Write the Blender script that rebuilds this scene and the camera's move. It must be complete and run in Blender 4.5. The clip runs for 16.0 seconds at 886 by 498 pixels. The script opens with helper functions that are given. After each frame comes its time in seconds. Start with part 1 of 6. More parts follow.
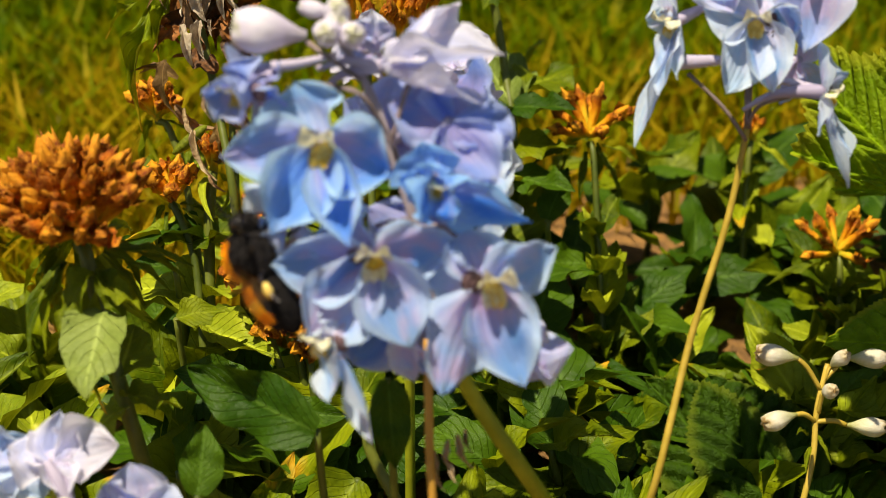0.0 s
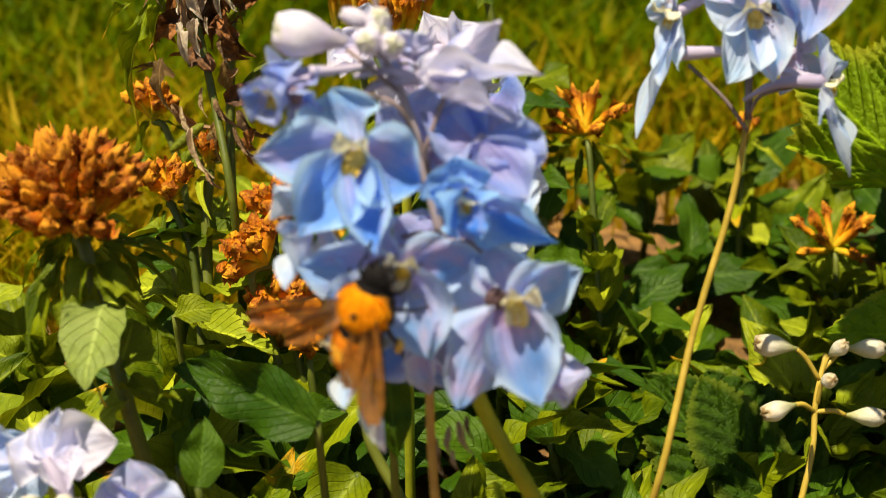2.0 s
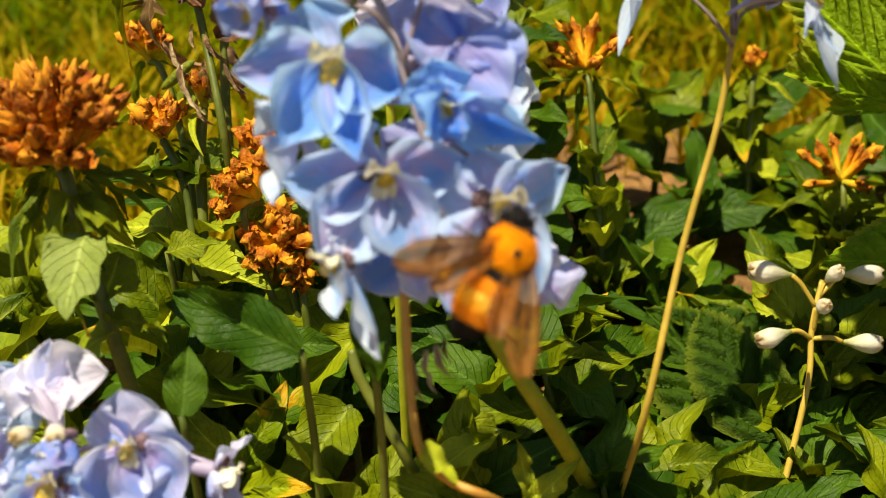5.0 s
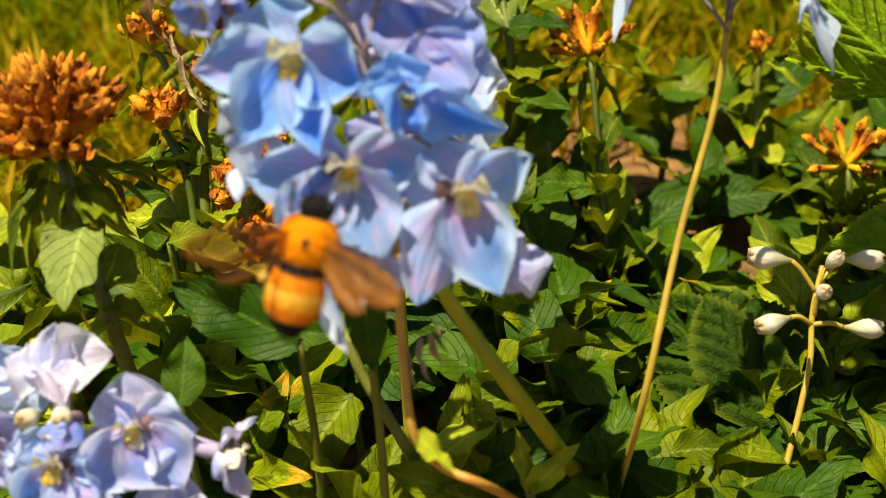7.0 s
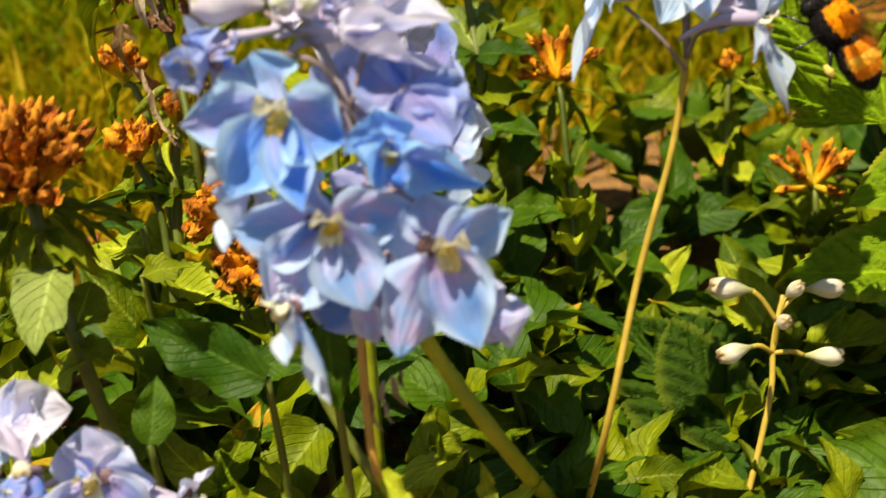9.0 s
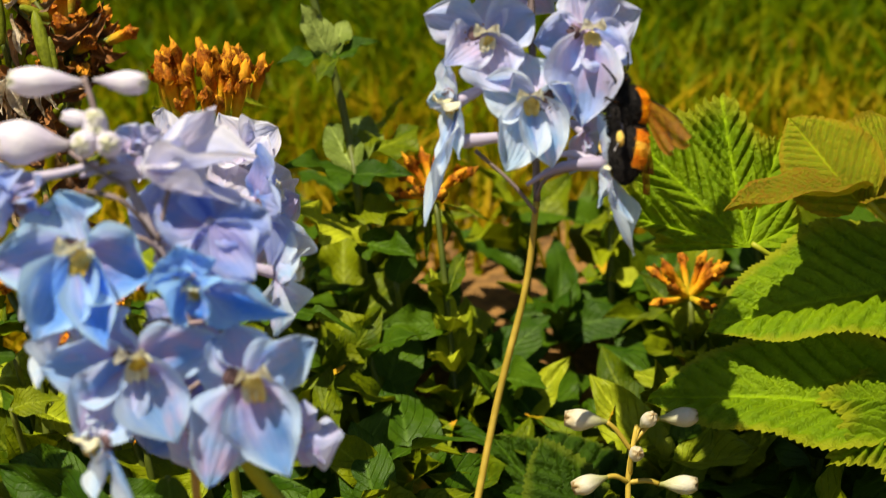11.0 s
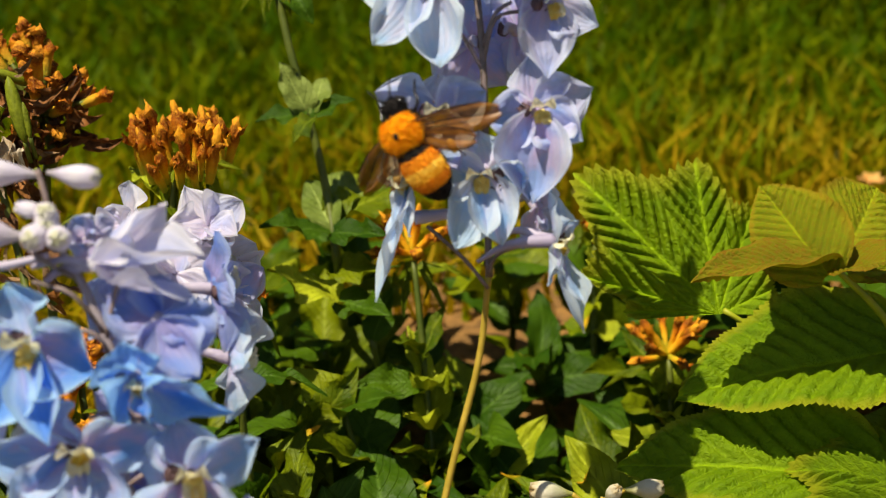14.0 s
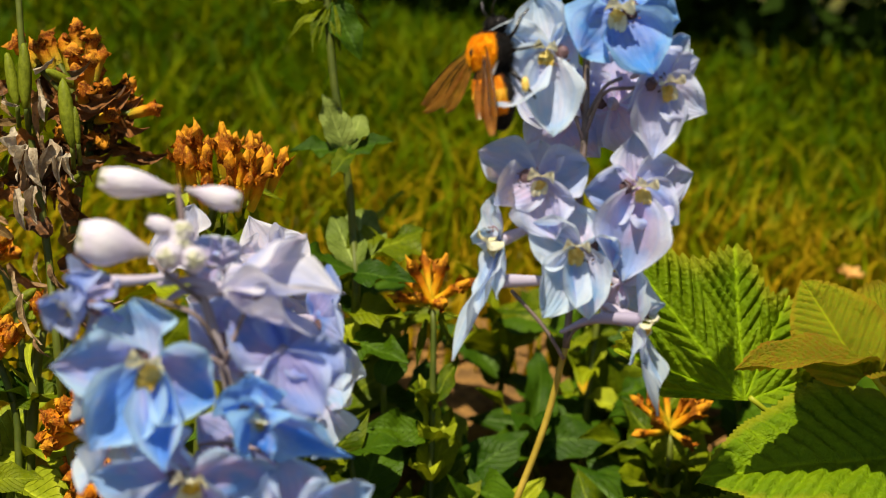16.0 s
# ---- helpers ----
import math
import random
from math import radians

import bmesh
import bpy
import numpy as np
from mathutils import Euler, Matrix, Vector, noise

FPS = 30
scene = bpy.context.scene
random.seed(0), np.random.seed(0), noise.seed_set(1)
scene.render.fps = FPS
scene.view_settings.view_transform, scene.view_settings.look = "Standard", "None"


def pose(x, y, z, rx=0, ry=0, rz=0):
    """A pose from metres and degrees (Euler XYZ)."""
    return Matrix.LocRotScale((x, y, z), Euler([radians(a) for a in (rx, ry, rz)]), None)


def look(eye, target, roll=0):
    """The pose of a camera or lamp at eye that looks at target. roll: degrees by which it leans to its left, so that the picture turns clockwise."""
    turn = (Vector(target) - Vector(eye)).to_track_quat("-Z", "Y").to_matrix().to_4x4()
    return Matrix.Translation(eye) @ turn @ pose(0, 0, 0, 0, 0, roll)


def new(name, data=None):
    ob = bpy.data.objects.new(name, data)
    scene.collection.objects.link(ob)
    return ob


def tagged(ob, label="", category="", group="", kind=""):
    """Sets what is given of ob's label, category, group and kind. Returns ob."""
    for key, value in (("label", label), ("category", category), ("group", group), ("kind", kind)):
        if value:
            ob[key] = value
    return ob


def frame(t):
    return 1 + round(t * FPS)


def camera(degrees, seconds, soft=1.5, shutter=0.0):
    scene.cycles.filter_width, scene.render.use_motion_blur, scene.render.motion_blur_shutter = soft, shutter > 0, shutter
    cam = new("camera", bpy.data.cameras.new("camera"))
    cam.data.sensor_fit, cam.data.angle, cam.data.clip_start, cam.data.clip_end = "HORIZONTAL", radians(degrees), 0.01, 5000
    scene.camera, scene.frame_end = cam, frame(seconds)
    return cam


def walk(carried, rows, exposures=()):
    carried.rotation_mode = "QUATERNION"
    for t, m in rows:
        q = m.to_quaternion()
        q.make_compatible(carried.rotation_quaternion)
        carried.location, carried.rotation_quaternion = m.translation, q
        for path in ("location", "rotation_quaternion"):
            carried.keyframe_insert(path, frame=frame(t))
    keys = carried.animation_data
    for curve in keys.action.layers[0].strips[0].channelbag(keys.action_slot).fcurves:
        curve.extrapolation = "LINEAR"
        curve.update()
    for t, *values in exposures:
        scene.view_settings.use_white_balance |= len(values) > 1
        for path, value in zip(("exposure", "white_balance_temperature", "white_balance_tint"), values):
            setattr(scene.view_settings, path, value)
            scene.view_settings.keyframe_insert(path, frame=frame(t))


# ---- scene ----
cam = camera(33, 16.0, soft=0.6, shutter=0.5)
cam.data.dof.use_dof = True
cam.data.dof.focus_distance = 0.36
cam.data.dof.aperture_fstop = 16

PATH = [
    (0.0, pose(0.0000, 0.0000, 0.2410, 62.00, -0.00, 0.00)),
    (0.5, pose(-0.0021, -0.0004, 0.2366, 62.47, 0.07, -0.30)),
    (1.0, pose(-0.0033, -0.0005, 0.2363, 62.52, -0.21, -0.43)),
    (1.5, pose(-0.0013, -0.0025, 0.2386, 62.36, -0.31, -0.23)),
    (2.0, pose(-0.0015, -0.0037, 0.2349, 62.94, 0.31, -0.52)),
    (2.5, pose(0.0014, -0.0042, 0.2297, 62.84, 0.85, -0.26)),
    (3.0, pose(0.0033, -0.0030, 0.2278, 62.29, 0.97, 0.02)),
    (3.5, pose(0.0026, -0.0037, 0.2244, 62.30, 1.32, -0.31)),
    (3.7, pose(0.0056, -0.0011, 0.2295, 61.35, 1.36, 0.23)),
    (5.8, pose(0.0204, -0.0080, 0.2240, 62.02, 3.11, 1.83)),
    (6.0, pose(0.0254, -0.0056, 0.2281, 61.23, 3.74, 2.33)),
    (6.5, pose(0.0260, -0.0062, 0.2272, 61.32, 3.89, 2.31)),
    (7.0, pose(0.0191, -0.0061, 0.2259, 61.35, 2.88, 1.55)),
    (7.5, pose(0.0145, -0.0055, 0.2277, 61.12, 2.66, 0.94)),
    (8.0, pose(0.0105, -0.0057, 0.2297, 61.01, 2.55, 0.36)),
    (8.5, pose(0.0175, -0.0039, 0.2355, 60.21, 2.87, 1.25)),
    (9.0, pose(0.0267, -0.0050, 0.2393, 60.52, 3.28, 1.19)),
    (9.5, pose(0.0379, -0.0005, 0.2541, 59.86, 2.49, 0.60)),
    (9.7, pose(0.0412, -0.0024, 0.2477, 61.00, 2.80, 0.38)),
    (11.8, pose(0.0616, 0.0064, 0.2749, 61.96, 4.23, -0.14)),
    (12.0, pose(0.0644, 0.0073, 0.2777, 62.12, 5.44, -0.42)),
    (12.5, pose(0.0845, 0.0085, 0.2826, 62.57, 7.05, 1.28)),
    (13.0, pose(0.0829, 0.0063, 0.2752, 63.09, 6.98, 2.04)),
    (13.5, pose(0.0803, 0.0103, 0.2771, 62.23, 6.03, 2.35)),
    (14.0, pose(0.0715, 0.0099, 0.2757, 61.70, 3.79, 1.17)),
    (14.5, pose(0.0611, 0.0110, 0.2777, 62.06, 1.98, 0.82)),
    (15.0, pose(0.0474, 0.0123, 0.2829, 62.36, -0.38, -0.13)),
    (15.5, pose(0.0353, 0.0147, 0.2850, 62.23, -2.41, -0.21)),
    (16.0, pose(0.0289, 0.0150, 0.2810, 62.64, -4.38, 0.06)),
]
walk(cam, PATH, [(0.0, 0.50, 7050, 10), (3.5, 0.70, 7050, 10), (8.5, 0.74, 7050, 10), (12.0, 0.42, 6900, 8), (16.0, 0.36, 6900, 8)])

# ---- daylight ----
SUN_TO = Vector((-0.25, -0.15, 0.955)).normalized()
world = bpy.data.worlds.new("sky")
world.use_nodes = True
scene.world = world
wn = world.node_tree
sky = wn.nodes.new("ShaderNodeTexSky")
sky.sky_type = "NISHITA"
sky.sun_disc = False
sky.sun_elevation = math.asin(SUN_TO.z)
sky.sun_rotation = math.atan2(SUN_TO.x, SUN_TO.y)
wn.links.new(sky.outputs[0], wn.nodes["Background"].inputs[0])
wn.nodes["Background"].inputs[1].default_value = 0.055
sun_data = bpy.data.lights.new("sun", "SUN")
sun_data.energy, sun_data.angle, sun_data.color = 5.0, radians(0.6), (1.0, 0.92, 0.76)
sun = new("sun", sun_data)
sun.matrix_world = look(SUN_TO * 5, (0, 0, 0))


# ---- materials ----
class Mat:
    """A small writer of node materials."""

    def __init__(self, name):
        self.m = bpy.data.materials.new(name)
        self.m.use_nodes = True
        self.t = self.m.node_tree
        self.t.nodes.clear()
        self.out = self.t.nodes.new("ShaderNodeOutputMaterial")

    def node(self, kind, **inputs):
        n = self.t.nodes.new(kind)
        for k, v in inputs.items():
            self.put(n, k, v)
        return n

    def put(self, n, key, value):
        sock = n.inputs[int(key[1:])] if key[0] == "i" and key[1:].isdigit() else n.inputs[key.replace("_", " ")]
        if hasattr(value, "is_output"):
            self.t.links.new(value, sock)
        else:
            sock.default_value = value

    def noise(self, scale, detail=3, coord="Object", rough=0.6):
        c = self.node("ShaderNodeTexCoord")
        v = self.t.nodes.new("ShaderNodeVectorMath")
        v.operation = "ADD"
        self.t.links.new(c.outputs[coord], v.inputs[0])
        self.t.links.new(self.math("MULTIPLY", self.rnd(), 37.0 if scale < 100 else 1.0), v.inputs[1])
        n = self.node("ShaderNodeTexNoise", Vector=v.outputs[0], Scale=scale, Detail=detail, Roughness=rough)
        return n.outputs[0]

    def ramp(self, fac, stops):
        r = self.node("ShaderNodeValToRGB", i0=fac)
        e = r.color_ramp.elements
        while len(e) < len(stops):
            e.new(0.5)
        for el, (p, c) in zip(e, stops):
            el.position, el.color = p, (*c, 1) if len(c) == 3 else c
        return r.outputs[0]

    def mix(self, fac, a, b, mode="MIX"):
        n = self.t.nodes.new("ShaderNodeMix")
        n.data_type, n.blend_type = "RGBA", mode
        for i, v in ((0, fac), (6, a), (7, b)):
            if hasattr(v, "is_output"):
                self.t.links.new(v, n.inputs[i])
            else:
                n.inputs[i].default_value = v if i == 0 else (*v, 1)
        return n.outputs[2]

    def math(self, op, a, b=0.0):
        n = self.t.nodes.new("ShaderNodeMath")
        n.operation = op
        for i, v in ((0, a), (1, b)):
            if hasattr(v, "is_output"):
                self.t.links.new(v, n.inputs[i])
            else:
                n.inputs[i].default_value = v
        return n.outputs[0]

    def uv(self):
        n = self.node("ShaderNodeSeparateXYZ", i0=self.node("ShaderNodeTexCoord").outputs["UV"])
        return n.outputs[0], n.outputs[1]

    def rnd(self):
        return self.node("ShaderNodeObjectInfo").outputs["Random"]

    def island(self):
        return self.node("ShaderNodeNewGeometry").outputs["Random Per Island"]

    def done(self, color, rough=0.5, height=None, bump=0.3, dist=0.001, thin=0.0, thin_color=None, spec=0.5, sheen=0.0):
        p = self.node("ShaderNodeBsdfPrincipled", Roughness=rough)
        self.put(p, "Base Color", color if hasattr(color, "is_output") else (*color, 1))
        p.inputs["Specular IOR Level"].default_value = spec
        p.inputs["Sheen Weight"].default_value = sheen
        normal = None
        if height is not None:
            normal = self.node("ShaderNodeBump", Strength=bump, Distance=dist, Height=height).outputs[0]
            self.put(p, "Normal", normal)
        last = p.outputs[0]
        if thin > 0:
            tr = self.node("ShaderNodeBsdfTranslucent")
            tc = thin_color if thin_color is not None else color
            self.put(tr, "Color", tc if hasattr(tc, "is_output") else (*tc, 1))
            if normal is not None:
                self.put(tr, "Normal", normal)
            mx = self.node("ShaderNodeMixShader", i0=thin, i1=last, i2=tr.outputs[0])
            last = mx.outputs[0]
        self.t.links.new(last, self.out.inputs[0])
        return self.m


def petal_material(name, base, edge, flush, deep):
    """Thin petal: flushed near the eye, deeper patches, paler towards the rim."""
    base, edge, flush, deep = [tuple(min(0.95, 0.84 * c) for c in q) for q in (base, edge, flush, deep)]
    m = Mat(name)
    u, v = m.uv()
    n = m.noise(16, 5)
    big = m.noise(1.7, 2)
    wide = m.noise(1.1, 1)
    col = m.mix(m.ramp(m.math("ADD", v, m.math("MULTIPLY", m.math("SUBTRACT", big, 0.5), 1.0)), [(0.10, (0, 0, 0)), (0.70, (1, 1, 1))]), flush, base)
    col = m.mix(m.ramp(wide, [(0.46, (0, 0, 0)), (0.64, (1, 1, 1))]), col, deep)
    col = m.mix(m.math("MULTIPLY", m.ramp(big, [(0.50, (0, 0, 0)), (0.66, (1, 1, 1))]), 0.7), col, flush)
    side = m.math("ABSOLUTE", m.math("SUBTRACT", u, 0.5))
    rim = m.math("ADD", side, m.math("MULTIPLY", m.math("SUBTRACT", n, 0.5), 0.25))
    col = m.mix(m.ramp(rim, [(0.22, (0, 0, 0)), (0.5, (1, 1, 1))]), col, edge)
    col = m.mix(m.math("MULTIPLY", m.rnd(), 0.5), col, edge)
    vein = m.math("SINE", m.math("MULTIPLY", u, 52.0))
    col = m.mix(m.math("MULTIPLY", m.ramp(vein, [(0.6, (0, 0, 0)), (1.0, (1, 1, 1))]), 0.18), col, deep)
    tip = m.math("MULTIPLY", m.ramp(v, [(0.86, (0, 0, 0)), (1.0, (1, 1, 1))]), m.ramp(side, [(0.0, (1, 1, 1)), (0.22, (0, 0, 0))]))
    col = m.mix(m.math("MULTIPLY", tip, 0.6), col, (0.42, 0.44, 0.22))
    h = m.math("ADD", m.math("MULTIPLY", vein, 0.25), n)
    return m.done(col, 0.5, h, 0.35, 0.0006, thin=0.5, spec=0.2)


PETAL = petal_material("petal_blue", (0.22, 0.52, 1.12), (0.60, 0.90, 1.16), (0.74, 0.58, 1.02), (0.04, 0.30, 1.12))
PETAL_LILAC = petal_material("petal_lilac", (0.62, 0.66, 1.10), (0.86, 0.92, 1.12), (0.90, 0.64, 0.96), (0.40, 0.58, 1.12))
PETAL_WHITE = petal_material("petal_pale", (0.54, 0.78, 1.12), (0.90, 1.02, 1.14), (0.90, 0.76, 1.06), (0.28, 0.60, 1.12))

PETAL_LAVENDER = petal_material("petal_lavender", (0.38, 0.46, 0.98), (0.58, 0.70, 1.04), (0.62, 0.50, 0.90), (0.18, 0.36, 1.02))
PETAL_YOUNG = petal_material("petal_lilac_white", (0.86, 0.84, 1.06), (1.06, 1.04, 1.12), (0.94, 0.80, 0.98), (0.60, 0.68, 1.10))

PETAL_MIXED = petal_material("petal_blue_lilac", (0.40, 0.62, 1.08), (0.68, 0.88, 1.14), (0.92, 0.56, 0.90), (0.16, 0.46, 1.10))
PETAL_AZURE = petal_material("petal_azure", (0.12, 0.44, 1.12), (0.42, 0.76, 1.15), (0.46, 0.52, 1.04), (0.03, 0.28, 1.12))


def plain(name, a, b, scale=150, rough=0.6, bump=0.4, dist=0.0006, thin=0.0, detail=4, spec=0.4):
    m = Mat(name)
    n = m.noise(scale, detail)
    big = m.noise(scale * 0.18, 2)
    f = m.math("ADD", m.math("MULTIPLY", n, 0.6), m.math("MULTIPLY", big, 0.4))
    f = m.math("ADD", f, m.math("MULTIPLY", m.math("SUBTRACT", m.rnd(), 0.5), 0.25))
    col = m.ramp(f, [(0.34, a), (0.66, b)])
    return m.done(col, rough, n, bump, dist, thin=thin, spec=spec)


CREAM = plain("cream_petal", (0.80, 0.74, 0.42), (0.92, 0.90, 0.70), 9, 0.6, 0.6, 0.0006, 0.3)
YELLOW_BEARD = plain("yellow_beard", (0.80, 0.54, 0.05), (0.90, 0.76, 0.30), 12, 0.7, 0.8, 0.0006, 0.2)
THROAT = plain("throat_brown", (0.06, 0.03, 0.03), (0.20, 0.12, 0.14), 8, 0.6)
SPUR = plain("spur_mauve", (0.38, 0.33, 0.46), (0.56, 0.50, 0.62), 7, 0.55, 0.3, 0.0005, 0.15)
SPUR_DULL = plain("stalk_mauve_buff", (0.22, 0.17, 0.17), (0.42, 0.36, 0.38), 40, 0.6)
PEDICEL = plain("pedicel_mauve_brown", (0.12, 0.09, 0.07), (0.30, 0.22, 0.22), 300, 0.6)
STEM_GREEN = plain("stem_green", (0.22, 0.26, 0.008), (0.40, 0.41, 0.020), 200, 0.5)
STEM_DARK = plain("stem_dark_green", (0.055, 0.080, 0.006), (0.13, 0.15, 0.015), 200, 0.5)
STEM_STRAW = plain("stem_straw", (0.34, 0.24, 0.022), (0.54, 0.38, 0.055), 220, 0.5)
STEM_ORANGE = plain("stem_orange_brown", (0.40, 0.19, 0.025), (0.58, 0.34, 0.05), 220, 0.5)
def bud_material(name, stops):
    m = Mat(name)
    u, v = m.uv()
    n = m.noise(5, 4)
    f = m.math("ADD", v, m.math("MULTIPLY", m.math("SUBTRACT", n, 0.5), 0.5))
    col = m.ramp(f, stops)
    return m.done(col, 0.55, n, 0.4, 0.0008, thin=0.25, spec=0.3)


BUD = bud_material("bud_white_green", [(0.05, (0.36, 0.36, 0.10)), (0.34, (0.60, 0.58, 0.36)), (0.72, (0.74, 0.69, 0.54)), (0.90, (0.60, 0.50, 0.30)), (1.0, (0.34, 0.22, 0.08))])
BUD_PALE = bud_material("bud_lilac_white", [(0.05, (0.44, 0.40, 0.44)), (0.30, (0.64, 0.58, 0.72)), (0.60, (0.80, 0.76, 0.84)), (0.86, (0.70, 0.64, 0.78)), (1.0, (0.60, 0.60, 0.40))])
POD = plain("seed_pod_green", (0.07, 0.085, 0.004), (0.20, 0.23, 0.015), 6, 0.5, spec=0.12)
HUSK = plain("husk_buff", (0.40, 0.27, 0.12), (0.68, 0.52, 0.32), 8, 0.8, 0.8, 0.001, 0.2)
HUSK_BROWN = plain("husk_brown", (0.12, 0.07, 0.03), (0.34, 0.20, 0.09), 8, 0.8, 0.8, 0.001)


def dried_material(name, tone=1.0):
    m = Mat(name)
    u, v = m.uv()
    n = m.noise(5, 5)
    fine = m.noise(22, 4)
    f = m.math("ADD", v, m.math("MULTIPLY", m.math("SUBTRACT", n, 0.5), 0.6))
    f = m.math("ADD", f, m.math("MULTIPLY", m.math("SUBTRACT", m.rnd(), 0.5), 0.3))
    stops = [(0.02, (0.42, 0.40, 0.02)), (0.34, (0.84, 0.48, 0.02)), (0.52, (0.80, 0.32, 0.008)), (0.66, (0.56, 0.15, 0.006)), (0.84, (0.22, 0.045, 0.005)), (1.0, (0.84, 0.36, 0.018))]
    col = m.ramp(f, [(at, (c[0] * tone, c[1] * tone ** 1.5, c[2])) for at, c in stops])
    col = m.mix(m.math("MULTIPLY", m.ramp(fine, [(0.48, (0, 0, 0)), (0.66, (1, 1, 1))]), 0.42), col, (0.88, 0.44, 0.04))
    return m.done(col, 0.6, fine, 0.6, 0.001, thin=0.08, spec=0.15)


DRIED = dried_material("dried_floret")
DRIED_BROWN = dried_material("dried_floret_brown", 0.84)
DRIED_DARK = plain("shrivelled_bract", (0.055, 0.022, 0.005), (0.30, 0.11, 0.018), 7, 0.7, 0.7, 0.001)
PAPER = plain("bleached_husk", (0.30, 0.21, 0.12), (0.72, 0.62, 0.46), 5, 0.75, 0.8, 0.001, 0.2)


def leaf_material(name, dark, light, thin_col, yellow=None, gloss=0.40, thin=0.14, veins=9.0):
    m = Mat(name)
    u, v = m.uv()
    side = m.math("ABSOLUTE", m.math("SUBTRACT", u, 0.5))
    n = m.noise(24, 4)
    big = m.noise(2.6, 3)
    f = m.math("ADD", m.math("MULTIPLY", n, 0.35), m.math("MULTIPLY", big, 0.65))
    f = m.math("ADD", f, m.math("MULTIPLY", m.math("SUBTRACT", m.rnd(), 0.5), 0.35))
    col = m.ramp(f, [(0.30, dark), (0.70, light)])
    rib = m.ramp(side, [(0.0, (1, 1, 1)), (0.045, (0, 0, 0))])
    lateral = m.math("SINE", m.math("MULTIPLY", m.math("SUBTRACT", v, m.math("MULTIPLY", side, 0.7)), 6.283 * veins))
    lat = m.ramp(lateral, [(0.86, (0, 0, 0)), (1.0, (1, 1, 1))])
    pale = tuple(min(1, c * 1.7 + 0.02) for c in light)
    col = m.mix(m.math("MULTIPLY", rib, 0.5), col, pale)
    col = m.mix(m.math("MULTIPLY", lat, 0.10), col, pale)
    if yellow:
        tip = m.math("ADD", v, m.math("MULTIPLY", m.math("SUBTRACT", big, 0.5), 0.9))
        col = m.mix(m.ramp(tip, [(0.78, (0, 0, 0)), (1.0, (1, 1, 1))]), col, yellow)
    h = m.math("ADD", m.math("MULTIPLY", n, 0.5), m.math("MULTIPLY", lat, -0.6))
    tc = m.mix(0.55, col, thin_col)
    return m.done(col, gloss, h, 0.7, 0.0012, thin=thin, thin_color=tc, spec=0.12)


LEAF = leaf_material("leaf_green", (0.042, 0.078, 0.002), (0.18, 0.215, 0.004), (0.44, 0.46, 0.006))
LEAF_PALE = leaf_material("leaf_pale_green", (0.14, 0.19, 0.007), (0.39, 0.43, 0.020), (0.56, 0.56, 0.012))
LEAF_TIPPED = leaf_material("leaf_yellow_tipped", (0.085, 0.14, 0.002), (0.24, 0.28, 0.006), (0.50, 0.48, 0.006), yellow=(0.75, 0.38, 0.02))
# Dark green leaf, which also carries the shade deep in the bed.
LEAF_DARK_SHADED = leaf_material("leaf_dark_green_shaded", (0.020, 0.058, 0.002), (0.060, 0.120, 0.004), (0.18, 0.26, 0.006))
LEAF_HOARY = leaf_material("leaf_grey_green", (0.12, 0.17, 0.025), (0.27, 0.33, 0.075), (0.36, 0.42, 0.03), thin=0.12, veins=7.0)
LEAF_DRY = leaf_material("leaf_dry_brown", (0.14, 0.08, 0.03), (0.36, 0.23, 0.08), (0.5, 0.3, 0.08), thin=0.25)


def berry_leaf_material(name, dark, light, thin_col, edge, tint=0.0):
    """The pleated leaf: the relief is in the mesh; here grain, veins and a warm margin."""
    m = Mat(name)
    u, v = m.uv()
    n = m.noise(34, 5)
    big = m.noise(4, 2)
    f = m.math("ADD", m.math("MULTIPLY", n, 0.45), m.math("MULTIPLY", big, 0.55))
    col = m.ramp(f, [(0.32, dark), (0.68, light)])
    col = m.mix(m.ramp(u, [(0.80, (0, 0, 0)), (1.0, (1, 1, 1))]), col, m.mix(0.5, light, edge))
    if tint:
        col = m.mix(m.math("MULTIPLY", m.ramp(n, [(0.42, (0, 0, 0)), (0.62, (1, 1, 1))]), tint), col, edge)
    col = m.mix(m.math("MULTIPLY", v, 0.5), col, tuple(min(1, c * 1.8) for c in light))
    tc = m.mix(0.55, col, thin_col)
    return m.done(col, 0.45, m.noise(60, 4), 0.8, 0.0012, thin=0.22, thin_color=tc, spec=0.14)


BERRY = berry_leaf_material("berry_leaf", (0.10, 0.195, 0.002), (0.21, 0.315, 0.005), (0.46, 0.56, 0.006), (0.34, 0.26, 0.015))
# Darkened copy of the berry leaf colour, for leaves lying in shade.
BERRY_SHADED = berry_leaf_material("berry_leaf_shaded", (0.018, 0.050, 0.002), (0.046, 0.098, 0.003), (0.15, 0.25, 0.005), (0.16, 0.18, 0.01))
BERRY_YOUNG = berry_leaf_material("berry_leaf_young", (0.17, 0.19, 0.005), (0.28, 0.29, 0.008), (0.40, 0.36, 0.010), (0.30, 0.11, 0.010), tint=0.7)
BERRY_FRESH = berry_leaf_material("berry_leaf_fresh", (0.19, 0.24, 0.005), (0.31, 0.35, 0.009), (0.50, 0.50, 0.010), (0.34, 0.14, 0.010), tint=0.35)


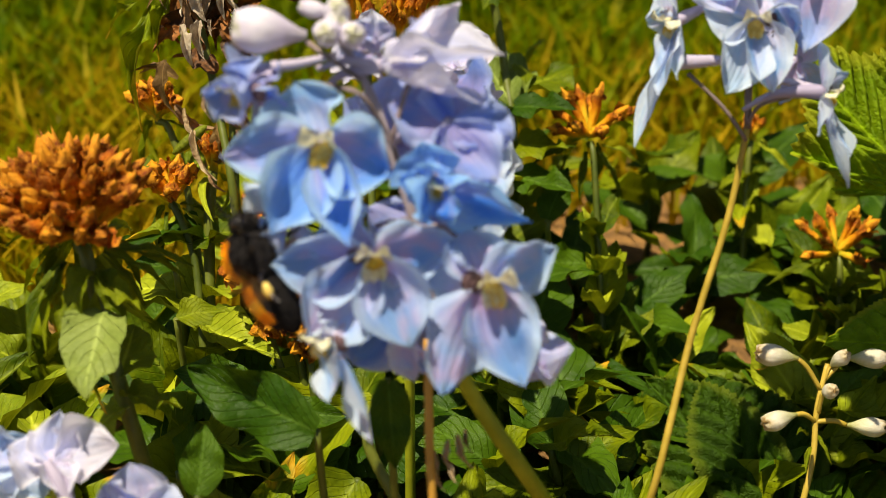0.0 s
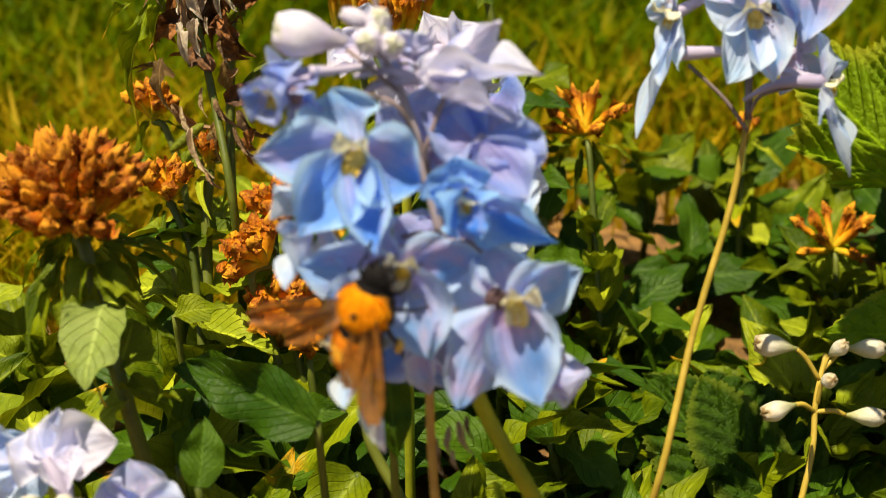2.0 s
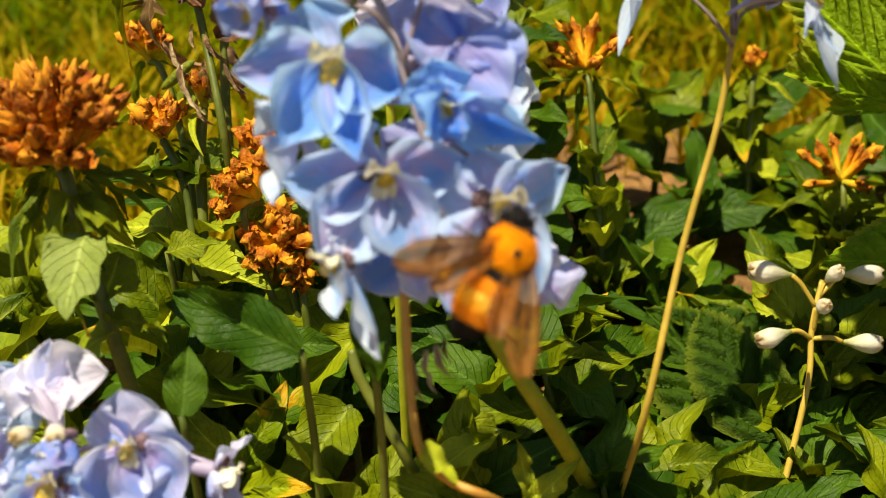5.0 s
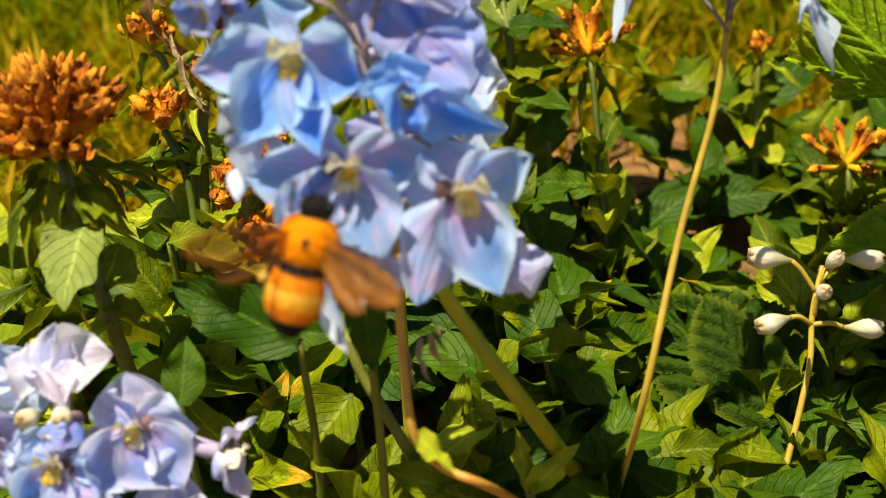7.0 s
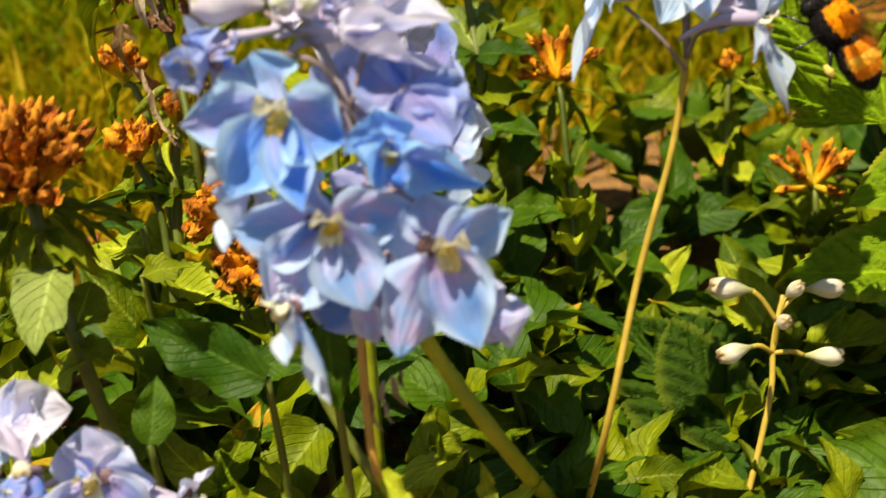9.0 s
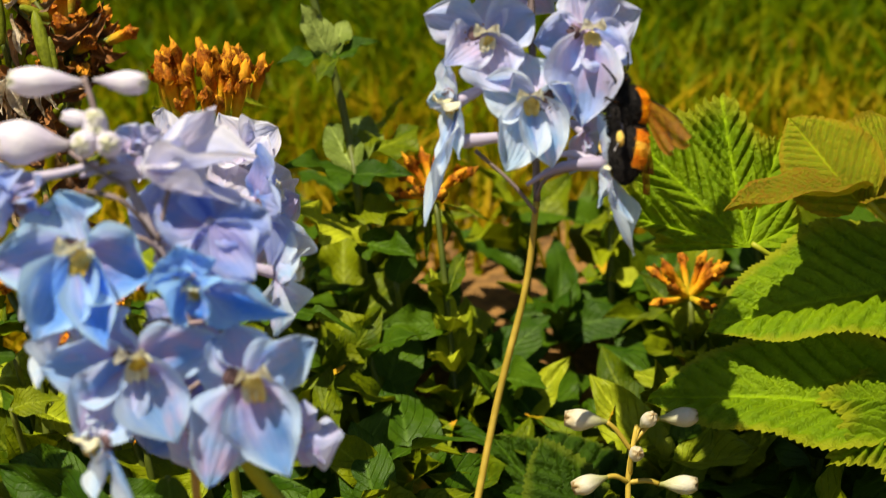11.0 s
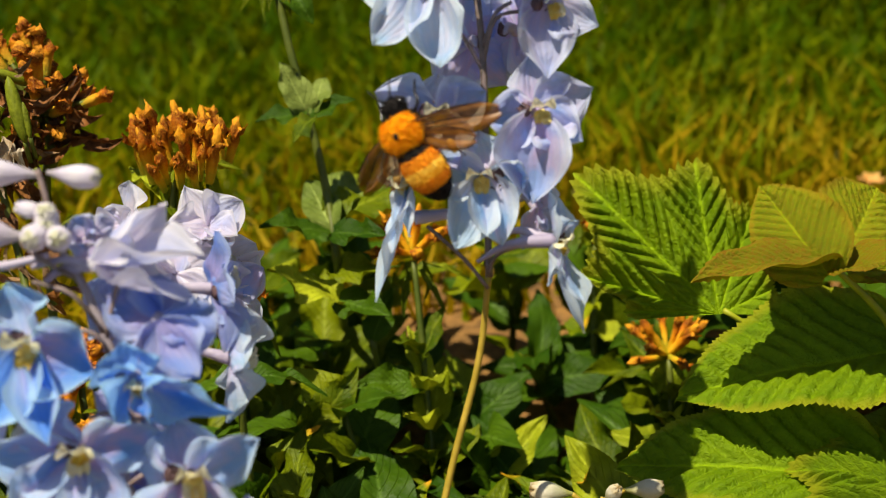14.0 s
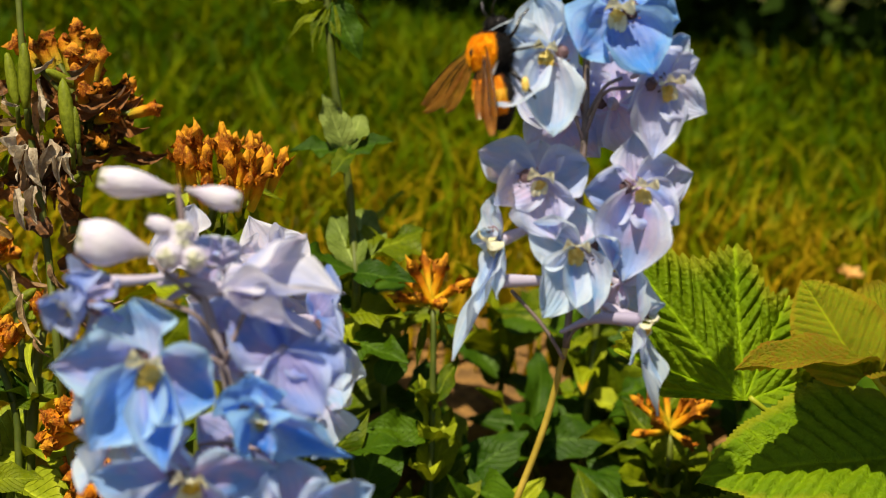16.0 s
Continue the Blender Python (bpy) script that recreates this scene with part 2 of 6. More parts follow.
def ground_material():
    m = Mat("lawn_soil")
    c = m.node("ShaderNodeTexCoord").outputs["Object"]
    y = m.node("ShaderNodeSeparateXYZ", i0=c).outputs[1]
    n = m.noise(160, 6)
    big = m.noise(18, 3)
    soil = m.ramp(n, [(0.3, (0.08, 0.040, 0.010)), (0.7, (0.36, 0.18, 0.042))])
    turf = m.ramp(m.math("ADD", m.math("MULTIPLY", n, 0.5), m.math("MULTIPLY", big, 0.5)), [(0.35, (0.04, 0.06, 0.003)), (0.65, (0.16, 0.13, 0.008))])
    edge = m.math("ADD", m.math("SUBTRACT", y, m.math("MULTIPLY", m.ramp(m.node("ShaderNodeSeparateXYZ", i0=c).outputs[0], [(0.0, (1, 1, 1)), (0.02, (0, 0, 0))]), -0.11)), m.math("MULTIPLY", m.math("SUBTRACT", big, 0.5), 0.12))
    x = m.node("ShaderNodeSeparateXYZ", i0=c).outputs[0]
    out = m.math("MAXIMUM", m.math("ADD", edge, 0.0), m.math("MAXIMUM", m.math("SUBTRACT", m.math("ABSOLUTE", x), 0.5), m.math("SUBTRACT", 0.35, y)))
    col = m.mix(m.ramp(out, [(0.50, (0, 0, 0)), (0.56, (1, 1, 1))]), soil, turf)
    return m.done(col, 0.9, n, 1.0, 0.004)


GROUND = ground_material()


def grass_material():
    m = Mat("grass_blade")
    r = m.island()
    u, v = m.uv()
    big = m.noise(14, 3)
    f = m.math("ADD", m.math("MULTIPLY", r, 0.52), m.math("MULTIPLY", big, 0.4))
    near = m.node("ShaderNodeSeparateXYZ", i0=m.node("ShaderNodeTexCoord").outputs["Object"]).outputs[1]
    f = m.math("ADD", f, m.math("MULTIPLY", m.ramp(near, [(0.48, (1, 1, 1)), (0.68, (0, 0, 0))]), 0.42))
    # Far blades darker: shade before the hedge, put into their colour.
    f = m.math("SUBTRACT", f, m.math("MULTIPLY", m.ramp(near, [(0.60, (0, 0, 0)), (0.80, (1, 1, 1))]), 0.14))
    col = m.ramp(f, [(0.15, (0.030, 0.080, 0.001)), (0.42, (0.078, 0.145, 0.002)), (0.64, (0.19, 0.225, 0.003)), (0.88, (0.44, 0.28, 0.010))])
    return m.done(col, 0.5, thin=0.4, thin_color=m.mix(0.5, col, (0.40, 0.38, 0.004)), spec=0.03)


GRASS = grass_material()
# Near-black green: the shade of the far band is put into the leaf colour.
HEDGE = plain("hedge_leaf_shaded", (0.008, 0.020, 0.002), (0.022, 0.042, 0.004), 120, 0.8, thin=0.1, spec=0.03)


def fur_material(name, a, b):
    m = Mat(name)
    n = m.noise(900, 5)
    col = m.ramp(n, [(0.3, a), (0.7, b)])
    return m.done(col, 0.75, n, 0.8, 0.0006, spec=0.12, sheen=0.04)


FUR_ORANGE = fur_material("fur_orange", (0.84, 0.28, 0.002), (0.95, 0.42, 0.006))
FUR_RUST = fur_material("fur_rust", (0.70, 0.20, 0.006), (0.90, 0.34, 0.015))
FUR_YELLOW = fur_material("fur_yellow", (0.86, 0.36, 0.010), (0.94, 0.54, 0.040))
FUR_PALE = fur_material("fur_pale_yellow", (0.88, 0.46, 0.03), (0.95, 0.64, 0.10))
FUR_BLACK = fur_material("fur_black", (0.006, 0.005, 0.005), (0.022, 0.018, 0.016))
CHITIN = plain("chitin_black", (0.006, 0.005, 0.005), (0.02, 0.016, 0.014), 600, 0.25, 0.2, 0.0003)
POLLEN = plain("pollen_yellow", (0.70, 0.46, 0.08), (0.85, 0.66, 0.22), 800, 0.9, 1.0, 0.0005)


def wing_material():
    m = Mat("wing_membrane")
    n = m.noise(500, 4)
    col = m.ramp(n, [(0.3, (0.16, 0.055, 0.008)), (0.7, (0.40, 0.16, 0.025))])
    p = m.node("ShaderNodeBsdfPrincipled", Roughness=0.3)
    m.put(p, "Base Color", col)
    t = m.node("ShaderNodeBsdfTransparent")
    t.inputs[0].default_value = (0.84, 0.58, 0.30, 1)
    mx = m.node("ShaderNodeMixShader", i0=0.60, i1=t.outputs[0], i2=p.outputs[0])
    m.t.links.new(mx.outputs[0], m.out.inputs[0])
    return m.m


WING = wing_material()
PINK = plain("pink_petal", (0.55, 0.04, 0.12), (0.80, 0.14, 0.22), 8, 0.5, 0.3, 0.0006, 0.3)
WEED_YELLOW = plain("weed_flower", (0.62, 0.26, 0.04), (0.85, 0.52, 0.16), 8, 0.6, 0.6, 0.001, 0.2)


# ---- mesh helpers ----
def mesh_of(name, verts, faces, mat, uvs=None, smooth=True):
    me = bpy.data.meshes.new(name)
    me.from_pydata([tuple(v) for v in verts], [], faces)
    if uvs is not None:
        lay = me.uv_layers.new(name="UVMap")
        idx = np.empty(len(me.loops), dtype=np.int32)
        me.loops.foreach_get("vertex_index", idx)
        lay.data.foreach_set("uv", np.asarray(uvs, dtype=np.float32)[idx].ravel())
    if smooth:
        me.polygons.foreach_set("use_smooth", [True] * len(me.polygons))
    for one in mat if isinstance(mat, (list, tuple)) else [mat]:
        me.materials.append(one)
    me.update()
    return me


def sheet(name, fn, nu, nv, mat):
    """A surface from fn(u, v) with u across and v along, both 0..1."""
    verts, uvs, faces = [], [], []
    for j in range(nv + 1):
        for i in range(nu + 1):
            u, v = i / nu, j / nv
            verts.append(fn(u, v))
            uvs.append((u, v))
    for j in range(nv):
        for i in range(nu):
            a = j * (nu + 1) + i
            faces.append((a, a + 1, a + nu + 2, a + nu + 1))
    return mesh_of(name, verts, faces, mat, uvs)


def spline(points, per=6):
    pts = [Vector(p) for p in points]
    if len(pts) < 3:
        return [pts[0].lerp(pts[-1], k / per) for k in range(per + 1)]
    ext = [pts[0] * 2 - pts[1], *pts, pts[-1] * 2 - pts[-2]]
    out = []
    for k in range(1, len(ext) - 2):
        p0, p1, p2, p3 = ext[k - 1:k + 3]
        for s in range(per):
            t = s / per
            out.append(0.5 * (2 * p1 + (p2 - p0) * t + (2 * p0 - 5 * p1 + 4 * p2 - p3) * t * t + (3 * p1 - p0 - 3 * p2 + p3) * t ** 3))
    return out + [pts[-1]]


def tube(name, points, radius, mat, sides=8, per=6, wobble=0.08):
    """A closed tapering tube along a smooth line; radius is a number or a function of 0..1."""
    line = spline(points, per)
    verts, uvs, faces = [], [], []
    side = Vector((1, 0, 0))
    for k, p in enumerate(line):
        d = (line[min(k + 1, len(line) - 1)] - line[max(k - 1, 0)]).normalized()
        side = (side - d * side.dot(d))
        side = side.normalized() if side.length > 1e-4 else d.orthogonal().normalized()
        up = d.cross(side)
        s = k / (len(line) - 1)
        r = radius(s) if callable(radius) else radius
        for i in range(sides):
            a = 2 * math.pi * i / sides
            q = r * (1 + wobble * noise.noise(p * 300 + Vector((i * 1.7, 0, 0))))
            verts.append(p + side * math.cos(a) * q + up * math.sin(a) * q)
            uvs.append((i / sides, s))
    for k in range(len(line) - 1):
        for i in range(sides):
            a, b = k * sides + i, k * sides + (i + 1) % sides
            faces.append((a, b, b + sides, a + sides))
    for k, c in ((0, line[0]), (len(line) - 1, line[-1])):
        verts.append(c)
        uvs.append((0.5, k / (len(line) - 1)))
        for i in range(sides):
            a, b = k * sides + i, k * sides + (i + 1) % sides
            faces.append((a, b, len(verts) - 1) if k else (b, a, len(verts) - 1))
    return mesh_of(name, verts, faces, mat, uvs)


def facing(pos, face, up=(0, 0, 1), roll=0.0, scale=1.0):
    """A pose whose +Z looks along face and whose +Y is as near up as can be."""
    z = Vector(face).normalized()
    y = Vector(up) - z * Vector(up).dot(z)
    y = y.normalized() if y.length > 1e-3 else z.orthogonal().normalized()
    x = y.cross(z)
    m = Matrix((x, y, z)).transposed().to_4x4()
    return Matrix.Translation(pos) @ m @ pose(0, 0, 0, 0, 0, roll) @ Matrix.Scale(scale, 4)


def part(name, data, parent, m=None, label=""):
    ob = new(name, data)
    ob.parent = parent
    if m is not None:
        ob.matrix_basis = m
    return tagged(ob, label=label)


def thing(name, at, label, category, group="", kind=""):
    ob = new(name)
    ob.empty_display_size = 0.01
    ob.location = at
    return tagged(ob, label=label, category=category, group=group, kind=kind)


def toward(parent, p):
    return Vector(p) - parent.location


rng = random.Random(7)


# ---- leaf and petal shapes, of unit length ----
def lance_leaf(name, mat, width, fold, droop, twist, wave, seed, serrate=0.0):
    def fn(u, v):
        x = (u - 0.5) * 2
        w = width * (math.sin(math.pi * min(1, 0.06 + 0.94 * v) ** 0.78) ** 0.9 + 0.03) * 0.5
        if serrate and abs(x) > 0.9:
            w *= 1 + serrate * (((v * 11) % 1) - 0.5)
        z = fold * abs(x) * w - droop * v * v + 1.5 * wave * math.sin(v * 8 + seed + (1.1 if x > 0 else 0)) * abs(x) ** 1.5 * w + 0.8 * wave * math.sin(v * 19 + 2 * seed) * abs(x) ** 3 * w
        z += 0.060 * noise.noise(Vector((u * 3, v * 4, seed * 3.1)))
        w *= 1 + 0.06 * noise.noise(Vector((v * 4, 3.0 if x > 0 else 9.0, seed)))
        p = Vector((x * w, v - 0.12 * droop * v * v, z))
        return Matrix.Rotation(twist * v, 3, "Y") @ p
    return sheet(name, fn, 8, 16, mat)


LEAVES = [lance_leaf("leaf", mat, w, f, d, t, wv, s, se) for s, (mat, w, f, d, t, wv, se) in enumerate([
    (LEAF, 0.40, 0.5, 0.25, 0.2, 0.30, 0.0), (LEAF, 0.48, 0.35, 0.45, -0.3, 0.35, 0.03), (LEAF_TIPPED, 0.40, 0.6, 0.35, 0.4, 0.35, 0.0),
    (LEAF, 0.50, 0.25, 0.15, 0.1, 0.4, 0.03), (LEAF_PALE, 0.46, 0.4, 0.3, -0.5, 0.35, 0.0), (LEAF_DARK_SHADED, 0.46, 0.3, 0.5, 0.2, 0.3, 0.0),
    (LEAF_PALE, 0.40, 0.6, 0.1, 0.3, 0.35, 0.0), (LEAF_DARK_SHADED, 0.38, 0.4, 0.7, -0.2, 0.35, 0.0)])]
LEAF_BIG_TIPPED = lance_leaf("leaf", LEAF_TIPPED, 0.34, 0.45, 0.28, 0.15, 0.35, 11, 0.1)
LEAF_BIG_GREEN = lance_leaf("leaf", LEAF, 0.46, 0.3, 0.22, -0.1, 0.4, 12, 0.14)
LEAF_BIG_PALE = lance_leaf("leaf", LEAF_PALE, 0.50, 0.28, 0.18, 0.15, 0.35, 13, 0.1)
LEAF_BIG_HOARY = lance_leaf("leaf", LEAF_HOARY, 0.44, 0.3, 0.15, 0.2, 0.3, 18)
LEAF_BIG_DARK = lance_leaf("leaf", LEAF_DARK_SHADED, 0.40, 0.45, 0.18, 0.12, 0.25, 14)
LEAF_CURLED_DRY = lance_leaf("leaf", LEAF_DRY, 0.22, 0.9, 0.45, 1.0, 0.35, 15)
LEAF_CURLED = lance_leaf("leaf", LEAF_TIPPED, 0.28, 0.8, 0.55, 0.9, 0.6, 16)
BRACTS = [lance_leaf("bract", LEAF if k < 2 else LEAF_PALE, 0.16, 0.6, 0.3 + 0.2 * k, 0.3 * k, 0.3, 20 + k) for k in range(3)]


def sepal(name, mat, widest, sharp, cup, curl, ruffle, seed):
    """A sepal of unit length and width, narrow at its claw, with a drawn-out tip and a wavy rim."""
    peak = (widest + 0.06) ** (sharp * widest / (1 - widest)) * (1 - widest) ** sharp

    def fn(u, v):
        x = (u - 0.5) * 2
        w = 0.5 * ((v + 0.06) ** (sharp * widest / (1 - widest)) * max(0.0, 1 - v) ** sharp) / peak
        w *= 1 + 0.10 * noise.noise(Vector((3.2 * v, 1.5 if x > 0 else 7.5, seed)))
        y = v * (1 + 0.03 * noise.noise(Vector((x * 2.0, v * 2.0, seed + 9))))
        side = 0.05 * math.sin(2.2 * v + seed) * v
        z = cup * x * x * w * 1.4 + curl * (v ** 2.4) - 0.07 * math.sin(math.pi * v) * (1 - x * x)
        z += ruffle * (math.sin(5 * x + 7 * v + seed) * abs(x) * w + 0.5 * math.sin(13 * v + 3 * x + seed) * x * x * w)
        z += 0.10 * v * noise.noise(Vector((u * 2.4, v * 2.6, seed * 2.3))) + 0.025 * noise.noise(Vector((u * 7, v * 8, seed)))
        return (x * w + side, y, z)
    return sheet(name, fn, 12, 18, mat)


def sepal_set(mat, k):
    return [sepal("sepal", mat, 0.46, 1.10, 0.25, -0.06, 0.26, k + 1), sepal("sepal", mat, 0.52, 0.95, 0.40, 0.08, 0.36, k + 2),
            sepal("sepal", mat, 0.42, 1.20, 0.15, -0.14, 0.30, k + 3), sepal("sepal", mat, 0.55, 0.88, -0.20, 0.05, 0.40, k + 4),
            sepal("sepal", mat, 0.50, 1.05, 0.55, -0.10, 0.24, k + 5)]


SEPALS = {"blue": sepal_set(PETAL, 0), "lilac": sepal_set(PETAL_LILAC, 10), "pale": sepal_set(PETAL_WHITE, 20), "lavender": sepal_set(PETAL_LAVENDER, 30), "young": sepal_set(PETAL_YOUNG, 40), "mixed": sepal_set(PETAL_MIXED, 50), "azure": sepal_set(PETAL_AZURE, 60)}


def small_petal(name, mat, seed):
    def fn(u, v):
        x = (u - 0.5) * 2
        w = 0.20 * math.sin(math.pi * (0.15 + 0.80 * v)) ** 0.6
        return (x * w, 0.5 * v + 0.05 * noise.noise(Vector((u * 6, v * 6, seed))), 0.34 * math.sin(2.2 * v) + 0.10 * x * x)
    return sheet(name, fn, 5, 6, mat)


EYE_LOW = [small_petal("eye_petal", YELLOW_BEARD, 3), small_petal("eye_petal", CREAM, 4)]
EYE_TOP = [small_petal("eye_petal", CREAM, 1), small_petal("eye_petal", CREAM, 2)]


def blob(name, mat, rx, ry, rz, rough, freq, seed, seg=10, rings=7):
    verts, faces, uvs = [], [], []
    for j in range(rings + 1):
        th = math.pi * j / rings
        for i in range(seg):
            a = 2 * math.pi * i / seg
            d = Vector((math.sin(th) * math.cos(a), math.sin(th) * math.sin(a), math.cos(th)))
            k = 1 + rough * noise.noise(d * freq + Vector((seed, 0, 0)))
            verts.append((d.x * rx * k, d.y * ry * k, d.z * rz * k))
            uvs.append((i / seg, 1 - j / rings))
    for j in range(rings):
        for i in range(seg):
            a, b = j * seg + i, j * seg + (i + 1) % seg
            faces.append((a, a + seg, b + seg, b))
    return mesh_of(name, verts, faces, mat, uvs)


BEARD = [blob("beard", YELLOW_BEARD, 0.14, 0.12, 0.13, 0.9, 4.5, 3 + k, 14, 10) for k in range(2)]
THROAT_BALL = blob("throat", THROAT, 0.20, 0.22, 0.10, 0.25, 3, 1)
SPUR_MESH = tube("spur", [(0, 0, 0.02), (0, 0.05, -0.25), (0, 0.08, -0.52), (0, -0.02, -0.80)], lambda s: 0.075 * (1 - s) ** 0.8 + 0.025, SPUR, 8, 5)


def anther_mesh():
    """A few small dark anthers on one side of the throat."""
    verts, faces = [], []
    r = random.Random(31)
    for k in range(8):
        c = Vector((r.uniform(0.02, 0.30), r.uniform(-0.22, 0.16), r.uniform(0.12, 0.22)))
        d = Vector((r.uniform(-1, 1), r.uniform(-1, 1), r.uniform(-0.4, 0.4))).normalized() * 0.040
        e = d.orthogonal().normalized() * 0.016
        g = d.cross(e).normalized() * 0.016
        n = len(verts)
        verts += [c - d, c + e, c + g, c - e, c - g, c + d]
        faces += [(n, n + 1 + i, n + 1 + (i + 1) % 4) for i in range(4)] + [(n + 5, n + 1 + (i + 1) % 4, n + 1 + i) for i in range(4)]
    return mesh_of("anthers", verts, faces, THROAT)


ANTHERS = anther_mesh()


def bloom(plant, at, face, tone, eye, sepals):
    """A flower with a spur behind and sepals round an eye of small bearded petals. sepals: turn, length and width in mm, and tilt forward, one by one."""
    size = 0.0145
    root = part("floret", SPUR_MESH, plant, facing(toward(plant, at), face, scale=size))
    for k, (turn, length, width, tilt) in enumerate(sepals):
        n = length / 1000 / size
        m = pose(0, 0, 0, 0, 0, turn) @ pose(0, 0, 0.01 * k, tilt, rng.uniform(-12, 12), 0) @ Matrix.Diagonal((1.12 * width / 1000 / size, 1.03 * n, 1.15 * width / 1000 / size, 1))
        part("sepal", SEPALS[tone][rng.randrange(5)], root, m)
    lean = rng.choice((-1, 1, 1))
    if not eye:
        return root
    part("throat", THROAT_BALL, root, pose(0.17 * lean, 0.03, 0.05) @ Matrix.Scale(0.72 * eye, 4))
    tagged(part("anthers", ANTHERS, root, pose(0, 0, 0, 0, 0, 0 if lean > 0 else 180)), "small dark anthers", kind="stuff")
    for dx, rz in ((0.09, -14), (-0.09, 14)):
        part("eye_petal", EYE_TOP[rng.randrange(2)], root, pose(dx - 0.06 * lean, 0.06, 0.08, 30, 0, rz + rng.uniform(-12, 12)) @ Matrix.Scale(rng.uniform(0.60, 0.85) * eye, 4))
        part("eye_petal", EYE_LOW[rng.randrange(2)], root, pose(dx * 0.8 - 0.05 * lean, 0.0, 0.14, -24, 0, 180 + rz * 0.6 + rng.uniform(-10, 10)) @ Matrix.Scale(rng.uniform(0.42, 0.60) * eye, 4))
    part("beard", BEARD[rng.randrange(2)], root, pose(-0.05 * lean, -0.06, 0.16, 0, 0, rng.uniform(0, 90)) @ Matrix.Scale(rng.uniform(0.7, 0.95) * eye, 4))
    return root


def neck(plant, points, r0, r1):
    """A long coloured spur drawn out behind a flower."""
    return part("spur", tube("spur", [toward(plant, q) for q in points], lambda u: r0 + (r1 - r0) * u, SPUR, 8, 5), plant)


def bud_shape(k, mat):
    """A closed bud along +Z: narrow at the stalk, swelling to a puckered, notched end."""
    seg, rings = 15, 12
    verts, uvs, faces = [], [], []
    for j in range(rings + 1):
        q = j / rings
        r = (0.07 + 0.27 * math.sin(math.pi * min(1, q ** 1.25 * 0.86)) ** 1.2) if q < 0.93 else 0.13
        if q > 0.99:
            r = 0.02
        for i in range(seg):
            a = 2 * math.pi * i / seg
            f = 1 + 0.17 * abs(math.cos(2.5 * a + k)) * q - 0.08 * q + 0.16 * noise.noise(Vector((math.cos(a), math.sin(a), q * 2 + k * 5)))
            z = -0.5 + q + (0.05 * math.cos(5 * a + k) if q > 0.85 else 0) - (0.06 if q > 0.99 else 0)
            verts.append((r * f * math.cos(a) + 0.06 * q * q * (k - 1), r * f * math.sin(a), z))
            uvs.append((i / seg, q))
    for j in range(rings):
        for i in range(seg):
            a, b = j * seg + i, j * seg + (i + 1) % seg
            faces.append((a, b, b + seg, a + seg))
    return mesh_of("bud", verts, faces, mat, uvs)


BUD_MESH = [bud_shape(k, BUD) for k in range(3)]
BUD_MESH_PALE = [bud_shape(k, BUD_PALE) for k in range(3)]


def bud(plant, at, face, size, k=0, slim=0.8, tone=""):
    """A closed bud whose long side lies along face."""
    return part("bud", (BUD_MESH_PALE if tone else BUD_MESH)[k], plant, facing(toward(plant, at), face, scale=size) @ Matrix.Diagonal((slim, slim, 1, 1)))


def pedicel(plant, points, radius=0.0006, mat=None):
    return part("pedicel", tube("pedicel", [toward(plant, p) for p in points], radius, mat or PEDICEL, 6, 4), plant)


def stem(plant, points, r0, r1, mat):
    return part("stem", tube("stem", [toward(plant, p) for p in points], lambda s: r0 + (r1 - r0) * s, mat, 9, 7), plant)


def lay_leaf(plant, mesh, base, tip, up=(0, 0, 1), wide=1.0, name="leaf", label=""):
    """A leaf from its base to its tip, its upper face as near up as can be."""
    b, t = Vector(base), Vector(tip)
    y = (t - b).normalized()
    z = Vector(up) - y * Vector(up).dot(y)
    z = z.normalized() if z.length > 1e-3 else y.orthogonal().normalized()
    x = y.cross(z)
    n = (t - b).length
    m = Matrix.Translation(toward(plant, b)) @ Matrix((x, y, z)).transposed().to_4x4() @ Matrix.Diagonal((n * wide, n, n, 1))
    return part(name, mesh, plant, m, label)


def on_ground(p, dx=0.0, dy=0.0):
    return (p[0] + dx, p[1] + dy, 0.0)


# ---- ground ----
gv, gf = [], []
GX = [-60, -20, -6, -2, -1, *[x / 50 for x in range(-30, 41, 2)], 1, 2, 6, 20, 60]
GY = [-60, -10, -2, -0.5, 0, *[y / 50 for y in range(10, 61, 2)], 2, 4, 10, 30, 80]
for y in GY:
    for x in GX:
        near = abs(x) < 0.9 and 0.1 < y < 1.3
        gv.append((x, y, 0.006 * noise.noise(Vector((x * 9, y * 9, 0))) - 0.004 if near else -0.004))
for j in range(len(GY) - 1):
    for i in range(len(GX) - 1):
        a = j * len(GX) + i
        gf.append((a, a + 1, a + len(GX) + 1, a + len(GX)))
ground = new("ground", mesh_of("ground", gv, gf, GROUND))
tagged(ground, "brown garden soil running into sunlit green turf", "ground", kind="structure")


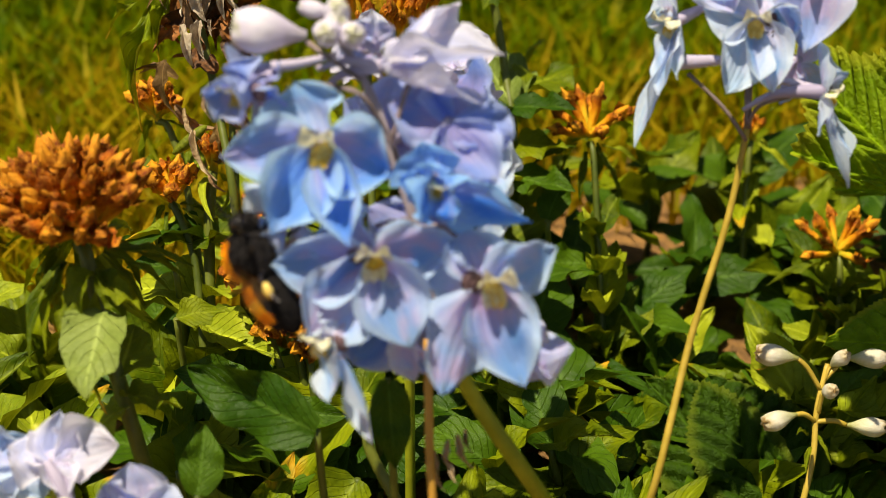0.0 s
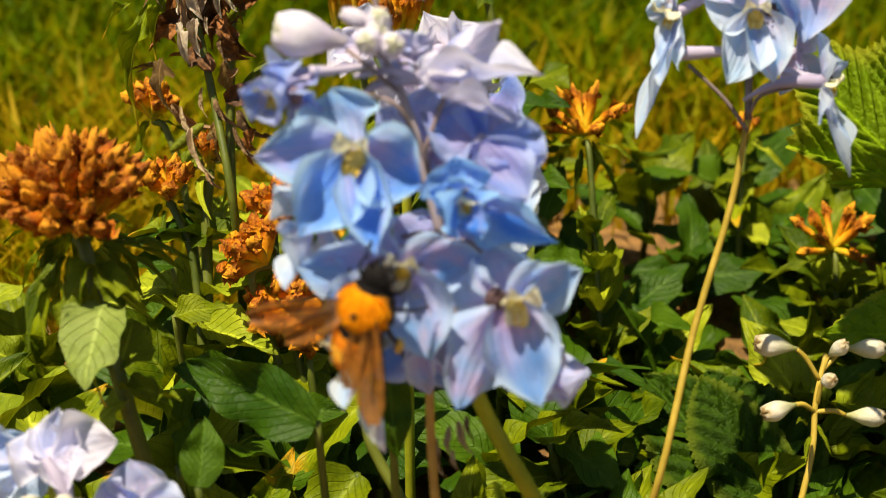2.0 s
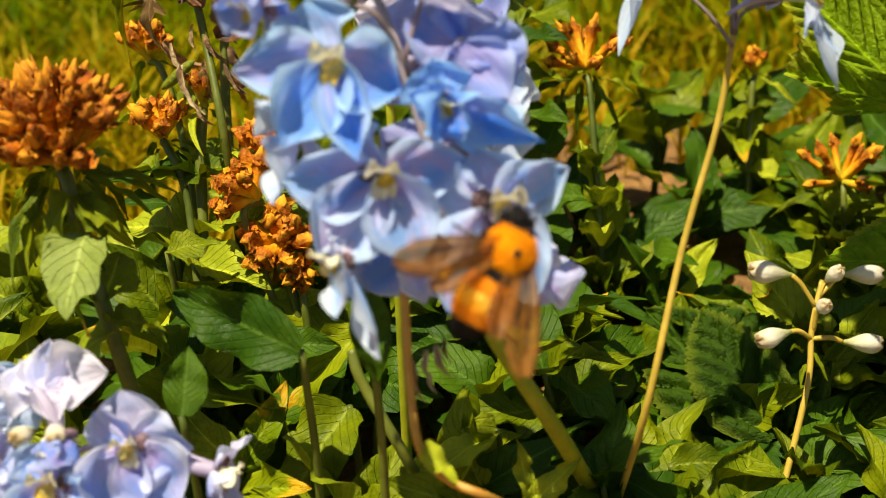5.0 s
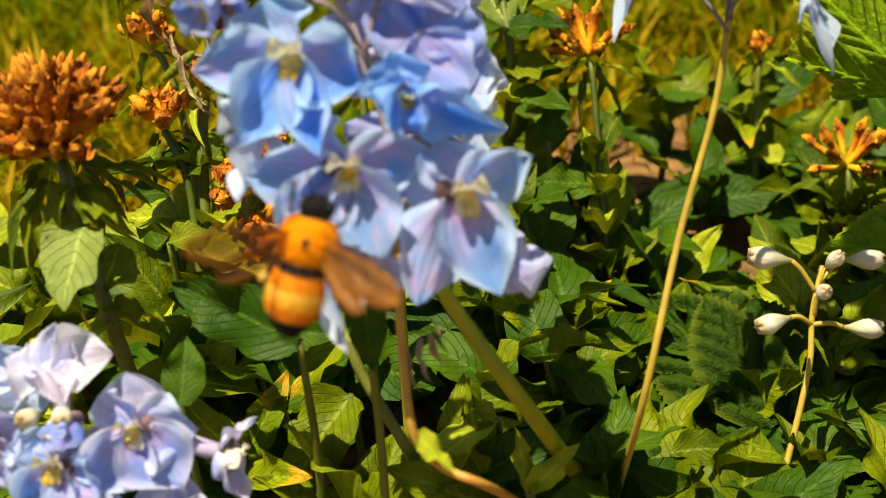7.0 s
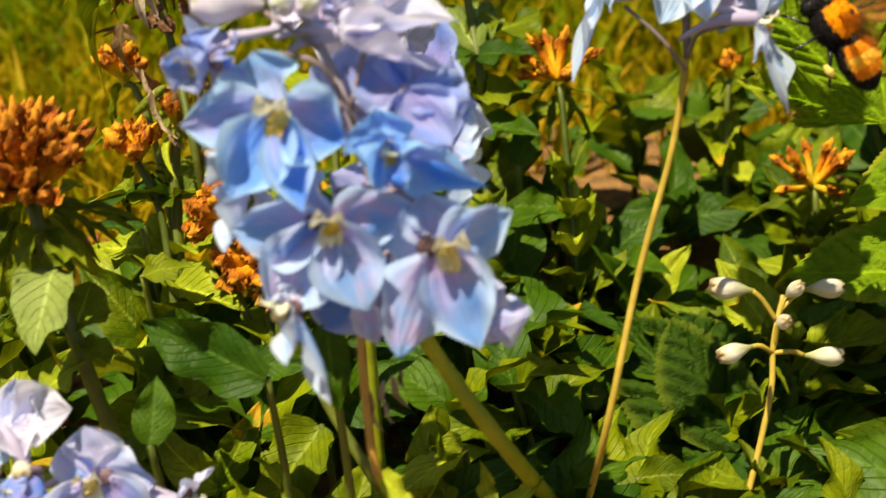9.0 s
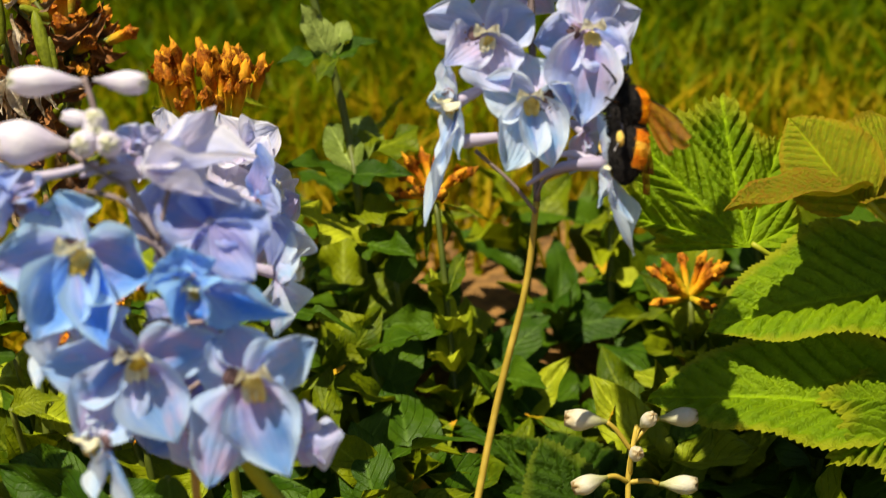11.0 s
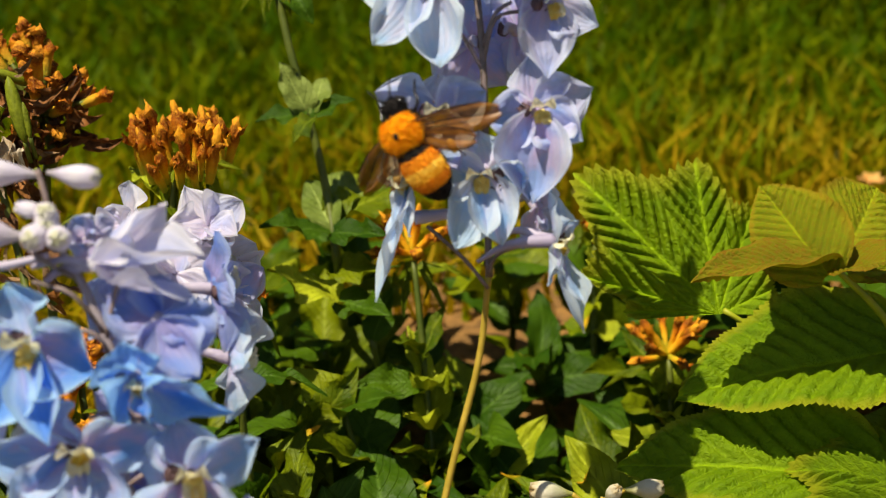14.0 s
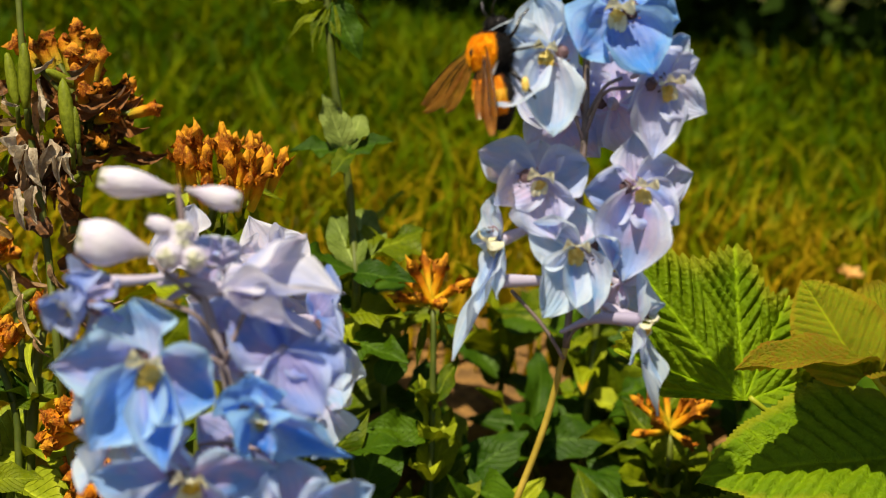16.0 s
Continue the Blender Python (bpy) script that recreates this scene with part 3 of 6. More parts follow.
def lawn():
    """Blades of a sunny lawn behind the bed, thinning out into the soil."""
    r = np.random.RandomState(5)
    n = 60000
    x = r.uniform(-0.75, 0.95, n)
    start = 0.47 - 0.11 * np.clip((0.02 - x) / 0.07, 0, 1)
    y = start + (0.87 - start) * r.uniform(0, 1, n) ** 1.1
    keep = r.uniform(0, 1, n) < np.clip((y - start + 0.01) / 0.08, 0.15, 1)
    x, y = x[keep], y[keep]
    n = len(x)
    patch = np.array([noise.noise(Vector((a * 11, b * 11, 3))) for a, b in zip(x, y)])
    h = r.uniform(0.010, 0.026, n) * (1 + 0.7 * patch)
    w = r.uniform(0.0008, 0.0017, n)
    a = r.uniform(0, 2 * np.pi, n)
    lean = r.uniform(0.1, 1.1, n) * h
    la = r.uniform(0, 2 * np.pi, n)
    sx, sy = np.cos(a) * w, np.sin(a) * w
    lx, ly = np.cos(la) * lean, np.sin(la) * lean
    z0 = np.full(n, -0.006)
    v = np.stack([np.stack([x - sx, y - sy, z0], 1), np.stack([x + sx, y + sy, z0], 1),
                  np.stack([x + sx * 0.9 + lx * 0.35, y + sy * 0.9 + ly * 0.35, h * 0.6], 1), np.stack([x - sx * 0.9 + lx * 0.35, y - sy * 0.9 + ly * 0.35, h * 0.6], 1),
                  np.stack([x + lx, y + ly, h], 1)], 1).reshape(-1, 3)
    faces = []
    for k in range(0, 5 * n, 5):
        faces += [(k, k + 1, k + 2, k + 3), (k + 3, k + 2, k + 4)]
    uvs = np.tile([[0, 0], [1, 0], [1, 0.6], [0, 0.6], [0.5, 1]], (n, 1))
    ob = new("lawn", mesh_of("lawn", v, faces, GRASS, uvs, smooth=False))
    tagged(ob, "short sunlit green lawn with yellowing tufts, far blades coloured darker as if shaded", "grass", kind="stuff")


lawn()


HEDGE_Y = 0.832


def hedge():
    """A low hedge of many small leaves beyond the lawn, coloured near black for shade."""
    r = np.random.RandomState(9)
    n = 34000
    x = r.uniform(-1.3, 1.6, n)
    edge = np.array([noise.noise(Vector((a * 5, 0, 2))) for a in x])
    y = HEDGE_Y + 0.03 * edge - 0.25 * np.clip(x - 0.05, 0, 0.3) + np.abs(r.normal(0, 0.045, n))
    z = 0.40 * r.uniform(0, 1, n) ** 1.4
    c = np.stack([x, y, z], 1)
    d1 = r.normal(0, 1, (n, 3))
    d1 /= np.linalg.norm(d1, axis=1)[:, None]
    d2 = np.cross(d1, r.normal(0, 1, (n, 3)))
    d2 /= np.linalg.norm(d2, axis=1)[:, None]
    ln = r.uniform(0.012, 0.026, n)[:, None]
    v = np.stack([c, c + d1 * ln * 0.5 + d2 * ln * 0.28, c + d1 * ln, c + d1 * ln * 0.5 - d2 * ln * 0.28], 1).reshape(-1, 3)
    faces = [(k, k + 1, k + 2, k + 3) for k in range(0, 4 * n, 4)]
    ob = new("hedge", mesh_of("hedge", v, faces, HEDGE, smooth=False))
    tagged(ob, "low hedge at the far side of the lawn, dark green with shade in its colour", "hedge", kind="stuff")


hedge()


# ---- larkspur spikes ----
ROUND = ((0, 12.5, 11.5, 14), (74, 12.0, 11.0, 20), (142, 13.0, 11.0, 10), (216, 12.5, 11.5, 16), (290, 12.0, 11.0, 8))

front = thing("delphinium", on_ground((0.0369, 0.2880, 0.0000), 0.0, 0.0), "delphinium spike of sky-blue and lilac florets visited by a bumblebee", "flower", "delphiniums")
second = thing("delphinium", on_ground((0.0411, 0.2747, 0.0000), 0.0, 0.0), "pale blue delphinium spike on a slender straw-coloured stalk", "flower", "delphiniums")
third = thing("delphinium", on_ground((-0.0692, 0.2412, 0.0000), 0.0, 0.0), "lilac delphinium spike of open pale florets low in the bed", "flower", "delphiniums")


def build_front():
    p = front
    stem(p, [p.location, (0.0217, 0.2455, 0.0530), (0.0055, 0.2387, 0.0844), (0.0012, 0.2388, 0.0980)], 0.0021, 0.0013, STEM_GREEN)
    stem(p, [(0.0014, 0.2388, 0.0975), (-0.0014, 0.2390, 0.1071), (-0.0071, 0.2454, 0.1235), (-0.0126, 0.2507, 0.1379), (-0.0186, 0.2540, 0.1485)], 0.0013, 0.0007, SPUR_DULL)
    bloom(p, (-0.0211, 0.2401, 0.1339), (-0.2377, -0.9170, 0.3202), "blue", 0.94, ((31, 12.1, 12.3, -17), (101, 17.4, 11.4, 21), (158, 17.6, 12.3, 31), (-154, 18.7, 8.6, 23), (-103, 12.7, 13.7, -6)))
    bloom(p, (-0.0121, 0.2317, 0.1167), (-0.0432, -0.9798, 0.1951), "mixed", 0.86, ((56, 11.3, 10.9, -29), (98, 17.4, 11.9, 8), (142, 18.1, 12.8, 15), (-155, 17.1, 12.3, 18), (-85, 14.8, 11.9, -8)))
    bloom(p, (0.0077, 0.2305, 0.1123), (0.1943, -0.9512, 0.2397), "mixed", 0.94, ((7, 11.0, 12.0, -32), (-72, 13.8, 12.0, 6), (-162, 19.1, 12.9, 20), (150, 20.6, 12.9, 11), (97, 12.0, 11.0, -29)))
    bloom(p, (-0.0018, 0.2376, 0.1288), (0.1079, -0.9605, -0.2565), "azure", 0.60, ((18, 6.9, 11.9, -17), (75, 6.7, 9.1, 30), (100, 10.2, 7.7, 72), (-107, 10.1, 8.6, 72), (-111, 19.2, 9.6, 13)))
    bloom(p, (0.0010, 0.2476, 0.1349), (0.3303, -0.8713, 0.3629), "lavender", 0.00, ((52, 12.2, 11.2, -24), (-21, 9.7, 11.2, -27), (-108, 11.7, 11.2, 30), (-146, 13.3, 11.2, 26), (159, 8.5, 9.3, -14)))
    bloom(p, (-0.0112, 0.2520, 0.1442), (0.9156, -0.0730, 0.3954), "young", 0.00, ((-51, 17.5, 12.6, 67), (170, 21.5, 11.4, 78), (165, 19.5, 12.4, 55), (20, 11.0, 10.0, 72), (-158, 12.0, 9.6, 40)))
    bloom(p, (-0.0338, 0.2452, 0.1420), (-0.5972, -0.7956, -0.1013), "lavender", 0.75, ((67, 8.6, 9.1, 52), (-124, 7.7, 8.6, 66), (-125, 6.6, 9.1, -24), (0, 7.5, 10.5, -68), (55, 6.5, 7.8, -3)))
    bloom(p, (-0.0185, 0.2245, 0.1040), (-0.7135, -0.6777, -0.1776), "pale", 0.75, ((-145, 11.5, 6.3, 41), (-141, 18.8, 5.7, 11), (75, 5.2, 5.5, 58), (-152, 5.5, 7.3, -58), (65, 5.4, 6.3, -3)))
    bloom(p, (0.0157, 0.2348, 0.0969), (0.6297, 0.4348, -0.6438), "lilac", 0.00, ((46, 8.5, 9.0, 39), (117, 7.6, 9.0, 42), (-20, 5.9, 8.6, -4), (173, 7.0, 7.7, 29)))
    bloom(p, (-0.0067, 0.2362, 0.0973), (0.1155, -0.7828, -0.6115), "lilac", 0.00, ((-151, 8.4, 5.7, 65), (85, 3.1, 5.7, -27), (-121, 8.2, 4.8, 45)))
    bloom(p, (-0.0280, 0.2430, 0.1197), (-0.8481, -0.5293, 0.0249), "pale", 0.40, ((32, 9.5, 7.6, 43), (-122, 7.3, 8.5, 78), (-146, 14.4, 8.9, 30), (-149, 14.1, 8.5, -8), (43, 8.2, 8.5, -27)))
    bloom(p, (-0.0055, 0.2489, 0.1127), (0.1967, 0.8173, -0.5416), "lavender", 0.00, ((-71, 9.5, 8.8, -13), (6, 7.1, 8.8, -3), (94, 9.8, 9.7, 12), (-164, 10.4, 9.7, 1)))
    bloom(p, (-0.0145, 0.2617, 0.1441), (-0.2341, -0.7049, 0.6696), "lilac", 0.00, ((53, 5.3, 6.4, 20), (-43, 6.2, 6.4, -1), (170, 5.3, 6.4, -10)))
    bud(p, (-0.0315, 0.2525, 0.1503), (-0.96, -0.10, 0.12), 0.0138, 1, 0.88, "pale")
    neck(p, [(-0.0120, 0.2520, 0.1442), (-0.0169, 0.2520, 0.1452), (-0.0229, 0.2518, 0.1437)], 0.00110, 0.00050)
    neck(p, [(-0.0306, 0.2481, 0.1454), (-0.0257, 0.2494, 0.1456), (-0.0193, 0.2515, 0.1464)], 0.00100, 0.00060)
    for at, face, tone in (((-0.0091, 0.2630, 0.1258), (0.2129, 0.9768, 0.0232), "lavender"), ((0.0041, 0.2780, 0.1242), (0.9300, 0.3625, -0.0611), "lavender"), ((0.0076, 0.2735, 0.1100), (0.9864, 0.0480, -0.1570), "pale"), ((-0.0091, 0.2468, 0.0952), (0.1034, 0.7946, -0.5982), "lavender")):
        bloom(p, at, face, tone, 0.8, ROUND)
    for a, b, k, s in (((-0.0195, 0.2529, 0.1510), (0.3586, -0.3526, 0.8643), 0, 0.0070), ((-0.0228, 0.2575, 0.1525), (-0.9580, 0.0309, 0.2849), 1, 0.0075), ((-0.0286, 0.2587, 0.1600), (-0.9938, -0.0644, 0.0905), 2, 0.0130),
                       ((-0.0145, 0.2584, 0.1596), (0.9759, -0.2181, 0.0055), 1, 0.0100), ((-0.0164, 0.2508, 0.1505), (0.1952, -0.9075, 0.3720), 0, 0.0068), ((-0.0208, 0.2502, 0.1511), (-0.0976, -0.9533, 0.2858), 2, 0.0070), ((-0.0195, 0.2541, 0.1532), (0.2279, -0.6445, 0.7299), 1, 0.0065)):
        bud(p, a, b, s * 1.1, k, 0.58 if s > 0.0072 else 0.95, "pale")
    top = (-0.0186, 0.2540, 0.1485)
    pedicel(p, [top, (-0.0201, 0.2570, 0.1559), (-0.0215, 0.2589, 0.1605)], 0.0006)
    for a, b, c in (((-0.0096, 0.2481, 0.1312), (-0.0145, 0.2473, 0.1404), (-0.0227, 0.2502, 0.1414)), ((-0.0071, 0.2454, 0.1235), (-0.0094, 0.2435, 0.1333), (-0.0145, 0.2445, 0.1350)),
                    ((-0.0096, 0.2476, 0.1303), (-0.0065, 0.2502, 0.1414), (-0.0040, 0.2528, 0.1436)), ((-0.0050, 0.2424, 0.1169), (-0.0085, 0.2388, 0.1199), (-0.0120, 0.2383, 0.1190)),
                    ((-0.0050, 0.2424, 0.1169), (0.0006, 0.2401, 0.1181), (0.0047, 0.2375, 0.1149)), ((-0.0086, 0.2468, 0.1262), (-0.0045, 0.2451, 0.1292), (-0.0014, 0.2442, 0.1274)),
                    ((-0.0014, 0.2390, 0.1071), (-0.0107, 0.2353, 0.1020), (-0.0158, 0.2328, 0.0999)), ((0.0006, 0.2361, 0.1016), (0.0081, 0.2427, 0.0964), (0.0142, 0.2453, 0.0924)),
                    ((-0.0137, 0.2521, 0.1406), (-0.0195, 0.2501, 0.1457), (-0.0246, 0.2529, 0.1483))):
        pedicel(p, [a, b, c], 0.0005, PEDICEL)


def build_second():
    p = second
    stem(p, [p.location, (0.0469, 0.2558, 0.0469), (0.0555, 0.2709, 0.0788), (0.0631, 0.2818, 0.1014), (0.0664, 0.2871, 0.1202)], 0.00085, 0.0007, STEM_STRAW)
    stem(p, [(0.0664, 0.2869, 0.1196), (0.0670, 0.2995, 0.1435), (0.0673, 0.3096, 0.1625), (0.0661, 0.3197, 0.1817), (0.0655, 0.3331, 0.2024)], 0.0008, 0.0007, PEDICEL)
    bloom(p, (0.0713, 0.3105, 0.1866), (0.0542, -0.9826, 0.1777), "azure", 0.90, ((129, 13.4, 12.7, 30), (-151, 15.1, 13.7, 29), (-96, 12.4, 11.3, 0), (61, 9.6, 11.3, -6), (-13, 14.2, 11.3, -29)))
    bloom(p, (0.0577, 0.3055, 0.1783), (-0.1275, -0.9494, 0.2871), "pale", 0.68, ((86, 16.0, 10.8, 15), (141, 17.7, 9.9, 29), (-174, 17.8, 11.3, 23), (-69, 7.4, 9.4, -23), (26, 12.6, 10.8, -19)))
    bloom(p, (0.0812, 0.3062, 0.1729), (0.3832, -0.8984, 0.2146), "lilac", 0.68, ((-123, 11.4, 10.4, 27), (-62, 9.8, 9.9, 1), (169, 15.3, 11.8, 24), (125, 8.6, 9.9, 3), (9, 9.8, 8.5, -36)))
    bloom(p, (0.0827, 0.3169, 0.1764), (0.7356, -0.5249, 0.4283), "pale", 0.00, ((-66, 6.3, 5.3, 53), (-178, 7.2, 5.8, 32), (104, 5.1, 5.8, -46), (-28, 6.0, 5.8, -1)))
    bloom(p, (0.0575, 0.2975, 0.1533), (-0.1607, -0.9482, 0.2740), "lilac", 0.68, ((69, 13.4, 9.4, 7), (133, 10.9, 9.4, 35), (-149, 12.7, 11.3, 16), (-61, 10.7, 10.4, -18), (11, 9.4, 9.9, -29)))
    bloom(p, (0.0780, 0.2969, 0.1531), (0.1301, -0.9493, 0.2862), "lilac", 0.68, ((-73, 12.4, 12.3, 5), (-128, 11.2, 10.8, 19), (171, 18.8, 14.1, 16), (99, 10.7, 11.3, -12), (-7, 12.4, 10.8, -24)))
    bloom(p, (0.0669, 0.2902, 0.1421), (-0.0569, -0.9878, 0.1452), "pale", 0.68, ((150, 16.4, 9.9, 25), (-169, 14.7, 9.9, 27), (-98, 8.5, 10.3, -6), (77, 11.4, 10.8, -3), (14, 10.4, 10.3, -35)))
    bloom(p, (0.0512, 0.2929, 0.1411), (-0.8739, -0.4807, -0.0726), "pale", 0.75, ((-160, 26.5, 5.2, 32), (-158, 16.1, 6.4, 38), (-144, 12.3, 5.7, 29), (87, 6.6, 5.0, 71), (37, 9.9, 6.4, -5)))
    bloom(p, (0.0801, 0.2849, 0.1284), (0.8733, -0.4871, 0.0010), "pale", 0.60, ((158, 19.5, 6.9, 26), (-47, 6.6, 5.4, 32), (157, 13.4, 5.0, 36), (129, 9.3, 5.7, 17), (-30, 10.7, 6.4, -15)))
    bloom(p, (0.0774, 0.2964, 0.1307), (0.2953, -0.9186, 0.2628), "lilac", 0.00, ((-140, 8.6, 5.8, 21), (152, 9.3, 5.8, 4), (-27, 6.6, 5.8, -4)))
    neck(p, [(0.0807, 0.2850, 0.1286), (0.0741, 0.2847, 0.1287), (0.0694, 0.2844, 0.1279), (0.0642, 0.2832, 0.1254)], 0.00160, 0.00040)
    neck(p, [(0.0515, 0.2894, 0.1333), (0.0563, 0.2903, 0.1332), (0.0612, 0.2917, 0.1329)], 0.00160, 0.00100)
    for at, face, tone in (((0.0645, 0.3199, 0.1600), (-0.1333, 0.9410, -0.3110), "lilac"), ((0.0744, 0.3212, 0.1618), (0.1900, 0.9293, -0.3167), "lilac"), ((0.0562, 0.3188, 0.1960), (-0.6273, -0.7265, 0.2805), "blue"), ((0.0793, 0.3219, 0.2004), (0.6722, -0.6612, 0.3330), "lilac")):
        bloom(p, at, face, tone, 0.8, ROUND)
    for a, b, c in (((0.0672, 0.3074, 0.1583), (0.0643, 0.3070, 0.1649), (0.0609, 0.3092, 0.1692)), ((0.0673, 0.3079, 0.1594), (0.0704, 0.3093, 0.1689), (0.0770, 0.3103, 0.1702)),
                    ((0.0673, 0.3096, 0.1625), (0.0704, 0.3099, 0.1699), (0.0740, 0.3111, 0.1719)), ((0.0662, 0.2995, 0.1435), (0.0615, 0.2981, 0.1482), (0.0592, 0.2992, 0.1504)),
                    ((0.0661, 0.2857, 0.1175), (0.0611, 0.2877, 0.1241), (0.0539, 0.2915, 0.1301)), ((0.0662, 0.2871, 0.1202), (0.0687, 0.2873, 0.1248), (0.0765, 0.2900, 0.1258)),
                    ((0.0669, 0.2928, 0.1307), (0.0673, 0.2908, 0.1358), (0.0674, 0.2932, 0.1386))):
        pedicel(p, [a, b, c], 0.00042, PEDICEL)


def build_third():
    p = third
    stem(p, [p.location, (-0.0656, 0.2247, 0.0373), (-0.0678, 0.2310, 0.0534), (-0.0730, 0.2362, 0.0635), (-0.0760, 0.2415, 0.0734)], 0.0022, 0.0009, STEM_GREEN)
    bloom(p, (-0.0697, 0.2306, 0.0722), (0.1748, -0.5247, 0.8331), "young", 0.00, ((-13, 9.4, 9.2, 29), (-90, 12.3, 10.9, 19), (64, 9.2, 10.3, 0), (-173, 7.4, 6.5, 8), (31, 8.1, 7.6, 2)))
    bloom(p, (-0.0539, 0.2252, 0.0632), (0.1557, -0.9443, 0.2898), "lilac", 0.78, ((1, 10.2, 10.8, -18), (-97, 11.5, 13.0, 11), (-151, 14.3, 14.1, 20), (146, 13.3, 13.0, 16), (52, 9.1, 9.7, -24)))
    bloom(p, (-0.0676, 0.2191, 0.0592), (-0.0355, -0.9184, 0.3941), "mixed", 0.78, ((79, 10.5, 11.8, 5), (39, 6.8, 9.7, -18), (-124, 10.2, 11.8, 10), (146, 11.3, 11.8, 18), (-61, 7.0, 9.7, -24)))
    bloom(p, (-0.0669, 0.2245, 0.0669), (0.0440, -0.8195, -0.5714), "lavender", 0.80, ((71, 5.8, 7.5, 51), (-81, 7.1, 7.5, 44), (-27, 7.9, 7.5, 64)))
    bloom(p, (-0.0389, 0.2264, 0.0560), (0.9258, -0.3717, -0.0695), "lilac", 0.80, ((-39, 9.6, 5.5, 32), (116, 5.7, 6.6, 9), (162, 10.7, 8.8, 47), (-63, 4.7, 6.6, 7)))
    bloom(p, (-0.0778, 0.2364, 0.0672), (-0.2099, -0.7441, 0.6343), "pale", 0.00, ((68, 11.5, 10.1, 20), (32, 7.5, 10.1, 17), (125, 10.0, 10.1, 10), (-148, 7.5, 10.1, -17)))
    bloom(p, (-0.0826, 0.2236, 0.0632), (-0.3096, -0.8686, 0.3868), "lilac", 0.78, ((82, 10.0, 11.9, 20), (20, 8.9, 11.9, 0), (-56, 7.3, 11.9, -22), (-151, 10.7, 13.0, -4), (157, 12.6, 13.0, 16)))
    bloom(p, (-0.0639, 0.2160, 0.0467), (0.1483, -0.9686, 0.1997), "mixed", 0.78, ((49, 10.8, 11.9, -14), (-13, 9.8, 11.9, -16), (-90, 10.9, 13.0, 4), (-159, 12.1, 13.0, 17), (142, 12.6, 13.0, 11)))
    bloom(p, (-0.0479, 0.2174, 0.0449), (0.5462, -0.8331, 0.0874), "lilac", 0.78, ((24, 10.0, 12.0, -34), (-34, 10.3, 12.0, -7), (-97, 10.9, 13.1, 30), (-175, 10.7, 13.1, 29), (139, 12.2, 13.1, 3)))
    neck(p, [(-0.0389, 0.2264, 0.0560), (-0.0433, 0.2262, 0.0573), (-0.0498, 0.2278, 0.0590)], 0.00170, 0.00100)
    neck(p, [(-0.0710, 0.2289, 0.0734), (-0.0686, 0.2266, 0.0710), (-0.0666, 0.2242, 0.0667)], 0.00110, 0.00130)
    for a, b in (((-0.0737, 0.2255, 0.0656), (-0.2721, -0.8859, 0.3757)), ((-0.0671, 0.2243, 0.0670), (0.2292, -0.9709, 0.0699))):
        bud(p, a, b, 0.0075, 0)
    pedicel(p, [(-0.0689, 0.2321, 0.0555), (-0.0576, 0.2308, 0.0607), (-0.0448, 0.2292, 0.0548)], 0.0007, SPUR)


build_front()
build_second()
build_third()


def build_rear():
    """A short spike of small pale blooms close behind the front one."""
    p = thing("delphinium", (-0.0080, 0.2906, 0.0), "short pale delphinium spike with small whitish lilac blooms", "flower", "delphiniums")
    stem(p, [p.location, (-0.0076, 0.2950, 0.0916), (-0.0072, 0.2998, 0.1055), (-0.0041, 0.3037, 0.1171)], 0.0013, 0.0008, STEM_GREEN)
    bloom(p, (0.0025, 0.3076, 0.1235), (0.30, -0.45, 0.84), "young", 0.00, ((4, 12.0, 9.0, 10), (-72, 9.5, 10.0, 20), (78, 10.5, 9.0, 26), (150, 7.5, 8.0, 35), (-150, 7.5, 8.0, 30)))
    bloom(p, (-0.0173, 0.3104, 0.1241), (-0.55, -0.60, 0.58), "young", 0.00, ((10, 10.0, 8.0, 10), (-70, 6.5, 7.0, 25), (85, 7.0, 7.0, 25), (150, 8.0, 8.0, 30), (-150, 9.0, 8.0, 30)))
    bloom(p, (0.0037, 0.3092, 0.1132), (0.75, -0.60, 0.25), "young", 0.50, ((0, 9.0, 9.5, 8), (-72, 9.0, 10.0, 20), (75, 9.0, 9.5, 20), (150, 10.0, 10.0, 18), (-150, 10.5, 10.0, 12)))
    bloom(p, (-0.0048, 0.2989, 0.1166), (0.25, -0.75, 0.60), "young", 0.00, ((0, 11.5, 10.5, 8), (-72, 11.0, 11.0, 15), (75, 11.0, 10.5, 15), (150, 10.5, 10.0, 18), (-150, 11.0, 10.0, 12)))
    bloom(p, (0.0054, 0.3027, 0.1089), (0.65, -0.72, 0.20), "lilac", 0.00, ((0, 9.5, 10.0, 8), (-72, 10.0, 10.0, 15), (75, 9.0, 9.5, 20), (150, 10.0, 10.0, 18), (-150, 10.5, 10.0, 12)))
    for at, bend in (((0.0025, 0.3076, 0.1235), 0.002), ((-0.0173, 0.3104, 0.1241), -0.004), ((0.0037, 0.3092, 0.1132), 0.002)):
        low = Vector((-0.0041, 0.3037, 0.1171))
        neck(p, [low, low.lerp(Vector(at), 0.5) + Vector((0, 0, bend)), at], 0.0006, 0.0009)


build_rear()


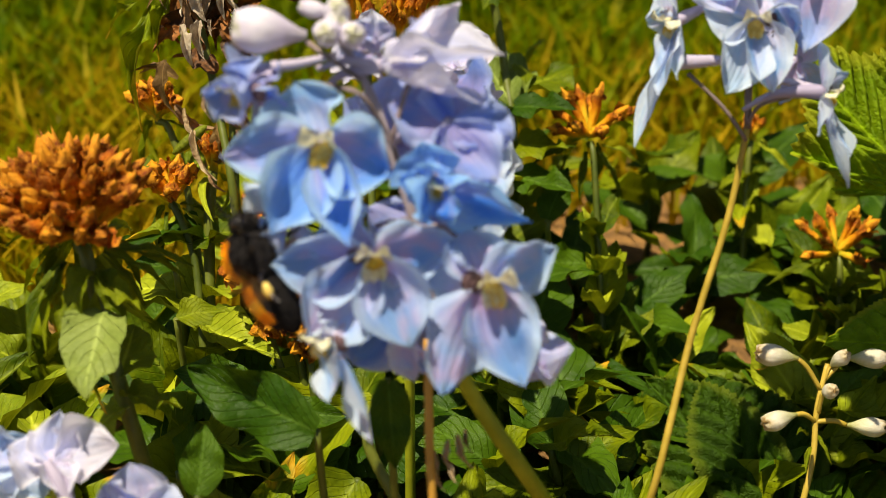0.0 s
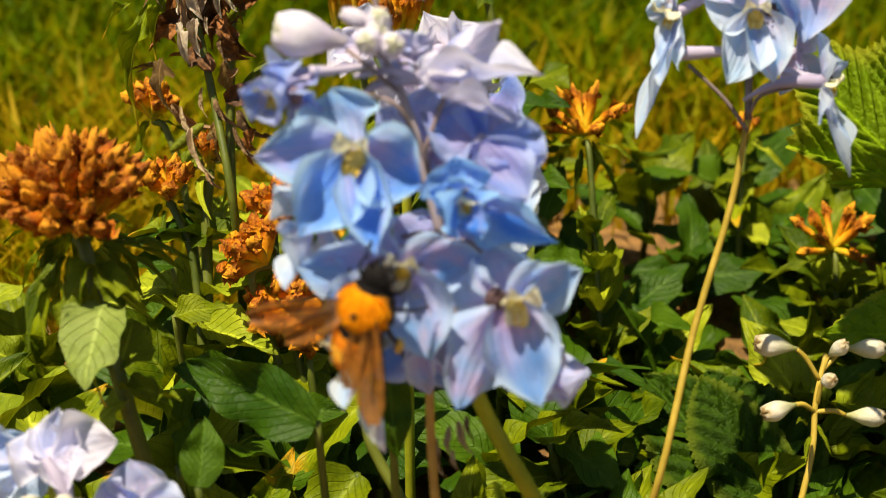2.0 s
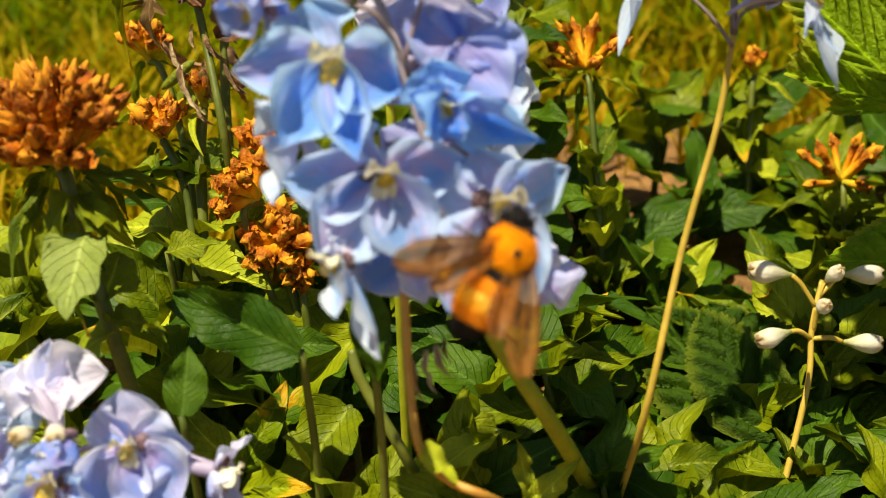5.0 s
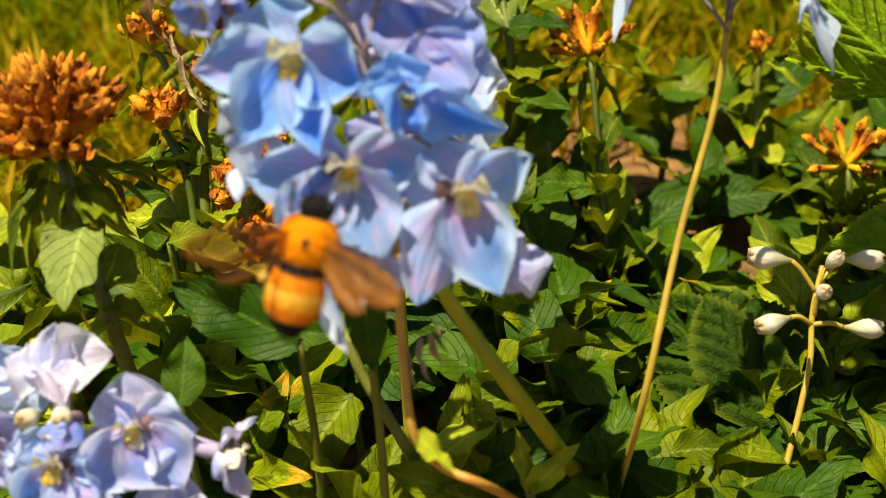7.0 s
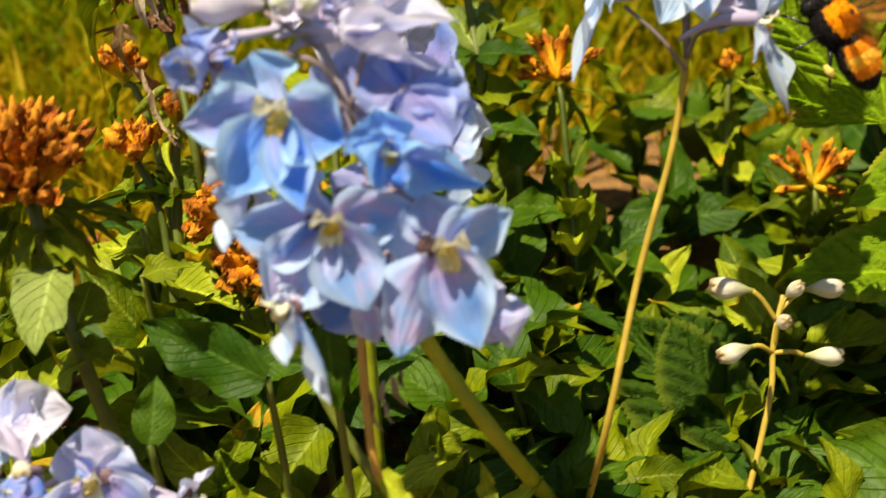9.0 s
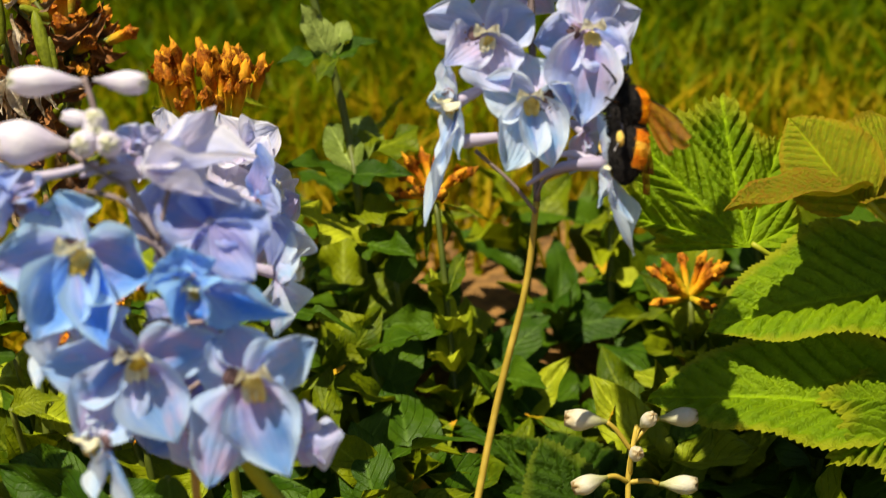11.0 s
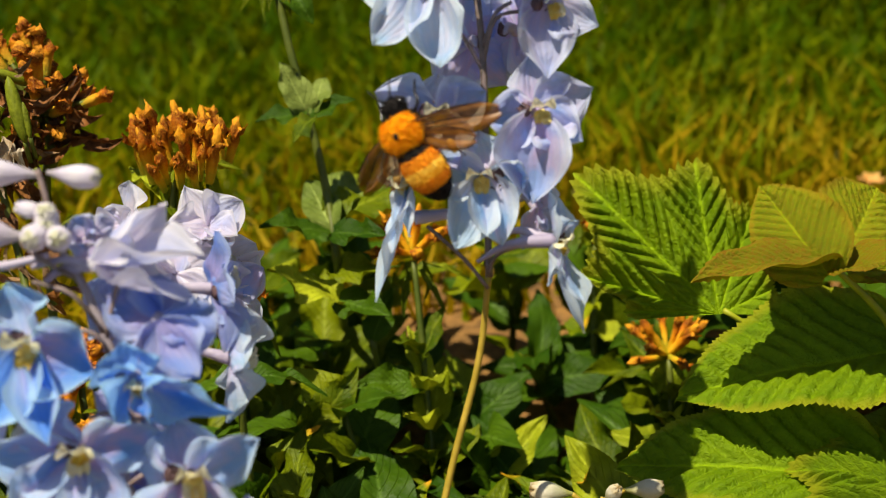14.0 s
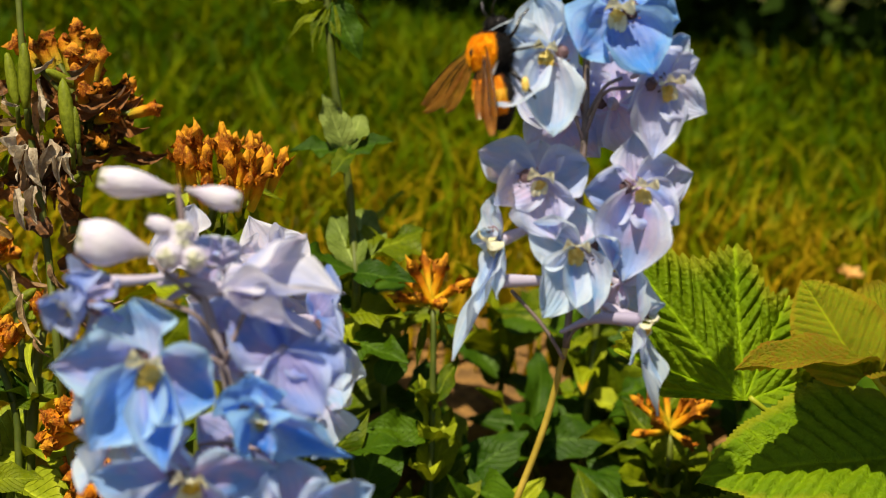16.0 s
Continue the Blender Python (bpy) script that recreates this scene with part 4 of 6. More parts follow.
def white_buds():
    """A young spike with nodding white buds."""
    p = thing("budding_delphinium", (0.0742, 0.2631, 0.0000), "slender straw stalk with five closed white-green buds", "flower")
    stem(p, [p.location, (0.0776, 0.2678, 0.0108), (0.0849, 0.2809, 0.0342), (0.0862, 0.2871, 0.0454), (0.0888, 0.2927, 0.0554)], 0.0009, 0.0006, STEM_STRAW)
    for a, f, s, k, j in (((0.0766, 0.2913, 0.0584), (-0.9807, -0.0660, 0.1840), 0.0112, 0, (0.0874, 0.2896, 0.0498)), ((0.0910, 0.2915, 0.0572), (0.4362, -0.4170, 0.7974), 0.0075, 1, (0.0881, 0.2909, 0.0521)),
                          ((0.0990, 0.2954, 0.0550), (0.9988, 0.0366, -0.0328), 0.0105, 2, (0.0881, 0.2909, 0.0521)), ((0.0875, 0.2844, 0.0532), (0.1502, -0.7591, 0.6334), 0.0075, 1, (0.0866, 0.2871, 0.0454)),
                          ((0.0768, 0.2826, 0.0467), (-0.9092, -0.4153, -0.0308), 0.0100, 0, (0.0861, 0.2862, 0.0437)), ((0.0980, 0.2861, 0.0423), (0.9954, -0.0841, -0.0460), 0.0102, 2, (0.0861, 0.2862, 0.0437))):
        bud(p, a, f, s * 0.92, k, 0.74)
        end = Vector(a) - Vector(f) * s * 0.46
        pedicel(p, [j, end.lerp(Vector(j), 0.4) + Vector((0, 0, 0.0008)), end], 0.0006, STEM_STRAW)
    for b, t in (((0.0834, 0.2828, 0.0421), (0.0805, 0.2796, 0.0494)), ((0.0844, 0.2816, 0.0398), (0.0811, 0.2751, 0.0411)), ((0.0864, 0.2847, 0.0409), (0.0892, 0.2788, 0.0385))):
        lay_leaf(p, BRACTS[1], b, t, name="bract")


white_buds()


# ---- sweet william ----
def dried_tube(k, mat):
    """A withered floret: a ribbed calyx tube with a crumpled cap of petals."""
    seg, ring = 8, 9
    verts, uvs, faces = [], [], []
    for j in range(ring + 1):
        s = j / ring
        if s < 0.55:
            r = 0.10 + 0.05 * s
        elif s < 0.80:
            r = 0.13 + 0.16 * (s - 0.55)
        else:
            r = 0.165 - 0.65 * (s - 0.80)
        bend = 0.10 * s * s * math.sin(k * 2.1)
        for i in range(seg):
            a = 2 * math.pi * i / seg
            q = r * (1 + 0.16 * math.cos(4 * a) * (1 if s < 0.6 else 0))
            if s > 0.5:
                q *= 1 + 0.75 * noise.noise(Vector((math.cos(a) * 1.6, math.sin(a) * 1.6, s * 5 + k * 7)))
            verts.append((q * math.cos(a) + bend, q * math.sin(a), s + (0.14 * noise.noise(Vector((a, s * 3, k * 3))) if s > 0.6 else 0)))
            uvs.append((i / seg, s))
    for j in range(ring):
        for i in range(seg):
            a, b = j * seg + i, j * seg + (i + 1) % seg
            faces.append((a, b, b + seg, a + seg))
    faces.append(tuple(range(ring * seg, ring * seg + seg)))
    r = random.Random(k + 60)
    for c in range(4):
        a = (2 * c + 1) * math.pi / 4
        out, side = Vector((math.cos(a), math.sin(a), 0)), Vector((-math.sin(a), math.cos(a), 0))
        curl, wide, ln = r.uniform(-3.0, 0.4), r.uniform(0.085, 0.15), r.uniform(0.18, 0.30)
        last = [6 * seg + (2 * c + d) % seg for d in range(3)]
        c0 = out * 0.15 + Vector((0, 0, 0.66))
        for j in range(6):
            f = j / 5
            ang = 0.1 + curl * f
            c0 = c0 + (out * math.sin(ang) + Vector((0, 0, 1)) * math.cos(ang)) * ln / 6
            wob = Vector((r.uniform(-1, 1), r.uniform(-1, 1), r.uniform(-1, 1))) * 0.05
            row = []
            for sg in (-1, 0, 1):
                row.append(len(verts))
                verts.append(c0 + side * sg * wide * (0.7 + 0.5 * f) + out * 0.06 * abs(sg) * (-1) ** c + wob * (1 if sg else -1))
                uvs.append((0.5 + 0.4 * sg, 0.62 + 0.38 * f))
            for t in range(2):
                faces.append((last[t], last[t + 1], row[t + 1], row[t]))
            last = row
    return mesh_of("dried_floret", verts, faces, mat, uvs)


TUBES = [dried_tube(k, DRIED) for k in range(6)]
TUBES_BROWN = [dried_tube(k, DRIED_BROWN) for k in range(6)]


def sweet_william(head, line, radius, count, spread, tube_len, label, axis=(0, 0, 1), bracts=6, bract_len=0.012, pairs=(), leaf=0.024, thick=0.0011, seed=1, slim=1.0, flat=0.0, rise=0.25, old=False, erect=0.0):
    """A withered flower head on a leafy stem: dried florets on a dome, narrow bracts below, leaves in pairs."""
    r = random.Random(seed)
    line = [Vector(q) for q in line]
    p = thing("sweet_william", (line[-1].x, line[-1].y, 0.0), label, "flower", "sweet williams")
    head = Vector(head) - Vector(axis).normalized() * radius * 0.40
    stem(p, [*[Vector((line[-1].x, line[-1].y, -0.004))], *reversed(line), head - Vector(axis) * radius * 0.2], thick, thick * 0.8, STEM_DARK)
    z = Vector(axis).normalized()
    x = z.orthogonal().normalized()
    y = z.cross(x)
    for k in range(count):
        f = (k + 0.5) / count
        th = spread * math.sqrt(f) * r.uniform(0.92, 1.05)
        a = k * 2.39996 + r.uniform(-0.2, 0.2)
        d = (z * math.cos(th) + (x * math.cos(a) + y * math.sin(a)) * math.sin(th)).normalized()
        d2 = (d + z * rise + Vector((r.uniform(-1, 1), r.uniform(-1, 1), r.uniform(-1, 1))) * 0.16).normalized()
        n = tube_len * r.uniform(0.75, 1.18)
        at = head + d * (radius - n * 0.95) * r.uniform(0.85, 1.08)
        if flat:
            at = head + (d - z * d.dot(z)) * radius * 0.95 - z * (radius * 0.35 + 0.25 * radius * f)
            d2 = (z + (d - z * d.dot(z)) * flat + Vector((r.uniform(-1, 1), r.uniform(-1, 1), 0)) * 0.16).normalized()
        part("dried_floret", (TUBES_BROWN if old else TUBES)[r.randrange(6)], p, facing(toward(p, at), d2, x, r.uniform(0, 360), n) @ Matrix.Diagonal((slim, slim, 1, 1)))
    for k in range(bracts):
        a = 2 * math.pi * (k + r.uniform(-0.3, 0.3)) / bracts
        out = x * math.cos(a) + y * math.sin(a)
        b = head - z * radius * 0.25 + out * radius * 0.25
        t = b + (out * r.uniform(0.5, 1.0) + z * r.uniform(-1.2, 0.1)).normalized() * bract_len * r.uniform(0.8, 1.25)
        lay_leaf(p, BRACTS[r.randrange(3)], b, t, z, 1.0, "bract")
    path = spline([*line], 8)
    for s, n in pairs:
        c = path[min(len(path) - 1, int(s * (len(path) - 1)))]
        a = r.uniform(0, math.pi)
        for sgn in (0, math.pi):
            out = Vector((math.cos(a + sgn), math.sin(a + sgn), r.uniform(0.1, 0.7) + erect))
            lay_leaf(p, LEAVES[r.choice((4, 6, 3, 0)) if erect else r.randrange(8)], c, c + out.normalized() * leaf * n, wide=r.uniform(0.9, 1.25))
    return p


big_head = sweet_william((-0.0764, 0.2759, 0.1060), [(-0.0735, 0.2719, 0.0939), (-0.0693, 0.2649, 0.0763), (-0.0639, 0.2607, 0.0506), (-0.0612, 0.2616, 0.0347)], 0.0196, 64, 1.46, 0.0185,
                         "large withered brown flower head on a stout green stem", axis=(-0.02, -0.12, 1), bracts=30, bract_len=0.017, thick=0.0019, seed=3, slim=0.60, rise=0.45, old=True)
for b, t, mesh in (((-0.0717, 0.2697, 0.0898), (-0.0812, 0.2536, 0.0726), LEAF_CURLED), ((-0.0702, 0.2661, 0.0918), (-0.0603, 0.2591, 0.0919), LEAF_BIG_GREEN), ((-0.0690, 0.2634, 0.0867), (-0.0712, 0.2437, 0.0805), LEAF_BIG_HOARY),
                   ((-0.0675, 0.2622, 0.0711), (-0.0661, 0.2772, 0.0773), LEAF_BIG_PALE), ((-0.0719, 0.2672, 0.0939), (-0.0783, 0.2565, 0.0869), LEAF_BIG_GREEN), ((-0.0708, 0.2672, 0.0939), (-0.0630, 0.2593, 0.0878), LEAF_BIG_GREEN),
                   ((-0.0669, 0.2605, 0.0680), (-0.0538, 0.2570, 0.0703), LEAF_BIG_GREEN), ((-0.0662, 0.2611, 0.0648), (-0.0759, 0.2532, 0.0632), LEAF_BIG_PALE)):
    lay_leaf(big_head, mesh, b, t, wide=1.5 if mesh in (LEAF_BIG_HOARY, LEAF_BIG_PALE) else 0.9)
sweet_william((-0.0758, 0.3664, 0.0903), [(-0.0721, 0.3629, 0.0837), (-0.0676, 0.3559, 0.0705), (-0.0632, 0.3426, 0.0456), (-0.0602, 0.3300, 0.0219)], 0.0095, 11, 1.0, 0.0100,
              "small withered orange-brown flower cluster on a thin stem", pairs=((0.3, 0.8), (0.5, 1)), bracts=4, seed=4)
sweet_william((-0.0683, 0.3375, 0.0801), [(-0.0669, 0.3345, 0.0745), (-0.0620, 0.3285, 0.0633), (-0.0598, 0.3179, 0.0434), (-0.0584, 0.3086, 0.0259)], 0.0105, 9, 1.25, 0.0105,
              "small withered yellow-brown flower cluster with green bracts", pairs=((0.25, 0.7), (0.6, 1.1), (0.8, 1.1)), bracts=7, seed=5)
sweet_william((0.0412, 0.3873, 0.0773), [(0.0421, 0.3822, 0.0679), (0.0435, 0.3695, 0.0444), (0.0446, 0.3560, 0.0196), (0.0440, 0.3469, 0.0031)], 0.0145, 10, 1.70, 0.0150,
              "star-shaped withered orange flower cluster on a leafy stem", slim=0.62, bracts=7, bract_len=0.014, pairs=((0.3, 0.7), (0.42, 0.9), (0.55, 1.0), (0.68, 1.0), (0.8, 1.1)), leaf=0.022, erect=1.1, seed=6)
sweet_william((0.1141, 0.3818, 0.0426), [(0.1141, 0.3781, 0.0359), (0.1139, 0.3712, 0.0232), (0.1126, 0.3589, 0.0008)], 0.0145, 10, 1.65, 0.0150,
              "withered pale orange flower cluster on a thin stem", slim=0.62, bracts=5, bract_len=0.014, pairs=((0.4, 0.8), (0.6, 0.9), (0.8, 0.9)), erect=0.9, seed=7)
sweet_william((0.0975, 0.4333, 0.0536), [(0.0964, 0.4300, 0.0475), (0.0949, 0.4217, 0.0320), (0.0940, 0.4085, 0.0073)], 0.0075, 5, 0.7, 0.0090,
              "tiny withered orange flower cluster on a thin stem", bracts=4, pairs=((0.3, 0.8), (0.5, 0.9), (0.7, 1)), leaf=0.017, seed=8)
sweet_william((-0.0156, 0.3678, 0.1222), [(-0.0171, 0.3641, 0.1109), (-0.0193, 0.3597, 0.0982), (-0.0184, 0.3471, 0.0745), (-0.0176, 0.3332, 0.0482)], 0.0128, 30, 1.25, 0.0140,
              "flat-topped withered golden-brown flower head on a leafy stem", slim=0.72, flat=0.3, bracts=14, bract_len=0.015, pairs=((0.25, 1.0), (0.5, 1)), seed=9)
sweet_william((0.0016, 0.3434, 0.0840), [(0.0007, 0.3403, 0.0782), (-0.0011, 0.3334, 0.0654), (-0.0021, 0.3300, 0.0501)], 0.0075, 8, 1.0, 0.0085,
              "small withered orange flower cluster low in the bed", bracts=4, pairs=((0.5, 0.8),), seed=10)
sweet_william((-0.0395, 0.3312, 0.0772), [(-0.0411, 0.3270, 0.0693), (-0.0381, 0.3180, 0.0521), (-0.0314, 0.3106, 0.0290), (-0.0304, 0.3028, 0.0141)], 0.0100, 10, 1.4, 0.0125,
              "column of withered orange-brown flower clusters", bracts=4, pairs=((0.7, 0.9),), seed=12)
sweet_william((-0.0463, 0.3183, 0.0705), [(-0.0457, 0.3152, 0.0646), (-0.0412, 0.3112, 0.0481), (-0.0340, 0.3033, 0.0239)], 0.0110, 11, 1.5, 0.0125,
              "drooping withered orange-brown flower cluster", axis=(-0.7536, -0.0325, 0.6565), bracts=3, seed=13)
sweet_william((-0.0384, 0.3126, 0.0596), [(-0.0379, 0.3101, 0.0548), (-0.0345, 0.3087, 0.0431), (-0.0313, 0.3020, 0.0214)], 0.0110, 11, 1.5, 0.0125,
              "dense withered orange-brown flower cluster beside a blue spike", axis=(-0.3529, -0.5850, 0.7302), bracts=3, seed=14)
sweet_william((-0.0319, 0.3088, 0.0523), [(-0.0322, 0.3081, 0.0465), (-0.0313, 0.3048, 0.0358), (-0.0314, 0.3007, 0.0189)], 0.0070, 6, 1.3, 0.0095,
              "small withered orange flower cluster", axis=(-0.0049, -0.9998, 0.0197), bracts=2, seed=15)
sweet_william((-0.0583, 0.3445, 0.0849), [(-0.0584, 0.3412, 0.0786), (-0.0590, 0.3346, 0.0661), (-0.0584, 0.3195, 0.0374)], 0.0085, 9, 0.7, 0.0090,
              "withered pinkish brown flower cluster on an upright green stem", axis=(0.0235, 0.1242, 0.9920), bracts=2, pairs=((0.55, 1), (0.75, 1.2)), seed=17, thick=0.0016)


def tall_head():
    """A big ragged withered head: crumpled florets standing out of dark, shrivelled bracts."""
    r = random.Random(16)
    core = Vector((-0.0527, 0.3740, 0.1242))
    line = [Vector(q) for q in [(-0.0509, 0.3708, 0.1137), (-0.0539, 0.3706, 0.1087), (-0.0543, 0.3514, 0.0665), (-0.0476, 0.3364, 0.0378)]]
    p = thing("sweet_william", (line[-1].x, line[-1].y, 0.0), "tall ragged rust-brown flower head with dark shrivelled bracts", "flower", "sweet williams")
    stem(p, [(line[-1].x, line[-1].y, -0.004), *reversed(line), core], 0.0014, 0.0011, STEM_DARK)
    for k, tip in enumerate(((-0.0564, 0.3851, 0.1497), (-0.0514, 0.3800, 0.1488), (-0.0646, 0.3855, 0.1454), (-0.0487, 0.3801, 0.1450), (-0.0531, 0.3722, 0.1424), (-0.0509, 0.3678, 0.1384), (-0.0473, 0.3780, 0.1366), (-0.0411, 0.3807, 0.1358), (-0.0389, 0.3795, 0.1314), (-0.0324, 0.3738, 0.1317), (-0.0427, 0.3656, 0.1326), (-0.0447, 0.3646, 0.1239), (-0.0608, 0.3890, 0.1437), (-0.0659, 0.3790, 0.1459), (-0.0728, 0.3831, 0.1446), (-0.0512, 0.3848, 0.1385), (-0.0445, 0.3818, 0.1311), (-0.0560, 0.3604, 0.1281), (-0.0556, 0.3765, 0.1462), (-0.0503, 0.3716, 0.1458))):
        way = (Vector(tip) - core).normalized()
        n = r.uniform(0.0085, 0.0110)
        part("dried_floret", TUBES_BROWN[k % 6], p, facing(toward(p, Vector(tip) - way * n), way, (1, 0, 0), k * 77, n) @ Matrix.Diagonal((1.2, 1.2, 1, 1)))
        q = Vector(tip) - way * n * 0.8
        pedicel(p, [core, core.lerp(q, 0.5) + Vector((0, 0, 0.0015)), q], 0.0008, STEM_DARK)
    shrivelled = [lance_leaf("bract", DRIED_DARK, 0.36, 1.3, 0.35, 0.9, 0.5, 50 + k) for k in range(3)]
    for k, (a, b) in enumerate((((-0.0534, 0.3783, 0.1279), (-0.0410, 0.3754, 0.1363)), ((-0.0504, 0.3776, 0.1268), (-0.0384, 0.3727, 0.1313)), ((-0.0516, 0.3756, 0.1228), (-0.0451, 0.3740, 0.1334)), ((-0.0528, 0.3742, 0.1201), (-0.0551, 0.3727, 0.1300)), ((-0.0497, 0.3728, 0.1177), (-0.0424, 0.3700, 0.1259)), ((-0.0469, 0.3735, 0.1192), (-0.0398, 0.3674, 0.1209)), ((-0.0574, 0.3755, 0.1224), (-0.0582, 0.3740, 0.1324)), ((-0.0594, 0.3789, 0.1288), (-0.0609, 0.3780, 0.1399)), ((-0.0566, 0.3796, 0.1303), (-0.0530, 0.3780, 0.1405)), ((-0.0539, 0.3715, 0.1148), (-0.0454, 0.3663, 0.1185)), ((-0.0456, 0.3749, 0.1220), (-0.0390, 0.3717, 0.1293)), ((-0.0625, 0.3796, 0.1298), (-0.0647, 0.3793, 0.1422)), ((-0.0408, 0.3725, 0.1177), (-0.0317, 0.3664, 0.1196)), ((-0.0432, 0.3739, 0.1202), (-0.0341, 0.3660, 0.1187)))):
        lay_leaf(p, shrivelled[k % 3], a, b, (0.1, -0.8, 0.5), r.uniform(0.8, 1.3), "bract")
    for k in range(18):
        a = core + Vector((r.uniform(-0.009, 0.009), r.uniform(-0.005, 0.005), r.uniform(-0.008, 0.009)))
        lay_leaf(p, shrivelled[k % 3], a, a + Vector((r.uniform(-1, 1), r.uniform(-0.8, 0.2), r.uniform(-0.5, 1))).normalized() * r.uniform(0.007, 0.012), (0.1, -0.8, 0.5), r.uniform(0.8, 1.3), "bract")


tall_head()


def pod_plant():
    """A spent stalk hung with green pods and papery husks."""
    p = thing("seed_stalk", (-0.0554, 0.3596, 0.0000), "spent stalk with long green seed pods and bleached papery husks", "plant")
    stem(p, [p.location, (-0.0507, 0.3298, 0.0702), (-0.0566, 0.3460, 0.1012), (-0.0640, 0.3622, 0.1320), (-0.0691, 0.3778, 0.1618)], 0.0012, 0.0008, STEM_DARK)
    r = random.Random(4)
    pods = [blob("pod", POD, 0.26, 0.26, 1.0, 0.12, 2.0, k + 5, 9, 8) for k in range(3)]
    husks = [lance_leaf("husk", HUSK if k % 2 else HUSK_BROWN, 0.22, 1.4, 0.4, 1.2, 0.35, 30 + k) for k in range(4)]
    for k, (a, b) in enumerate((((-0.0631, 0.3572, 0.1354), (-0.0647, 0.3644, 0.1494)), ((-0.0653, 0.3574, 0.1357), (-0.0687, 0.3633, 0.1470)), ((-0.0511, 0.3527, 0.1277), (-0.0547, 0.3605, 0.1425)), ((-0.0497, 0.3532, 0.1286), (-0.0512, 0.3573, 0.1366)))):
        low, top = Vector(a), Vector(b)
        part("pod", pods[k % 3], p, facing(toward(p, (low + top) / 2), top - low, (1, 0, 0), k * 40, (top - low).length * 0.52) @ Matrix.Diagonal((0.82, 0.82, 1, 1)))
        pedicel(p, [low, low + Vector((0, 0.001, -0.006))], 0.0006, STEM_DARK)
    for a, b in (((-0.0649, 0.3542, 0.1300), (-0.0649, 0.3469, 0.1204)), ((-0.0626, 0.3533, 0.1283), (-0.0628, 0.3418, 0.1107)), ((-0.0586, 0.3539, 0.1299), (-0.0554, 0.3476, 0.1223)), ((-0.0602, 0.3603, 0.1421), (-0.0577, 0.3539, 0.1344)),
                 ((-0.0632, 0.3386, 0.0998), (-0.0606, 0.3317, 0.0912)), ((-0.0608, 0.3360, 0.0951), (-0.0584, 0.3266, 0.0815)), ((-0.0572, 0.3309, 0.0855), (-0.0528, 0.3260, 0.0807)), ((-0.0707, 0.3564, 0.1339), (-0.0717, 0.3463, 0.1186)),
                 ((-0.0620, 0.3550, 0.1220), (-0.0595, 0.3481, 0.1134)), ((-0.0585, 0.3445, 0.1023), (-0.0595, 0.3384, 0.0951)), ((-0.0508, 0.3399, 0.0936), (-0.0463, 0.3328, 0.0847)), ((-0.0557, 0.3432, 0.0998), (-0.0491, 0.3361, 0.0908))):
        lay_leaf(p, husks[r.randrange(4)], a, Vector(a) + (Vector(b) - Vector(a)) * 0.8, (-0.0469, -0.7808, 0.6230), 0.7, "husk")
    bleached = [lance_leaf("husk", PAPER, 0.40, 1.2, 0.4, 0.9, 0.5, 60 + k) for k in range(3)]
    dark_husk = lance_leaf("husk", DRIED_DARK, 0.45, 1.0, 0.4, 0.9, 0.5, 64)
    for k, (a, b) in enumerate((((-0.0645, 0.3532, 0.1320), (-0.0649, 0.3466, 0.1236)), ((-0.0614, 0.3511, 0.1282), (-0.0656, 0.3459, 0.1220)), ((-0.0620, 0.3509, 0.1276), (-0.0580, 0.3447, 0.1204)), ((-0.0637, 0.3462, 0.1185), (-0.0611, 0.3398, 0.1106)), ((-0.0593, 0.3465, 0.1195), (-0.0596, 0.3406, 0.1123)), ((-0.0563, 0.3519, 0.1300), (-0.0573, 0.3455, 0.1219)), ((-0.0538, 0.3509, 0.1283), (-0.0537, 0.3447, 0.1207)), ((-0.0514, 0.3502, 0.1272), (-0.0510, 0.3452, 0.1219)), ((-0.0613, 0.3597, 0.1449), (-0.0557, 0.3585, 0.1473)), ((-0.0592, 0.3567, 0.1392), (-0.0580, 0.3522, 0.1348)), ((-0.0683, 0.3562, 0.1375), (-0.0646, 0.3536, 0.1370)), ((-0.0566, 0.3465, 0.1197), (-0.0564, 0.3430, 0.1171)))):
        lay_leaf(p, bleached[k % 3], a, b, (r.uniform(-0.8, 0.8), -0.8, r.uniform(-0.2, 0.6)), r.uniform(0.5, 0.8), "husk")
    for k in range(24):
        a = Vector((-0.0615, 0.3666, 0.1320)).lerp(Vector((-0.0578, 0.3515, 0.1031)), 0.62 * r.random()) + Vector((r.uniform(-0.011, 0.009), r.uniform(-0.004, 0.006), 0))
        lay_leaf(p, dark_husk, a, a + Vector((r.uniform(-0.6, 0.6), r.uniform(-0.5, 0.2), r.uniform(-1, 0.2))).normalized() * r.uniform(0.008, 0.014), (0.1, -0.8, 0.5), r.uniform(0.6, 1.0), "husk")
    for k in range(34):
        a = Vector((-0.0676, 0.3674, 0.1418)).lerp(Vector((-0.0542, 0.3389, 0.0875)), k / 33) + Vector((r.uniform(-0.011, 0.013), r.uniform(-0.01, 0.01), r.uniform(-0.004, 0.004)))
        d = Vector((r.uniform(-0.6, 0.6), r.uniform(-0.6, 0.3), r.uniform(-1, 0.3))).normalized()
        if k % 8 == 0:
            part("pod", pods[k % 3], p, facing(toward(p, a), d + Vector((0, 0, 1.2)), (1, 0, 0), k * 31, 0.0055))
        else:
            lay_leaf(p, (husks[0], LEAF_CURLED_DRY, husks[2], dark_husk)[k % 4], a, a + d * r.uniform(0.007, 0.014), (-0.0469, -0.7808, 0.6230), 1.0, "husk")
